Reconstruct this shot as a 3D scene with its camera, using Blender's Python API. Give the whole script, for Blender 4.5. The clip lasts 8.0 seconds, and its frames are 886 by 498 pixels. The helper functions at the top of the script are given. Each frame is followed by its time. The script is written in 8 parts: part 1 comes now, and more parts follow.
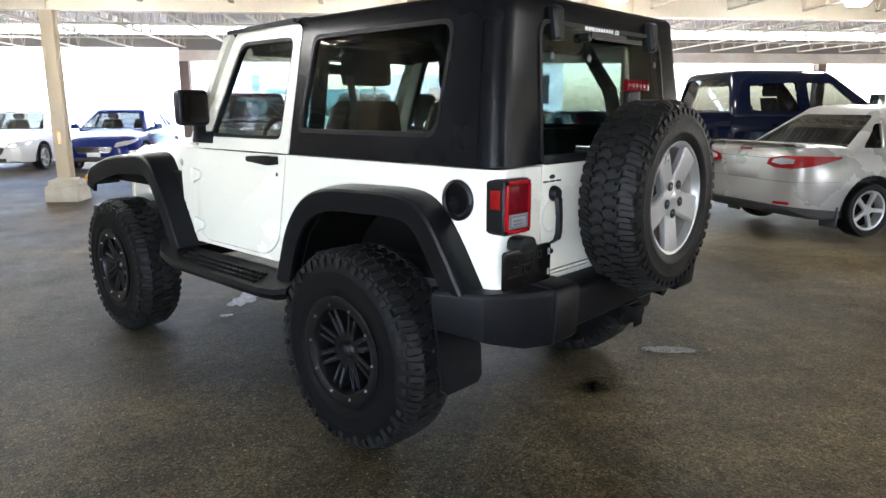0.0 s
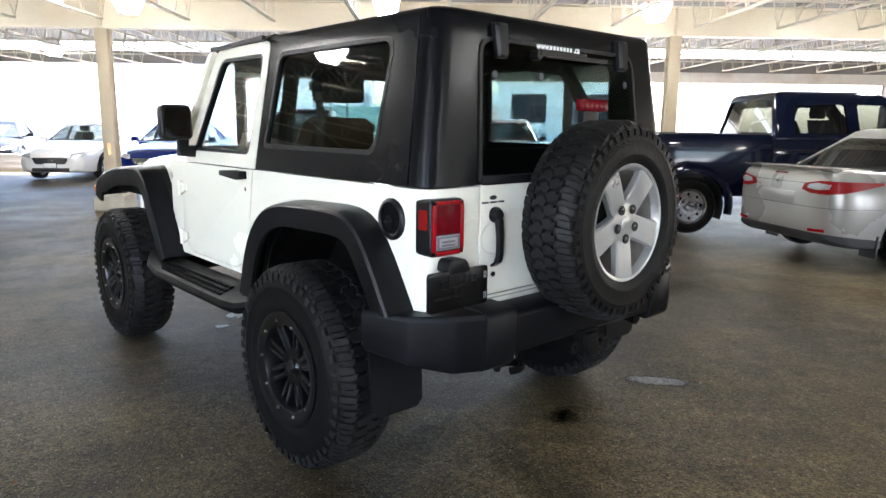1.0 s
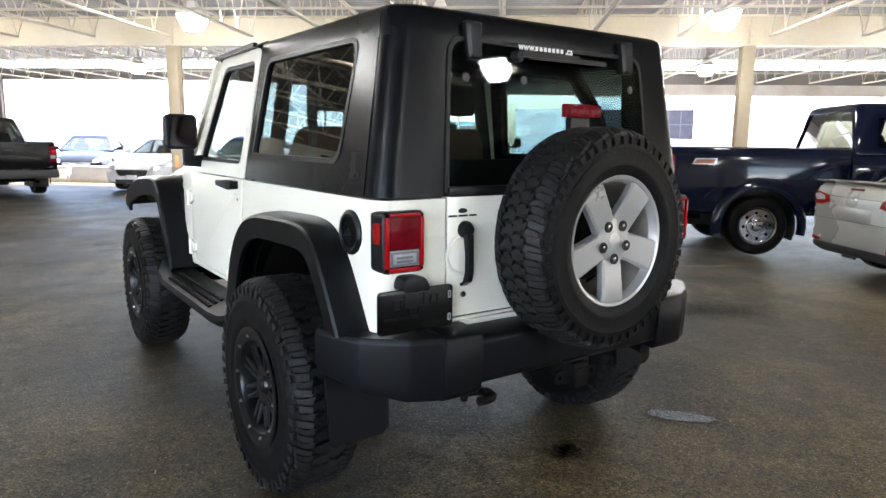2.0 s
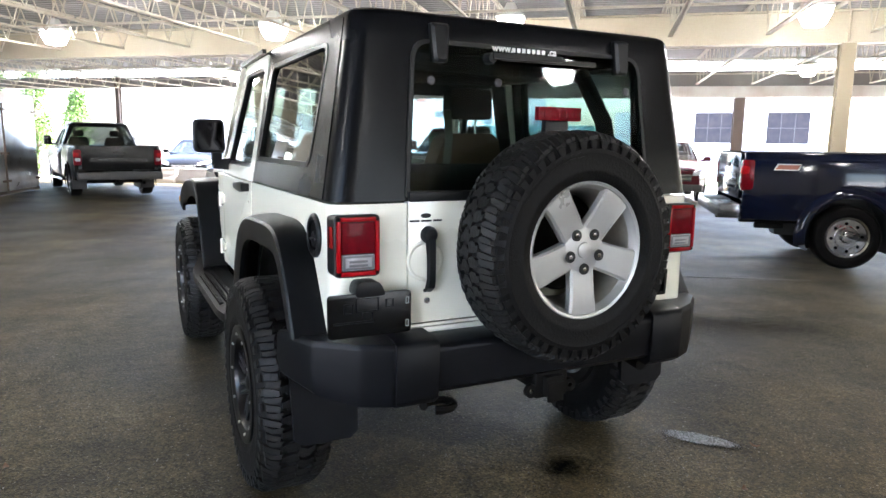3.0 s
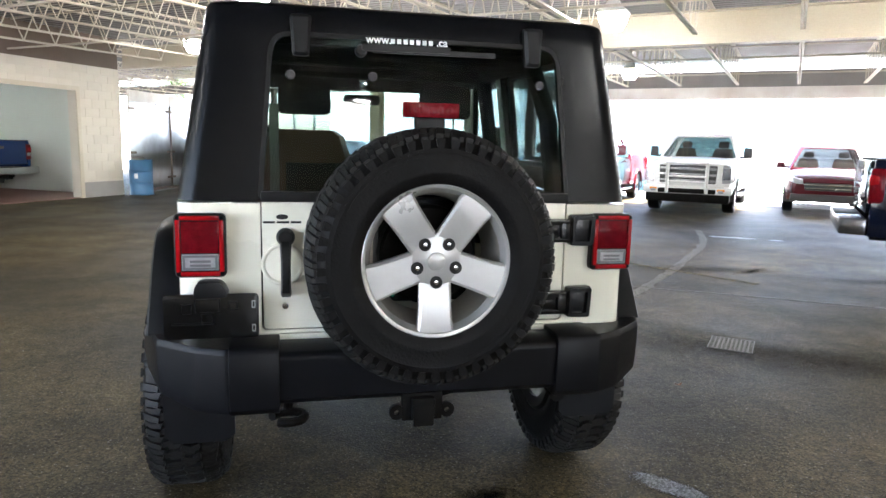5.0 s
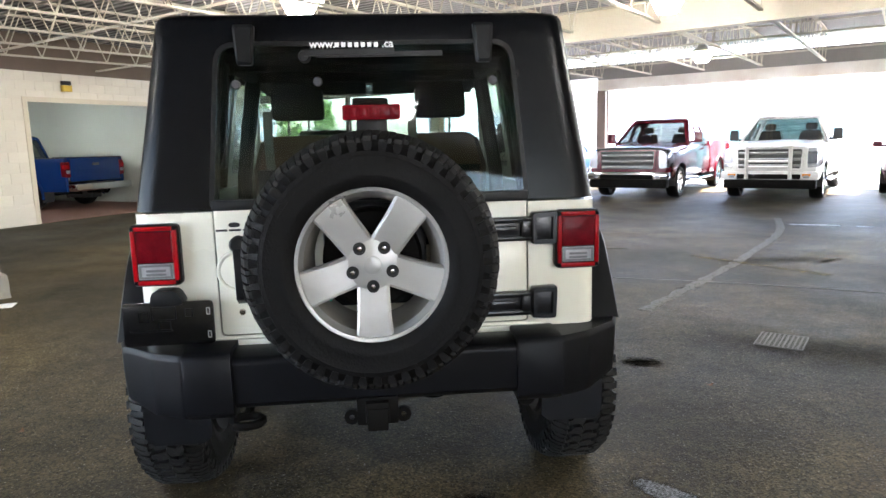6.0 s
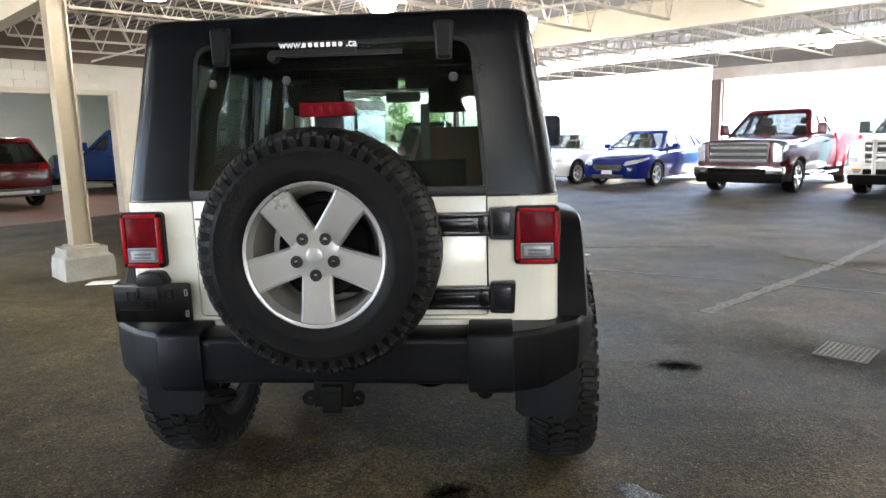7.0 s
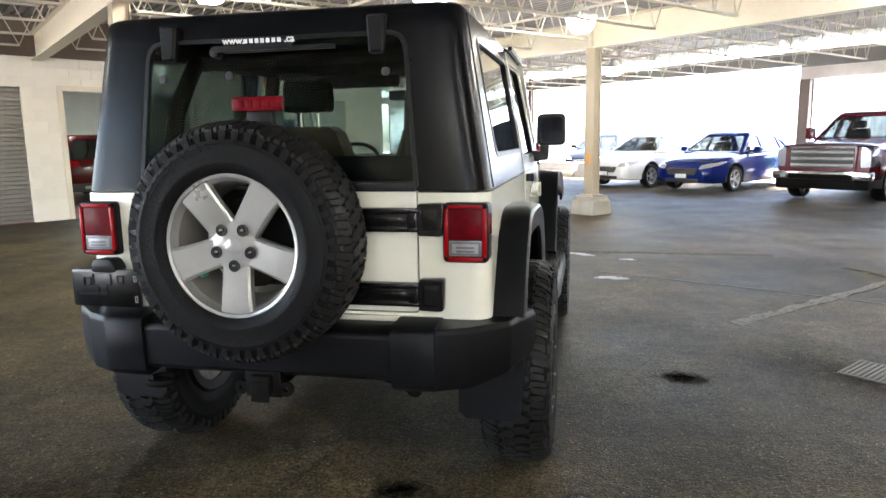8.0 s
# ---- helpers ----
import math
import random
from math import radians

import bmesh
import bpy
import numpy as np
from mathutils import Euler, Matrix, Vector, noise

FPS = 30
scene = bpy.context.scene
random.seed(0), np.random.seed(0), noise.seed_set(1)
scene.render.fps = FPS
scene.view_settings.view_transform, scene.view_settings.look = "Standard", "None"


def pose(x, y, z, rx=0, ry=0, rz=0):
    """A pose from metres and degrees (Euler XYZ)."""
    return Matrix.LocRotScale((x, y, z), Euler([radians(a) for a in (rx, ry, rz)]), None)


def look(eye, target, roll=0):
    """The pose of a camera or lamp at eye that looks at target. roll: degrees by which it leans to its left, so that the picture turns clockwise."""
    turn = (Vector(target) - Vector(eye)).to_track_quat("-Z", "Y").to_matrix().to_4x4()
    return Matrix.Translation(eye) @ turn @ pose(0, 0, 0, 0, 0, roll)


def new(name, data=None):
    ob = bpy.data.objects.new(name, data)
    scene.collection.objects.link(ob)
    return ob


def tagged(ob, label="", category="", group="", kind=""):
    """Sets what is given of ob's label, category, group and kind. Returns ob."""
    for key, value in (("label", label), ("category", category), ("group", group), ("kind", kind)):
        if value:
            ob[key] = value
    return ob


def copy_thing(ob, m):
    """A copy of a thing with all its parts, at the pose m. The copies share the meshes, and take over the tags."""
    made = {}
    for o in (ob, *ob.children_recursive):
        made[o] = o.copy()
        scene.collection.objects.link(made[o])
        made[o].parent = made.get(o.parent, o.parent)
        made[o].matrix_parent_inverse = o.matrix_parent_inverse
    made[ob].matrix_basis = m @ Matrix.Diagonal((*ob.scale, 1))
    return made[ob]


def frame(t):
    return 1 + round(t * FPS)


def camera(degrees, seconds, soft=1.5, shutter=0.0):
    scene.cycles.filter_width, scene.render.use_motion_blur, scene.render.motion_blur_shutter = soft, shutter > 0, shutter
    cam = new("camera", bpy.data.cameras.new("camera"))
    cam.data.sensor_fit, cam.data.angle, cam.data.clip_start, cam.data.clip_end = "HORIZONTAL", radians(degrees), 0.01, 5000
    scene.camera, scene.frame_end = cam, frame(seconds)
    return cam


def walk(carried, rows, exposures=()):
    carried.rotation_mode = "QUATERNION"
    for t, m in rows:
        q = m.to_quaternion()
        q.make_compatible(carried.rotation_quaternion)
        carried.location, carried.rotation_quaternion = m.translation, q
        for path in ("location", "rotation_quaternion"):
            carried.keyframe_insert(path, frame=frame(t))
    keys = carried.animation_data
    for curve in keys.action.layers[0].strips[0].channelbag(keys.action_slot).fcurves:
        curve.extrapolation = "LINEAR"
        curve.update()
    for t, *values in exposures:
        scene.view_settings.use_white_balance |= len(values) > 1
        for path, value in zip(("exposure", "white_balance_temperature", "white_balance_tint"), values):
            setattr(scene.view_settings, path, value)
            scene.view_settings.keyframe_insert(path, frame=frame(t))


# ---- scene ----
cam = camera(66.7, 8.0)
PATH = [
    (0, (-2.627, -2.168, 1.462), (-1.216, -0.812, 1.053), -0.2),
    (0.5, (-2.457, -2.288, 1.454), (-1.102, -0.869, 1.07), -0.8),
    (1, (-2.252, -2.45, 1.465), (-0.96, -0.966, 1.105), 0.6),
    (1.5, (-2.058, -2.499, 1.453), (-0.838, -0.959, 1.076), -0.1),
    (1.7, (-1.953, -2.512, 1.446), (-0.774, -0.935, 1.094), 0.3),
    (2.8, (-1.479, -2.694, 1.434), (-0.564, -0.942, 1.133), 0.8),
    (3, (-1.389, -2.743, 1.444), (-0.527, -0.965, 1.135), 0.8),
    (3.5, (-1.193, -2.792, 1.427), (-0.425, -0.972, 1.112), -0.6),
    (4, (-0.978, -2.822, 1.455), (-0.329, -0.955, 1.147), -0.7),
    (4.5, (-0.731, -2.863, 1.431), (-0.15, -0.974, 1.124), -0.9),
    (4.7, (-0.576, -2.896, 1.435), (-0.065, -0.985, 1.134), 0.1),
    (5.8, (-0.062, -2.891, 1.472), (0.17, -0.934, 1.132), -0.2),
    (6, (0.057, -2.922, 1.456), (0.219, -0.954, 1.14), -1.5),
    (6.5, (0.341, -2.959, 1.458), (0.301, -0.984, 1.15), -0.3),
    (7, (0.605, -2.971, 1.457), (0.417, -1.008, 1.125), -1.5),
    (7.5, (0.873, -2.905, 1.44), (0.542, -0.958, 1.129), -0.3),
    (8, (1.13, -2.867, 1.425), (0.693, -0.942, 1.102), -1.0),
]
walk(cam, [(t, look(eye, target, roll)) for t, eye, target, roll in PATH], [(0.0, 4.25, 6120, 13), (4.0, 4.33, 6120, 13), (8.0, 4.42, 6330, 12)])

# ---- world and light ----
UV = pose(1.07, 9.95, 0, 0, 0, -39.4)      # the hall's own axes: x along the girders, y along the joists
WALL = pose(0.95, 10.88, 0, 0, 0, -30.8)    # the workshop wall stands a little askew to them
SUN_AZ, SUN_EL = 5.0, 60.0
world = bpy.data.worlds.new("sky")
scene.world = world
world.use_nodes = True
wn = world.node_tree.nodes
sky = wn.new("ShaderNodeTexSky")
sky.sky_type = "NISHITA"
sky.sun_disc = False
sky.sun_elevation, sky.sun_rotation = radians(SUN_EL), radians(90 - SUN_AZ)
sky.air_density, sky.dust_density, sky.ozone_density = 1.0, 3.0, 1.0
wn["Background"].inputs["Strength"].default_value = 0.15
world.node_tree.links.new(sky.outputs["Color"], wn["Background"].inputs["Color"])
sun_data = bpy.data.lights.new("sun", "SUN")
sun_data.energy, sun_data.angle, sun_data.color = 4.6, radians(0.6), (1.0, 0.97, 0.93)
sun = new("sun", sun_data)
sun.matrix_world = look((0, 0, 0), (-math.cos(radians(SUN_AZ)) * math.cos(radians(SUN_EL)), -math.sin(radians(SUN_AZ)) * math.cos(radians(SUN_EL)), -math.sin(radians(SUN_EL))))


# ---- materials ----
def nodes_of(name):
    m = bpy.data.materials.new(name)
    m.use_nodes = True
    return m, m.node_tree.nodes, m.node_tree.links, m.node_tree.nodes["Principled BSDF"]


def surface(name, colour, rough=0.5, metal=0.0, dark=None, scale=3.0, amount=0.5, grain=60.0, grain_amount=0.12, bump=0.0, bump_scale=80.0, coat=0.0, per_object=0.0, spec=0.5, emit=0.0):
    """Two scales of colour variation (broad stains, fine grain), roughness that follows them, and fine relief."""
    m, n, l, p = nodes_of(name)
    dark = dark or tuple(c * 0.7 for c in colour)
    at = n.new("ShaderNodeTexCoord")
    broad, fine = n.new("ShaderNodeTexNoise"), n.new("ShaderNodeTexNoise")
    for t, s, d in ((broad, scale, 6.0), (fine, grain, 3.0)):
        t.inputs["Scale"].default_value, t.inputs["Detail"].default_value = s, d
        l.new(at.outputs["Object"], t.inputs["Vector"])
    ramp = n.new("ShaderNodeValToRGB")
    ramp.color_ramp.elements[0].position, ramp.color_ramp.elements[1].position = 0.5 - 0.25, 0.5 + 0.2
    ramp.color_ramp.elements[0].color, ramp.color_ramp.elements[1].color = (*dark, 1), (*colour, 1)
    l.new(broad.outputs["Fac"], ramp.inputs["Fac"])
    soft = n.new("ShaderNodeMix")
    soft.data_type = "RGBA"
    soft.inputs[0].default_value = amount
    soft.inputs[6].default_value = (*colour, 1)
    l.new(ramp.outputs["Color"], soft.inputs[7])
    speck = n.new("ShaderNodeMix")
    speck.data_type, speck.blend_type = "RGBA", "OVERLAY"
    speck.inputs[0].default_value = grain_amount
    l.new(soft.outputs[2], speck.inputs[6])
    l.new(fine.outputs["Fac"], speck.inputs[7])
    last = speck.outputs[2]
    if per_object:
        info = n.new("ShaderNodeObjectInfo")
        hsv = n.new("ShaderNodeHueSaturation")
        rng = n.new("ShaderNodeMapRange")
        rng.inputs[3].default_value, rng.inputs[4].default_value = 1 - per_object, 1 + per_object
        l.new(info.outputs["Random"], rng.inputs[0])
        l.new(rng.outputs[0], hsv.inputs["Value"])
        l.new(last, hsv.inputs["Color"])
        last = hsv.outputs["Color"]
    l.new(last, p.inputs["Base Color"])
    rr = n.new("ShaderNodeMapRange")
    rr.inputs[3].default_value, rr.inputs[4].default_value = max(rough - 0.08, 0.02), min(rough + 0.08, 1)
    l.new(broad.outputs["Fac"], rr.inputs[0])
    l.new(rr.outputs[0], p.inputs["Roughness"])
    p.inputs["Metallic"].default_value = metal
    p.inputs["Specular IOR Level"].default_value = spec
    p.inputs["Coat Weight"].default_value, p.inputs["Coat Roughness"].default_value = coat, 0.04
    if emit:
        p.inputs["Emission Color"].default_value, p.inputs["Emission Strength"].default_value = (*colour, 1), emit
    if bump:
        b, bt = n.new("ShaderNodeBump"), n.new("ShaderNodeTexNoise")
        bt.inputs["Scale"].default_value, bt.inputs["Detail"].default_value = bump_scale, 4.0
        l.new(at.outputs["Object"], bt.inputs["Vector"])
        b.inputs["Strength"].default_value, b.inputs["Distance"].default_value = bump, 0.01
        l.new(bt.outputs["Fac"], b.inputs["Height"])
        l.new(b.outputs["Normal"], p.inputs["Normal"])
    return m


def glass(name, tint, gloss=1.0, face=0.06):
    """Thin sheet of glass: tinted transparency under a Fresnel gloss."""
    m, n, l, p = nodes_of(name)
    n.remove(p)
    clear, shine, mix, edge = n.new("ShaderNodeBsdfTransparent"), n.new("ShaderNodeBsdfGlossy"), n.new("ShaderNodeMixShader"), n.new("ShaderNodeLayerWeight")
    clear.inputs["Color"].default_value = (*tint, 1)
    shine.inputs["Roughness"].default_value = 0.01
    shine.inputs["Color"].default_value = (gloss, gloss, gloss, 1)
    edge.inputs["Blend"].default_value = 0.5
    steep, gain = n.new("ShaderNodeMath"), n.new("ShaderNodeMath")
    steep.operation, gain.operation = "POWER", "MULTIPLY_ADD"
    steep.inputs[1].default_value, gain.inputs[1].default_value, gain.inputs[2].default_value = 4.0, 0.85, face
    l.new(edge.outputs["Facing"], steep.inputs[0])
    l.new(steep.outputs[0], gain.inputs[0])
    l.new(gain.outputs[0], mix.inputs[0])
    l.new(clear.outputs[0], mix.inputs[1])
    l.new(shine.outputs[0], mix.inputs[2])
    l.new(mix.outputs[0], n["Material Output"].inputs["Surface"])
    return m


def glow(name, colour, strength):
    m, n, l, p = nodes_of(name)
    p.inputs["Base Color"].default_value = (0.8, 0.8, 0.8, 1)
    p.inputs["Emission Color"].default_value, p.inputs["Emission Strength"].default_value = (*colour, 1), strength
    return m


def asphalt_material():
    """Worn asphalt: aggregate specks, broad dust and oil stains, fine relief, a faint sheen where it is polished."""
    m, n, l, p = nodes_of("worn_asphalt")
    at = n.new("ShaderNodeTexCoord")

    def tex(scale, detail=5.0, rough=0.55):
        t = n.new("ShaderNodeTexNoise")
        t.inputs["Scale"].default_value, t.inputs["Detail"].default_value, t.inputs["Roughness"].default_value = scale, detail, rough
        l.new(at.outputs["Object"], t.inputs["Vector"])
        return t

    def ramp(src, a, b, ca, cb):
        r = n.new("ShaderNodeValToRGB")
        r.color_ramp.elements[0].position, r.color_ramp.elements[1].position = a, b
        r.color_ramp.elements[0].color, r.color_ramp.elements[1].color = (*ca, 1), (*cb, 1)
        l.new(src, r.inputs["Fac"])
        return r.outputs["Color"]

    def mix(kind, fac, a, b):
        x = n.new("ShaderNodeMix")
        x.data_type, x.blend_type = "RGBA", kind
        if isinstance(fac, float):
            x.inputs[0].default_value = fac
        else:
            l.new(fac, x.inputs[0])
        l.new(a, x.inputs[6])
        l.new(b, x.inputs[7])
        return x.outputs[2]

    broad = ramp(tex(0.35, 6.0).outputs["Fac"], 0.35, 0.68, (0.0445, 0.0365, 0.0212), (0.122, 0.1000, 0.0600))
    dusty = ramp(tex(0.16, 5.0, 0.6).outputs["Fac"], 0.42, 0.62, (0.74, 0.78, 0.88), (1.22, 1.13, 0.92))
    broad = mix("MULTIPLY", 1.0, broad, dusty)
    patch = ramp(tex(1.7, 6.0, 0.68).outputs["Fac"], 0.36, 0.62, (0.42, 0.41, 0.42), (1.12, 1.11, 1.07))
    base = mix("MULTIPLY", 0.8, broad, patch)
    vor = n.new("ShaderNodeTexVoronoi")
    vor.inputs["Scale"].default_value = 110.0
    l.new(at.outputs["Object"], vor.inputs["Vector"])
    stones = ramp(vor.outputs["Color"], 0.25, 0.90, (0.42, 0.41, 0.40), (1.60, 1.57, 1.50))
    base = mix("MULTIPLY", 0.85, base, stones)
    wash = ramp(tex(6.0, 6.0, 0.7).outputs["Fac"], 0.36, 0.64, (0.74, 0.73, 0.71), (1.18, 1.18, 1.17))
    base = mix("MULTIPLY", 0.9, base, wash)
    mottle = ramp(tex(22.0, 5.0, 0.7).outputs["Fac"], 0.36, 0.64, (0.72, 0.71, 0.70), (1.22, 1.20, 1.16))
    base = mix("MULTIPLY", 0.8, base, mottle)
    chips = ramp(tex(70.0, 2.0).outputs["Fac"], 0.655, 0.69, (0, 0, 0), (0.17, 0.16, 0.14))
    base = mix("ADD", 1.0, base, chips)
    pits = ramp(tex(48.0, 3.0, 0.6).outputs["Fac"], 0.33, 0.39, (0.28, 0.27, 0.26), (1, 1, 1))
    base = mix("MULTIPLY", 1.0, base, pits)
    l.new(base, p.inputs["Base Color"])
    p.inputs["Specular IOR Level"].default_value = 0.10
    rr = n.new("ShaderNodeMapRange")
    rr.inputs[3].default_value, rr.inputs[4].default_value = 0.42, 0.76
    l.new(tex(0.9, 4.0).outputs["Fac"], rr.inputs[0])
    l.new(rr.outputs[0], p.inputs["Roughness"])
    b = n.new("ShaderNodeBump")
    b.inputs["Strength"].default_value, b.inputs["Distance"].default_value = 0.50, 0.005
    l.new(vor.outputs["Distance"], b.inputs["Height"])
    b2 = n.new("ShaderNodeBump")
    b2.inputs["Strength"].default_value, b2.inputs["Distance"].default_value = 0.3, 0.02
    l.new(tex(9.0, 4.0).outputs["Fac"], b2.inputs["Height"])
    l.new(b.outputs["Normal"], b2.inputs["Normal"])
    l.new(b2.outputs["Normal"], p.inputs["Normal"])
    return m


def soaked_material(name, colour, rough, edge=0.5, ragged=0.6, speck=None, spec=0.2, depth=0.92):
    """A soaked-in patch that thins out raggedly towards its rim."""
    m, n, l, p = nodes_of(name)
    at = n.new("ShaderNodeTexCoord")
    mid = n.new("ShaderNodeVectorMath")
    mid.operation = "SUBTRACT"
    mid.inputs[1].default_value = (0.5, 0.5, 0.5)
    l.new(at.outputs["Generated"], mid.inputs[0])
    flat = n.new("ShaderNodeVectorMath")
    flat.operation = "MULTIPLY"
    flat.inputs[1].default_value = (2.0, 2.0, 0.0)
    l.new(mid.outputs[0], flat.inputs[0])
    size = n.new("ShaderNodeVectorMath")
    size.operation = "LENGTH"
    l.new(flat.outputs[0], size.inputs[0])
    rag = n.new("ShaderNodeTexNoise")
    rag.inputs["Scale"].default_value, rag.inputs["Detail"].default_value, rag.inputs["Roughness"].default_value = 18.0, 8.0, 0.7
    l.new(at.outputs["Object"], rag.inputs["Vector"])
    add = n.new("ShaderNodeMath")
    add.operation = "MULTIPLY_ADD"
    add.inputs[1].default_value = ragged
    l.new(rag.outputs["Fac"], add.inputs[0])
    l.new(size.outputs["Value"], add.inputs[2])
    fade = n.new("ShaderNodeMapRange")
    fade.interpolation_type = "SMOOTHSTEP"
    fade.inputs[1].default_value, fade.inputs[2].default_value = 0.88 - edge + ragged * 0.42, 0.88 + ragged * 0.42
    fade.inputs[3].default_value, fade.inputs[4].default_value = depth, 0.0
    l.new(add.outputs[0], fade.inputs[0])
    l.new(fade.outputs[0], p.inputs["Alpha"])
    p.inputs["Base Color"].default_value = (*colour, 1)
    p.inputs["Roughness"].default_value, p.inputs["Specular IOR Level"].default_value = rough, spec
    grit = n.new("ShaderNodeTexNoise")
    grit.inputs["Scale"].default_value, grit.inputs["Detail"].default_value = 130.0, 3.0
    l.new(at.outputs["Object"], grit.inputs["Vector"])
    tone = n.new("ShaderNodeValToRGB")
    tone.color_ramp.elements[0].position, tone.color_ramp.elements[1].position = 0.46, 0.62
    tone.color_ramp.elements[0].color, tone.color_ramp.elements[1].color = (*colour, 1), (*(speck or tuple(c * 2 for c in colour)), 1)
    l.new(grit.outputs["Fac"], tone.inputs["Fac"])
    l.new(tone.outputs["Color"], p.inputs["Base Color"])
    b = n.new("ShaderNodeBump")
    b.inputs["Strength"].default_value, b.inputs["Distance"].default_value = 0.5, 0.006
    l.new(grit.outputs["Fac"], b.inputs["Height"])
    l.new(b.outputs["Normal"], p.inputs["Normal"])
    return m


def worn_material(name, colour, cover=0.5, scale=14.0):
    """Worn paint that has partly rubbed off the floor."""
    m, n, l, p = nodes_of(name)
    at, t, r = n.new("ShaderNodeTexCoord"), n.new("ShaderNodeTexNoise"), n.new("ShaderNodeMapRange")
    t.inputs["Scale"].default_value, t.inputs["Detail"].default_value, t.inputs["Roughness"].default_value = scale, 8.0, 0.75
    l.new(at.outputs["Object"], t.inputs["Vector"])
    r.inputs[1].default_value, r.inputs[2].default_value, r.inputs[3].default_value, r.inputs[4].default_value = 0.62 - cover * 0.4, 0.80 - cover * 0.3, 0.0, 0.85
    l.new(t.outputs["Fac"], r.inputs[0])
    l.new(r.outputs[0], p.inputs["Alpha"])
    p.inputs["Base Color"].default_value = (*colour, 1)
    p.inputs["Roughness"].default_value = 0.9
    p.inputs["Specular IOR Level"].default_value = 0.1
    return m


ASPHALT = asphalt_material()
CREAM = surface("cream_steel_paint", (0.54, 0.49, 0.375), 0.45, dark=(0.45, 0.35, 0.22), scale=1.2, amount=0.45, bump=0.1)
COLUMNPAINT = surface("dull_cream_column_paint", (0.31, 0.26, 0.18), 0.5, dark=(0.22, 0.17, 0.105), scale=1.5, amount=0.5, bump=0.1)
JOIST = surface("pale_joist_paint", (0.54, 0.50, 0.41), 0.5, dark=(0.38, 0.30, 0.20), scale=2.0, amount=0.5)
DECK = surface("galvanised_deck", (0.30, 0.29, 0.28), 0.55, 0.3, dark=(0.16, 0.14, 0.13), scale=0.7, amount=0.7)
FASCIA = surface("peeling_white_paint", (0.80, 0.78, 0.73), 0.6, dark=(0.45, 0.33, 0.26), scale=1.6, amount=0.6, bump=0.3, bump_scale=12)
BLOCK = surface("white_painted_block", (0.64, 0.59, 0.49), 0.6, dark=(0.52, 0.46, 0.36), scale=1.3, amount=0.5, bump=0.25, bump_scale=50, per_object=0.04)
MORTAR = surface("painted_mortar", (0.60, 0.55, 0.455), 0.8, dark=(0.52, 0.46, 0.37), scale=4.0)
BLOCK_BASE = surface("grey_painted_plinth", (0.33, 0.31, 0.28), 0.6, dark=(0.2, 0.18, 0.16), scale=2.0)
ROOM = surface("pale_green_workshop_paint", (0.58, 0.60, 0.53), 0.6, dark=(0.44, 0.45, 0.38), scale=0.5)
CONCRETE = surface("rough_concrete", (0.31, 0.285, 0.235), 0.8, dark=(0.17, 0.145, 0.11), scale=5.0, amount=0.7, bump=0.6, bump_scale=40)
PAVING = surface("pale_yard_concrete", (0.40, 0.385, 0.36), 0.85, dark=(0.28, 0.265, 0.24), scale=0.5, amount=0.7, bump=0.4, bump_scale=60)
REDFLOOR = surface("red_workshop_floor", (0.20, 0.09, 0.06), 0.5, dark=(0.10, 0.05, 0.04), scale=0.9)
STEEL = surface("bare_galvanised_sheet", (0.66, 0.66, 0.65), 0.30, 0.9, dark=(0.36, 0.33, 0.29), scale=2.6, amount=0.65, bump=0.08, bump_scale=7)
RUSTY = surface("rusty_hinge_iron", (0.20, 0.15, 0.11), 0.7, 0.3)
LAMP = glow("lamp_diffuser", (1.0, 0.97, 0.88), 8.4)
LAMP_BODY = surface("white_lamp_body", (0.75, 0.74, 0.70), 0.4)
BARREL = surface("blue_drum_paint", (0.05, 0.16, 0.30), 0.4, dark=(0.03, 0.09, 0.17), scale=4.0)
GRASS = surface("grass", (0.10, 0.17, 0.03), 0.8, dark=(0.05, 0.10, 0.02), scale=3.0, bump=0.5)
LEAF = surface("foliage", (0.12, 0.21, 0.035), 0.5, dark=(0.06, 0.12, 0.02), scale=2.0, amount=0.7, per_object=0.2)
BARK = surface("bark", (0.12, 0.09, 0.06), 0.8, bump=0.6)
PAPER = surface("white_paper", (0.8, 0.8, 0.78), 0.7)
# flat black, also used for shallow pieces in place of shaded holes
FLATBLACK = surface("flat_black", (0.004, 0.004, 0.004), 0.8, spec=0.03)
SOAKED = soaked_material("oil_stain", (0.006, 0.0055, 0.005), 1.0, 0.75, 1.5, spec=0.0, depth=0.9)
DIRT = soaked_material("dirty_track", (0.026, 0.021, 0.015), 1.0, 0.85, 1.1, spec=0.0, depth=0.32)
# wet glints are put into the damp colour as pale specks
WET = soaked_material("damp_asphalt", (0.012, 0.011, 0.010), 0.36, 0.35, 0.7, (0.16, 0.16, 0.17), 0.25, 0.85)
CHALK = worn_material("worn_white_line", (0.20, 0.19, 0.175), 0.98, 30.0)
YELLOWLINE = worn_material("worn_yellow_line", (0.24, 0.18, 0.07), 0.60)
TEAL = surface("pale_teal_container_paint", (0.24, 0.46, 0.44), 0.5, dark=(0.18, 0.36, 0.34), scale=1.2)
FARWALL = surface("pale_facade", (0.84, 0.84, 0.83), 0.7, scale=0.3)
FARGLASS = surface("dark_window_glass", (0.040, 0.035, 0.038), 0.4, dark=(0.018, 0.018, 0.028), scale=1.5, amount=0.8, spec=0.12)
FARFRAME = surface("dark_window_frame", (0.05, 0.046, 0.05), 0.5)
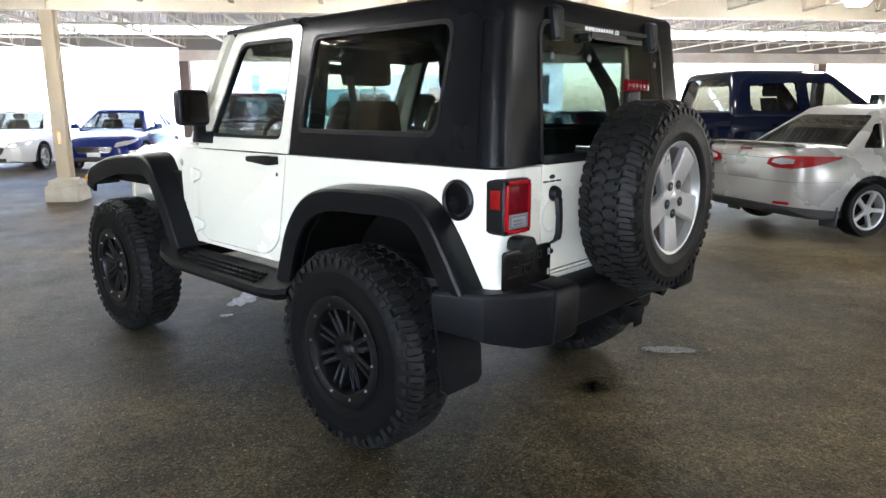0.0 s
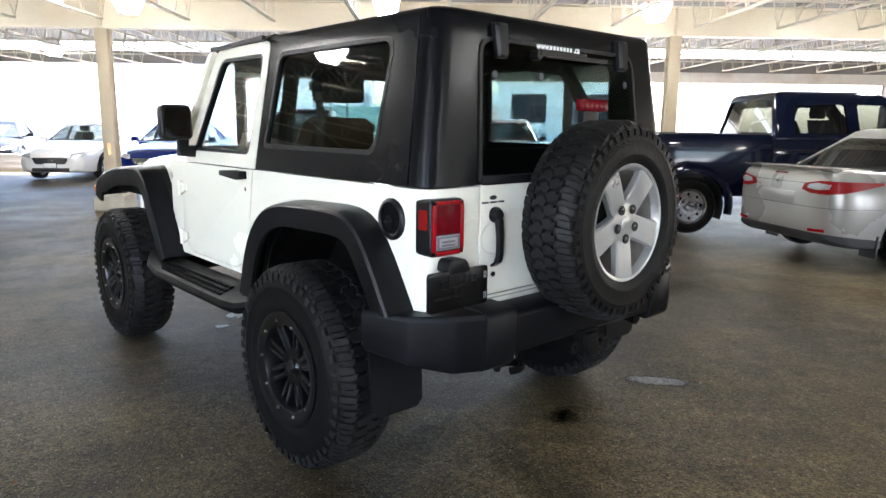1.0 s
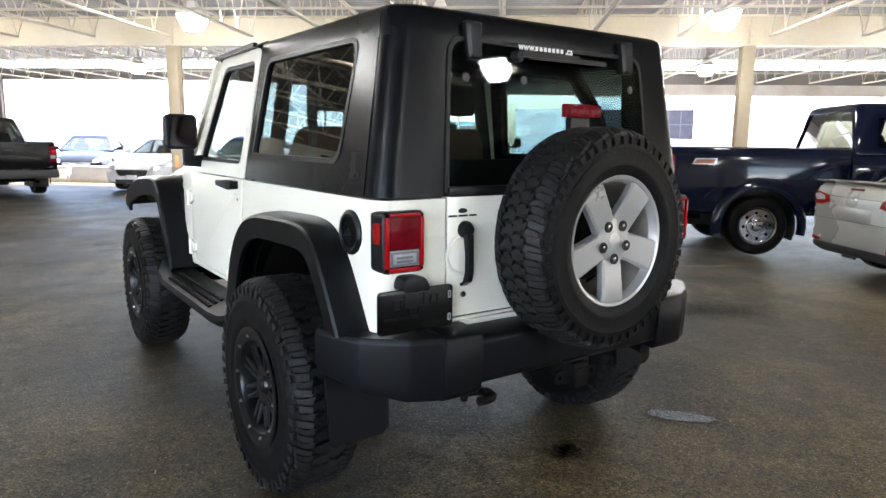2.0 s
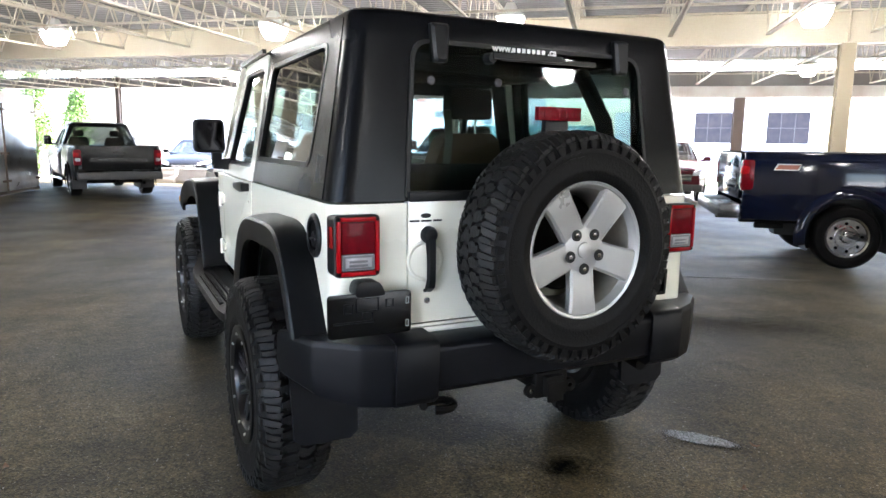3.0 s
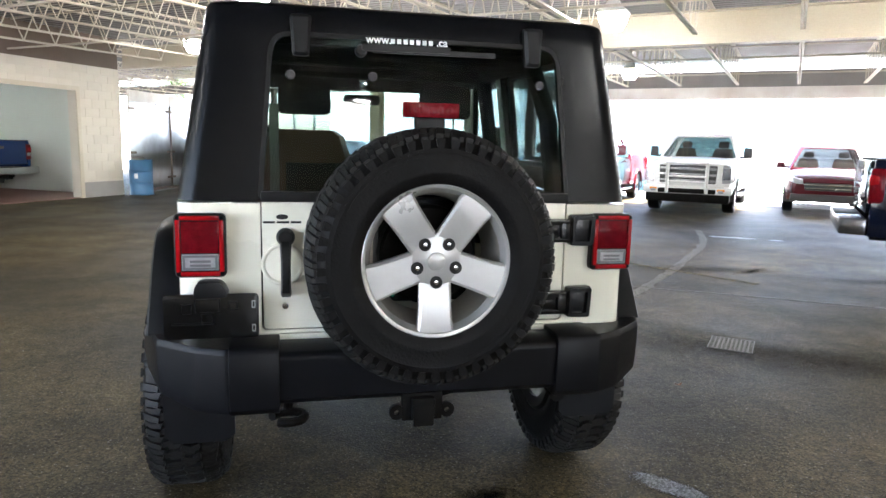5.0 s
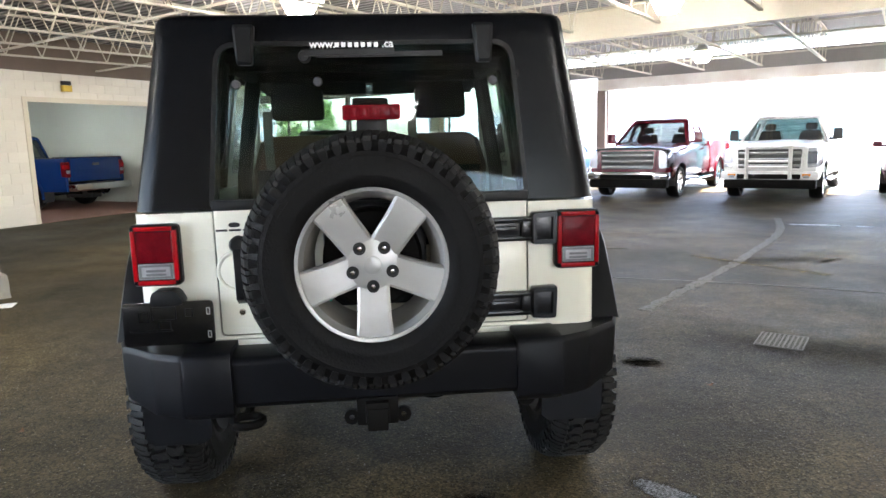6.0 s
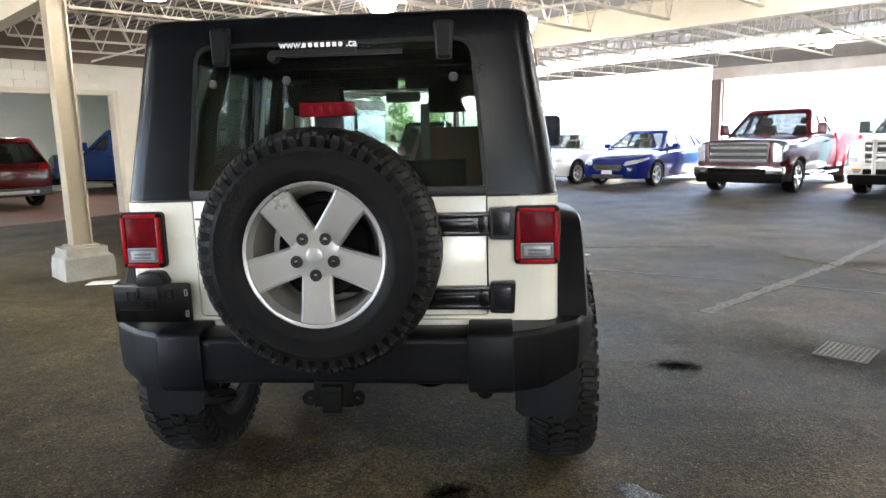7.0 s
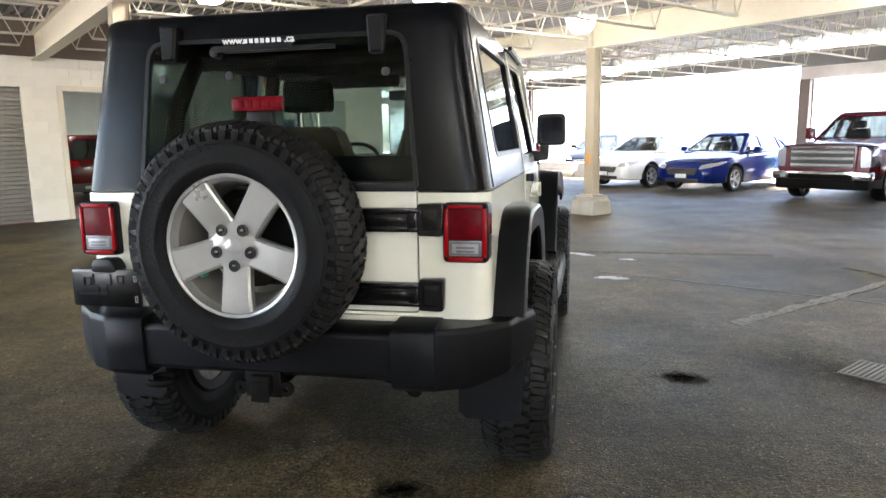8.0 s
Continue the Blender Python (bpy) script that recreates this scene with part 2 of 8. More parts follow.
ORANGE = surface("amber_lens", (0.75, 0.25, 0.02), 0.2, coat=0.5)

# vehicle materials
WHITE = surface("white_car_paint", (0.72, 0.71, 0.61), 0.26, dark=(0.68, 0.665, 0.56), scale=1.5, amount=0.4, grain_amount=0.02, coat=0.6)
BLACKTOP = surface("black_textured_hardtop", (0.0034, 0.0038, 0.0050), 0.25, dark=(0.0026, 0.0029, 0.0038), scale=2.0, amount=0.5, grain=300, bump=0.02, bump_scale=500, spec=0.15)
BLACKPLASTIC = surface("black_moulded_plastic", (0.0050, 0.0054, 0.0064), 0.36, dark=(0.0034, 0.0038, 0.0044), scale=3.0, amount=0.6, grain=300, bump=0.10, bump_scale=350, spec=0.21)
HINGEBLACK = surface("satin_black_hinge_paint", (0.0040, 0.0042, 0.0050), 0.22, dark=(0.003, 0.0032, 0.0038), scale=5.0, amount=0.5, spec=0.34)
BUMPERBLACK = surface("black_bumper_plastic", (0.0040, 0.0042, 0.0054), 0.38, dark=(0.0024, 0.0026, 0.0032), scale=2.5, amount=0.6, bump=0.10, bump_scale=350, spec=0.13)
RUBBER = surface("tyre_rubber", (0.0042, 0.0042, 0.0046), 0.46, dark=(0.0068, 0.0063, 0.0056), scale=8.0, amount=0.55, bump=0.2, bump_scale=120, spec=0.09)
TREAD = surface("dusty_tread_rubber", (0.0080, 0.0077, 0.0073), 0.58, dark=(0.0050, 0.0048, 0.0045), scale=14.0, amount=0.7, bump=0.3, bump_scale=90, spec=0.30)
BLACKWHEEL = surface("black_painted_alloy", (0.0035, 0.0035, 0.004), 0.32, 0.0, coat=0.15, grain_amount=0.03, spec=0.3)
MILLED = surface("milled_edge_metal", (0.16, 0.16, 0.17), 0.28, 0.9)
SILVER = surface("silver_painted_alloy", (0.37, 0.37, 0.36), 0.30, 0.5, dark=(0.30, 0.297, 0.285), scale=6.0, amount=0.5, grain_amount=0.04)
SILVERDARK = surface("grey_rim_barrel", (0.30, 0.285, 0.25), 0.45, 0.45, dark=(0.15, 0.135, 0.115), scale=8.0)
CHROME = surface("chrome", (0.62, 0.62, 0.63), 0.10, 1.0, grain_amount=0.02)
RIVET = surface("silver_rivet", (0.6, 0.6, 0.6), 0.3, 0.9)
REDLENS = surface("red_lamp_lens", (0.13, 0.004, 0.009), 0.14, dark=(0.065, 0.002, 0.004), scale=26.0, amount=0.8, spec=0.08, grain=200, grain_amount=0.3)
REDRIM = surface("bright_red_lens_rim", (0.28, 0.004, 0.008), 0.18, dark=(0.19, 0.003, 0.005), scale=12.0, spec=0.12)
REDSIDE = surface("red_side_reflector", (0.20, 0.008, 0.008), 0.2, dark=(0.12, 0.005, 0.005), scale=20.0, spec=0.1)
WHITELENS = surface("clear_lamp_lens", (0.30, 0.30, 0.32), 0.2, dark=(0.16, 0.16, 0.18), scale=30.0, coat=0.3)
TINT = glass("tinted_rear_glass", (0.57, 0.64, 0.63), face=0.016)
QUARTERTINT = glass("dark_quarter_glass", (0.46, 0.515, 0.505), face=0.022)
CLEAR = glass("clear_window_glass", (0.80, 0.84, 0.82))
SHADED = glass("shaded_car_glass", (0.30, 0.33, 0.33), face=0.07)
# the mirror's colour is darkened to stand for a dim hall reflected in it
MIRROR = surface("dimmed_mirror_glass", (0.07, 0.07, 0.08), 0.03, 1.0, grain_amount=0.0)
DARKIN = surface("dark_interior_trim", (0.008, 0.008, 0.0085), 0.7, grain=200)
SEATCLOTH = surface("black_seat_cloth", (0.009, 0.0088, 0.0085), 0.85, grain=300, bump=0.4, bump_scale=300)
TAN = surface("tan_leather", (0.15, 0.066, 0.028), 0.5, dark=(0.11, 0.048, 0.020), bump=0.15)
MUDDY = surface("dried_grey_mud", (0.34, 0.33, 0.32), 0.85, dark=(0.03, 0.028, 0.025), scale=18.0, amount=0.9, bump=0.5, bump_scale=60)
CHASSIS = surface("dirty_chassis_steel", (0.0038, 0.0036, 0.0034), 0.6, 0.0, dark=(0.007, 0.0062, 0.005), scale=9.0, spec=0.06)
WHITELETTER = surface("white_vinyl", (0.8, 0.8, 0.8), 0.5)


# ---- mesh helpers ----
def part(name, bm, material, parent=None, label="", smooth=35.0):
    me = bpy.data.meshes.new(name)
    bmesh.ops.recalc_face_normals(bm, faces=bm.faces)
    bm.to_mesh(me)
    bm.free()
    me.materials.append(material)
    if smooth:
        me.polygons.foreach_set("use_smooth", [True] * len(me.polygons))
        me.set_sharp_from_angle(angle=radians(smooth))
    ob = new(name, me)
    ob.parent = parent
    return tagged(ob, label)


def thing(name, m, label, category, group="", kind=""):
    ob = new(name)
    ob.empty_display_size = 0.2
    ob.matrix_world = m
    return tagged(ob, label, category, group, kind)


def solid(name, bm, material, label, category, kind="", m=None, smooth=35.0, group=""):
    ob = part(name, bm, material, None, label, smooth)
    if m is not None:
        ob.matrix_world = m
    return tagged(ob, "", category, group, kind)


def join(bm, verts, faces):
    vs = [bm.verts.new(v) for v in verts]
    for f in faces:
        bm.faces.new([vs[i] for i in f])
    return vs


def bevel(bm, vs, width, seg=2, angle=30):
    edges = {e for v in vs for e in v.link_edges if len(e.link_faces) == 2 and e.calc_face_angle(0) > radians(angle)}
    bmesh.ops.bevel(bm, geom=list(edges), offset=width, segments=seg, profile=0.6, affect="EDGES", clamp_overlap=True)


def box(bm, x0, x1, y0, y1, z0, z1, bev=0.0, seg=2, m=None):
    pts = [(x, y, z) for x in (x0, x1) for y in (y0, y1) for z in (z0, z1)]
    if m is not None:
        pts = [m @ Vector(p) for p in pts]
    vs = join(bm, pts, [(0, 1, 3, 2), (4, 6, 7, 5), (0, 4, 5, 1), (2, 3, 7, 6), (0, 2, 6, 4), (1, 5, 7, 3)])
    if bev:
        bmesh.ops.recalc_face_normals(bm, faces=list({f for v in vs for f in v.link_faces}))
        bevel(bm, vs, bev, seg)
    return bm


def prism(bm, poly, axis, a0, a1, bev=0.0, seg=2):
    """A polygon drawn across an axis (x: y,z; y: x,z; z: x,y), pushed from a0 to a1 along it."""
    put = {"x": lambda p, a: (a, p[0], p[1]), "y": lambda p, a: (p[0], a, p[1]), "z": lambda p, a: (p[0], p[1], a)}[axis]
    k = len(poly)
    vs = join(bm, [put(p, a) for a in (a0, a1) for p in poly], [tuple(range(k))[::-1], tuple(range(k, 2 * k))] + [(i, (i + 1) % k, k + (i + 1) % k, k + i) for i in range(k)])
    if bev:
        bmesh.ops.recalc_face_normals(bm, faces=list({f for v in vs for f in v.link_faces}))
        bevel(bm, vs, bev, seg)
    return bm


def loft(bm, rings, caps=True, closed=True):
    k = len(rings[0])
    vs = [[bm.verts.new(p) for p in r] for r in rings]
    for a, b in zip(vs, vs[1:]):
        for i in range(k if closed else k - 1):
            j = (i + 1) % k
            bm.faces.new((a[i], a[j], b[j], b[i]))
    if caps:
        bm.faces.new(vs[0][::-1])
        bm.faces.new(vs[-1])
    return bm


def tube(bm, pts, r, n=8, caps=True):
    pts = [Vector(p) for p in pts]
    rings, up = [], Vector((0.3, 0.2, 1)).normalized()
    for i, p in enumerate(pts):
        d = (pts[min(i + 1, len(pts) - 1)] - pts[max(i - 1, 0)]).normalized()
        a = d.cross(up).normalized()
        b = d.cross(a).normalized()
        rr = r[i] if isinstance(r, (list, tuple)) else r
        rings.append([p + rr * (math.cos(t) * a + math.sin(t) * b) for t in [2 * math.pi * j / n for j in range(n)]])
    return loft(bm, rings, caps)


def bar(bm, p, q, w, h=None):
    """A straight bar of rectangular section from p to q."""
    h = h or w
    p, q = Vector(p), Vector(q)
    d = (q - p).normalized()
    s = d.cross(Vector((0, 0, 1)))
    s = s.normalized() if s.length > 1e-4 else Vector((1, 0, 0))
    t = s.cross(d).normalized()
    return loft(bm, [[c + s * a * w / 2 + t * b * h / 2 for a, b in ((-1, -1), (1, -1), (1, 1), (-1, 1))] for c in (p, q)])


def lathe(bm, prof, centre=(0, 0, 0), axis="x", n=32, closed=False):
    """A profile of (radius, along) turned round an axis."""
    c = Vector(centre)
    put = {"x": lambda r, a, t: (a, r * math.cos(t), r * math.sin(t)), "y": lambda r, a, t: (r * math.cos(t), a, r * math.sin(t)), "z": lambda r, a, t: (r * math.cos(t), r * math.sin(t), a)}[axis]
    rings = [[c + Vector(put(max(r, 1e-4), a, 2 * math.pi * j / n)) for j in range(n)] for r, a in prof]
    if closed:
        rings.append(rings[0])
    loft(bm, rings, caps=not closed)
    bmesh.ops.remove_doubles(bm, verts=bm.verts, dist=2e-4)
    return bm


def rounded(corners, r, seg=4):
    """A polygon with its corners rounded by r (one figure or one for each corner)."""
    out, k = [], len(corners)
    for i in range(k):
        p, a, b = Vector(corners[i]), Vector(corners[i - 1]), Vector(corners[(i + 1) % k])
        rr = r[i] if isinstance(r, (list, tuple)) else r
        da, db = (a - p), (b - p)
        cut = min(rr, da.length * 0.45, db.length * 0.45)
        s, e = p + da.normalized() * cut, p + db.normalized() * cut
        for j in range(seg + 1):
            t = j / seg
            out.append(tuple((1 - t) ** 2 * s + 2 * t * (1 - t) * p + t * t * e))
    return out


def cut(base, cutters, keep="DIFFERENCE"):
    """base minus every cutter; returns a fresh bmesh."""
    def temp(b):
        me = bpy.data.meshes.new("temp")
        bmesh.ops.recalc_face_normals(b, faces=b.faces)
        b.to_mesh(me)
        b.free()
        return new("temp", me)
    obs = [temp(base)] + [temp(c) for c in cutters]
    for c in obs[1:]:
        mod = obs[0].modifiers.new("cut", "BOOLEAN")
        mod.operation, mod.solver, mod.object = keep, "EXACT", c
    bpy.context.view_layer.update()
    done = bpy.data.meshes.new_from_object(obs[0].evaluated_get(bpy.context.evaluated_depsgraph_get()))
    out = bmesh.new()
    out.from_mesh(done)
    for o in obs:
        me = o.data
        bpy.data.objects.remove(o)
        bpy.data.meshes.remove(me)
    bpy.data.meshes.remove(done)
    return out


def B():
    return bmesh.new()


def lettering(text, size, m, material, parent, name="lettering"):
    cu = bpy.data.curves.new("temp", "FONT")
    cu.body, cu.size, cu.align_x, cu.extrude, cu.offset = text, size, "CENTER", 0.0006, size * 0.022
    ob = new("temp", cu)
    bpy.context.view_layer.update()
    me = bpy.data.meshes.new_from_object(ob.evaluated_get(bpy.context.evaluated_depsgraph_get()))
    bm = bmesh.new()
    bm.from_mesh(me)
    bpy.data.objects.remove(ob)
    bmesh.ops.transform(bm, matrix=m, verts=bm.verts)
    return part(name, bm, material, parent, smooth=0)


# ---- the hall ----
def ground():
    bm = B()
    bmesh.ops.create_grid(bm, x_segments=2, y_segments=2, size=400)
    tagged(part("ground", bm, ASPHALT, None, "worn dark asphalt floor with oil stains", 0), category="ground", kind="structure")


def column(u, v, base=True, width=0.2, top=3.0, mark=False):
    col = thing("column", UV @ pose(u, v, 0), "cream-painted square steel column on a chipped concrete base" if base else "brown-painted steel column at the edge of the roof", "column", "roof columns", "structure")
    bm = B()
    w = width / 2
    # an H section: two flanges and a web
    box(bm, -w, w, -w, -w + 0.02, 0.0, top, 0.004)
    box(bm, -w, w, w - 0.02, w, 0.0, top, 0.004)
    box(bm, -w + 0.03, -w + 0.045, -w + 0.02, w - 0.02, 0.0, top)
    box(bm, w - 0.045, w - 0.03, -w + 0.02, w - 0.02, 0.0, top)
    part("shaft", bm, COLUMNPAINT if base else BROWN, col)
    if base:
        bm = B()
        loft(bm, [[(sx * a, sy * a, z) for sx, sy in ((-1, -1), (1, -1), (1, 1), (-1, 1))] for a, z in ((0.26, 0.0), (0.25, 0.24), (0.215, 0.27), (0.21, 0.34))])
        bevel(bm, bm.verts, 0.012, 2)
        bmesh.ops.subdivide_edges(bm, edges=[e for e in bm.edges if e.calc_length() > 0.15], cuts=4, use_grid_fill=True)
        for vert in bm.verts:
            vert.co += Vector((noise.noise(vert.co * 9 + Vector((u, v, 0))), noise.noise(vert.co * 9 + Vector((5, u, v))), 0)) * 0.012
        part("concrete_base", bm, CONCRETE, col, "rough concrete block")
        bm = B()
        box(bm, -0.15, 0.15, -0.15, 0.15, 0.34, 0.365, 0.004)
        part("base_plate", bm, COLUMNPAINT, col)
    if mark:
        bm = B()
        box(bm, -0.025, 0.025, -w - 0.004, -w, 0.92, 1.12)
        part("marker", bm, ORANGE, col, "faded orange marker strip")
    return col


BROWN = surface("brown_column_paint", (0.16, 0.115, 0.095), 0.5, dark=(0.10, 0.07, 0.06), scale=3.0)


def girder(u0, u1, v, z0=2.98, z1=3.46, material=CREAM, label="cream-painted steel girder carrying the roof joists"):
    bm = B()
    a, b, f = 0.10, 0.012, 0.022
    prism(bm, [(v - a, z0), (v + a, z0), (v + a, z0 + f), (v + b, z0 + f), (v + b, z1 - f), (v + a, z1 - f), (v + a, z1), (v - a, z1), (v - a, z1 - f), (v - b, z1 - f), (v - b, z0 + f), (v - a, z0 + f)], "x", u0, u1)
    beam = solid("girder", bm, material, label, "girder", "structure", UV, 0, "roof girders")
    for i in range(int((u1 - u0) / 9.5)):
        for s in (-1, 1):
            u = i * 9.5
            bm = B()
            box(bm, u - 0.006, u + 0.006, v + s * 0.012 if s > 0 else v - 0.095, v + 0.095 if s > 0 else v - 0.012, z0 + f, z1 - f)
            part("stiffener", bm, material, beam, smooth=0)


ZB, ZT = 3.08, 3.74        # joist bottom and top chords


def joist(length=7.9):
    """An open-web bar joist along y, hung at its ends, its bottom chord stopping short of the girders."""
    jo = thing("roof_joist", UV, "pale-painted open-web steel roof joist", "joist", "roof joists", "structure")
    bm = B()
    for s in (-0.022, 0.022):
        bar(bm, (s, 0.06, ZT), (s, length - 0.06, ZT), 0.030, 0.034)
    part("top_chord", bm, JOIST, jo, smooth=0)
    bm = B()
    for s in (-0.02, 0.02):
        bar(bm, (s, 0.42, ZB), (s, length - 0.42, ZB), 0.026, 0.028)
    part("bottom_chord", bm, JOIST, jo, smooth=0)
    bm = B()
    k = 12
    step = (length - 0.84) / k
    bar(bm, (0, 0.10, ZT), (0, 0.42, ZB), 0.016)
    bar(bm, (0, length - 0.10, ZT), (0, length - 0.42, ZB), 0.016)
    for i in range(k):
        y = 0.42 + i * step
        bar(bm, (0, y, ZB), (0, y + step / 2, ZT), 0.016)
        bar(bm, (0, y + step / 2, ZT), (0, y + step, ZB), 0.016)
    part("web", bm, JOIST, jo, smooth=0)
    return jo


def deck():
    """Ribbed steel deck."""
    bm = B()
    pitch, u0, u1 = 0.16, -30.0, 38.0
    v = -17.0
    while v < 9.0:
        for a, b, za, zb in ((0, 0.04, 0.045, 0.045), (0.04, 0.06, 0.045, 0.0), (0.06, 0.14, 0.0, 0.0), (0.14, 0.16, 0.0, 0.045)):
            join(bm, [(u0, v + a, ZT + 0.03 + za), (u1, v + a, ZT + 0.03 + za), (u1, v + b, ZT + 0.03 + zb), (u0, v + b, ZT + 0.03 + zb)], [(0, 1, 2, 3)])
        v += pitch
    bmesh.ops.remove_doubles(bm, verts=bm.verts, dist=1e-4)
    solid("ceiling", bm, DECK, "ribbed grey steel roof deck above the joists", "ceiling", "structure", UV, 0)
    bm = B()
    box(bm, u0, u1, -17.0, 9.0, ZT + 0.14, ZT + 0.34)
    solid("roof", bm, CONCRETE, "flat roof covering over the steel deck", "roof", "structure", UV, 0)


def lamp(u, v, z=3.08):
    """A hanging prismatic lamp: metal cap and a glowing, stepped bowl."""
    la = thing("ceiling_lamp", UV @ pose(u, v, z), "glowing white box-shaped high-bay lamp under the roof", "lamp", "hall lamps")
    def ring(a, zz):
        return [(x, y, zz) for x, y in rounded([(-a, -a), (a, -a), (a, a), (-a, a)], a * 0.35, 3)]
    bm = B()
    loft(bm, [ring(0.09, -0.10), ring(0.105, -0.105), ring(0.160, 0.015), ring(0.172, 0.10)])
    part("diffuser", bm, LAMP, la, "glowing white prismatic bowl")
    bm = B()
    loft(bm, [ring(0.185, 0.10), ring(0.192, 0.135), ring(0.10, 0.19), ring(0.055, 0.30)])
    part("cap", bm, LAMP_BODY, la)
    bm = B()
    tube(bm, [(0, 0, 0.3), (0, 0, ZT - z)], 0.012, 6)
    part("stem", bm, JOIST, la)


def lay_blocks(wall, u, v0, v1, z0, z1, material):
    """Courses of single blocks on a wall's face, in running bond, with recessed joints."""
    rows = max(1, round((z1 - z0) / 0.2))
    h = (z1 - z0) / rows
    shared = {}
    for r in range(rows):
        v = v0 - (0.2 if r % 2 else 0.0)
        while v < v1 - 0.01:
            a, b = max(v, v0), min(v + 0.4, v1)
            if b - a > 0.03:
                key = round(b - a, 3)
                if key not in shared:
                    bm = B()
                    box(bm, 0.0, 0.012, 0.0015, key - 0.0015, 0.002, h - 0.002, 0.002, 1)
                    first = part("block", bm, material, wall, smooth=0)
                    shared[key] = first.data
                    ob = first
                else:
                    ob = new("block", shared[key])
                    ob.parent = wall
                ob.matrix_world = WALL @ pose(u, a, z0 + r * h)
            v += 0.4


def hall():
    ground()
    for u, v in ((0, 0), (9.5, 0), (19, 0), (-0.3, -7.85), (9.5, -7.85), (19, -7.85), (28.5, 0), (28.5, -7.85)):
        column(u, v, mark=(u == 0 and v == 0))
    column(-9.5, 8.0, False, 0.15, 3.5)
    for u in (0, 9.5, 19, 28.5):
        column(u, 8.35, False, 0.26, 2.76)
    for v in (0.0, -7.85, -15.7):
        girder(-7.0, 38.0, v)
    for v0, v1 in ((-15.7, -7.85), (-7.85, 0.0), (0.0, 8.2)):
        first = joist(v1 - v0)
        count = 41 if v0 == 0 else 32
        for i in range(count):
            m = UV @ pose(-6.6 + (i + (1 if v0 < 0 else -8)) * 1.357, v0, 0)
            if i == 0:
                first.matrix_world = m
            else:
                copy_thing(first, m)
        for f in (0.33, 0.67):
            bm = B()
            bar(bm, (-7, v0 + f * (v1 - v0), ZB + 0.03), (37, v0 + f * (v1 - v0), ZB + 0.03), 0.03, 0.03)
            bar(bm, (-7, v0 + f * (v1 - v0) + 0.1, ZT - 0.04), (37, v0 + f * (v1 - v0) + 0.1, ZT - 0.04), 0.03, 0.03)
            solid("bridging", bm, JOIST, "thin steel bridging bars across the joists", "bridging", "structure", UV, 0)
    deck()
    # far edge: a painted concrete beam with peeling paint
    bm = B()
    box(bm, -0.12, 38.0, 8.22, 8.52, 2.76, 3.06, 0.02)
    solid("edge_beam", bm, FASCIA, "white edge beam with peeling paint", "beam", "structure", UV)
    bm = B()
    box(bm, -0.12, 38.0, 8.24, 8.50, 3.06, 3.46)
    box(bm, -30.0, -0.13, 8.24, 8.50, 3.12, 3.46)
    solid("edge_fascia", bm, DECK, "grey metal fascia at the roof edge", "fascia", "structure", UV)
    for v, us in ((-1.7, (-2.8, 1.15, 4.75, 8.6, 12.4)), (4.75, (-3.3, 3.6, 10.2)), (-4.65, (1.3, 9.0)), (-7.05, (0.4,)), (-9.9, (11.0,)), (-13.3, (10.1, 17.5, 2.6))):
        for u in us:
            lamp(u, v)
    left_wall()
    # sunlit paving before the roof; the unseen slab behind is added for bounce light
    for v0, v1 in ((9.2, 60.0), (-60.0, -17.2)):
        bm = B()
        box(bm, -60.0, 80.0, v0, v1, -0.02, 0.006)
        solid("yard", bm, PAVING, "pale sunlit concrete yard, the unseen rear slab added for bounce", "yard", "structure", UV, 0)
    # wall behind with open bays; its right stretch is added unseen to block light
    bm = B()
    box(bm, 5.5, 13.0, -16.1, -15.8, 0.0, ZT)
    box(bm, 20.5, 38.0, -16.1, -15.8, 0.0, ZT)
    solid("wall_back", bm, BLOCK, "white-painted block wall across the hall's back, right stretch added to block light", "wall", "structure", UV, 0)


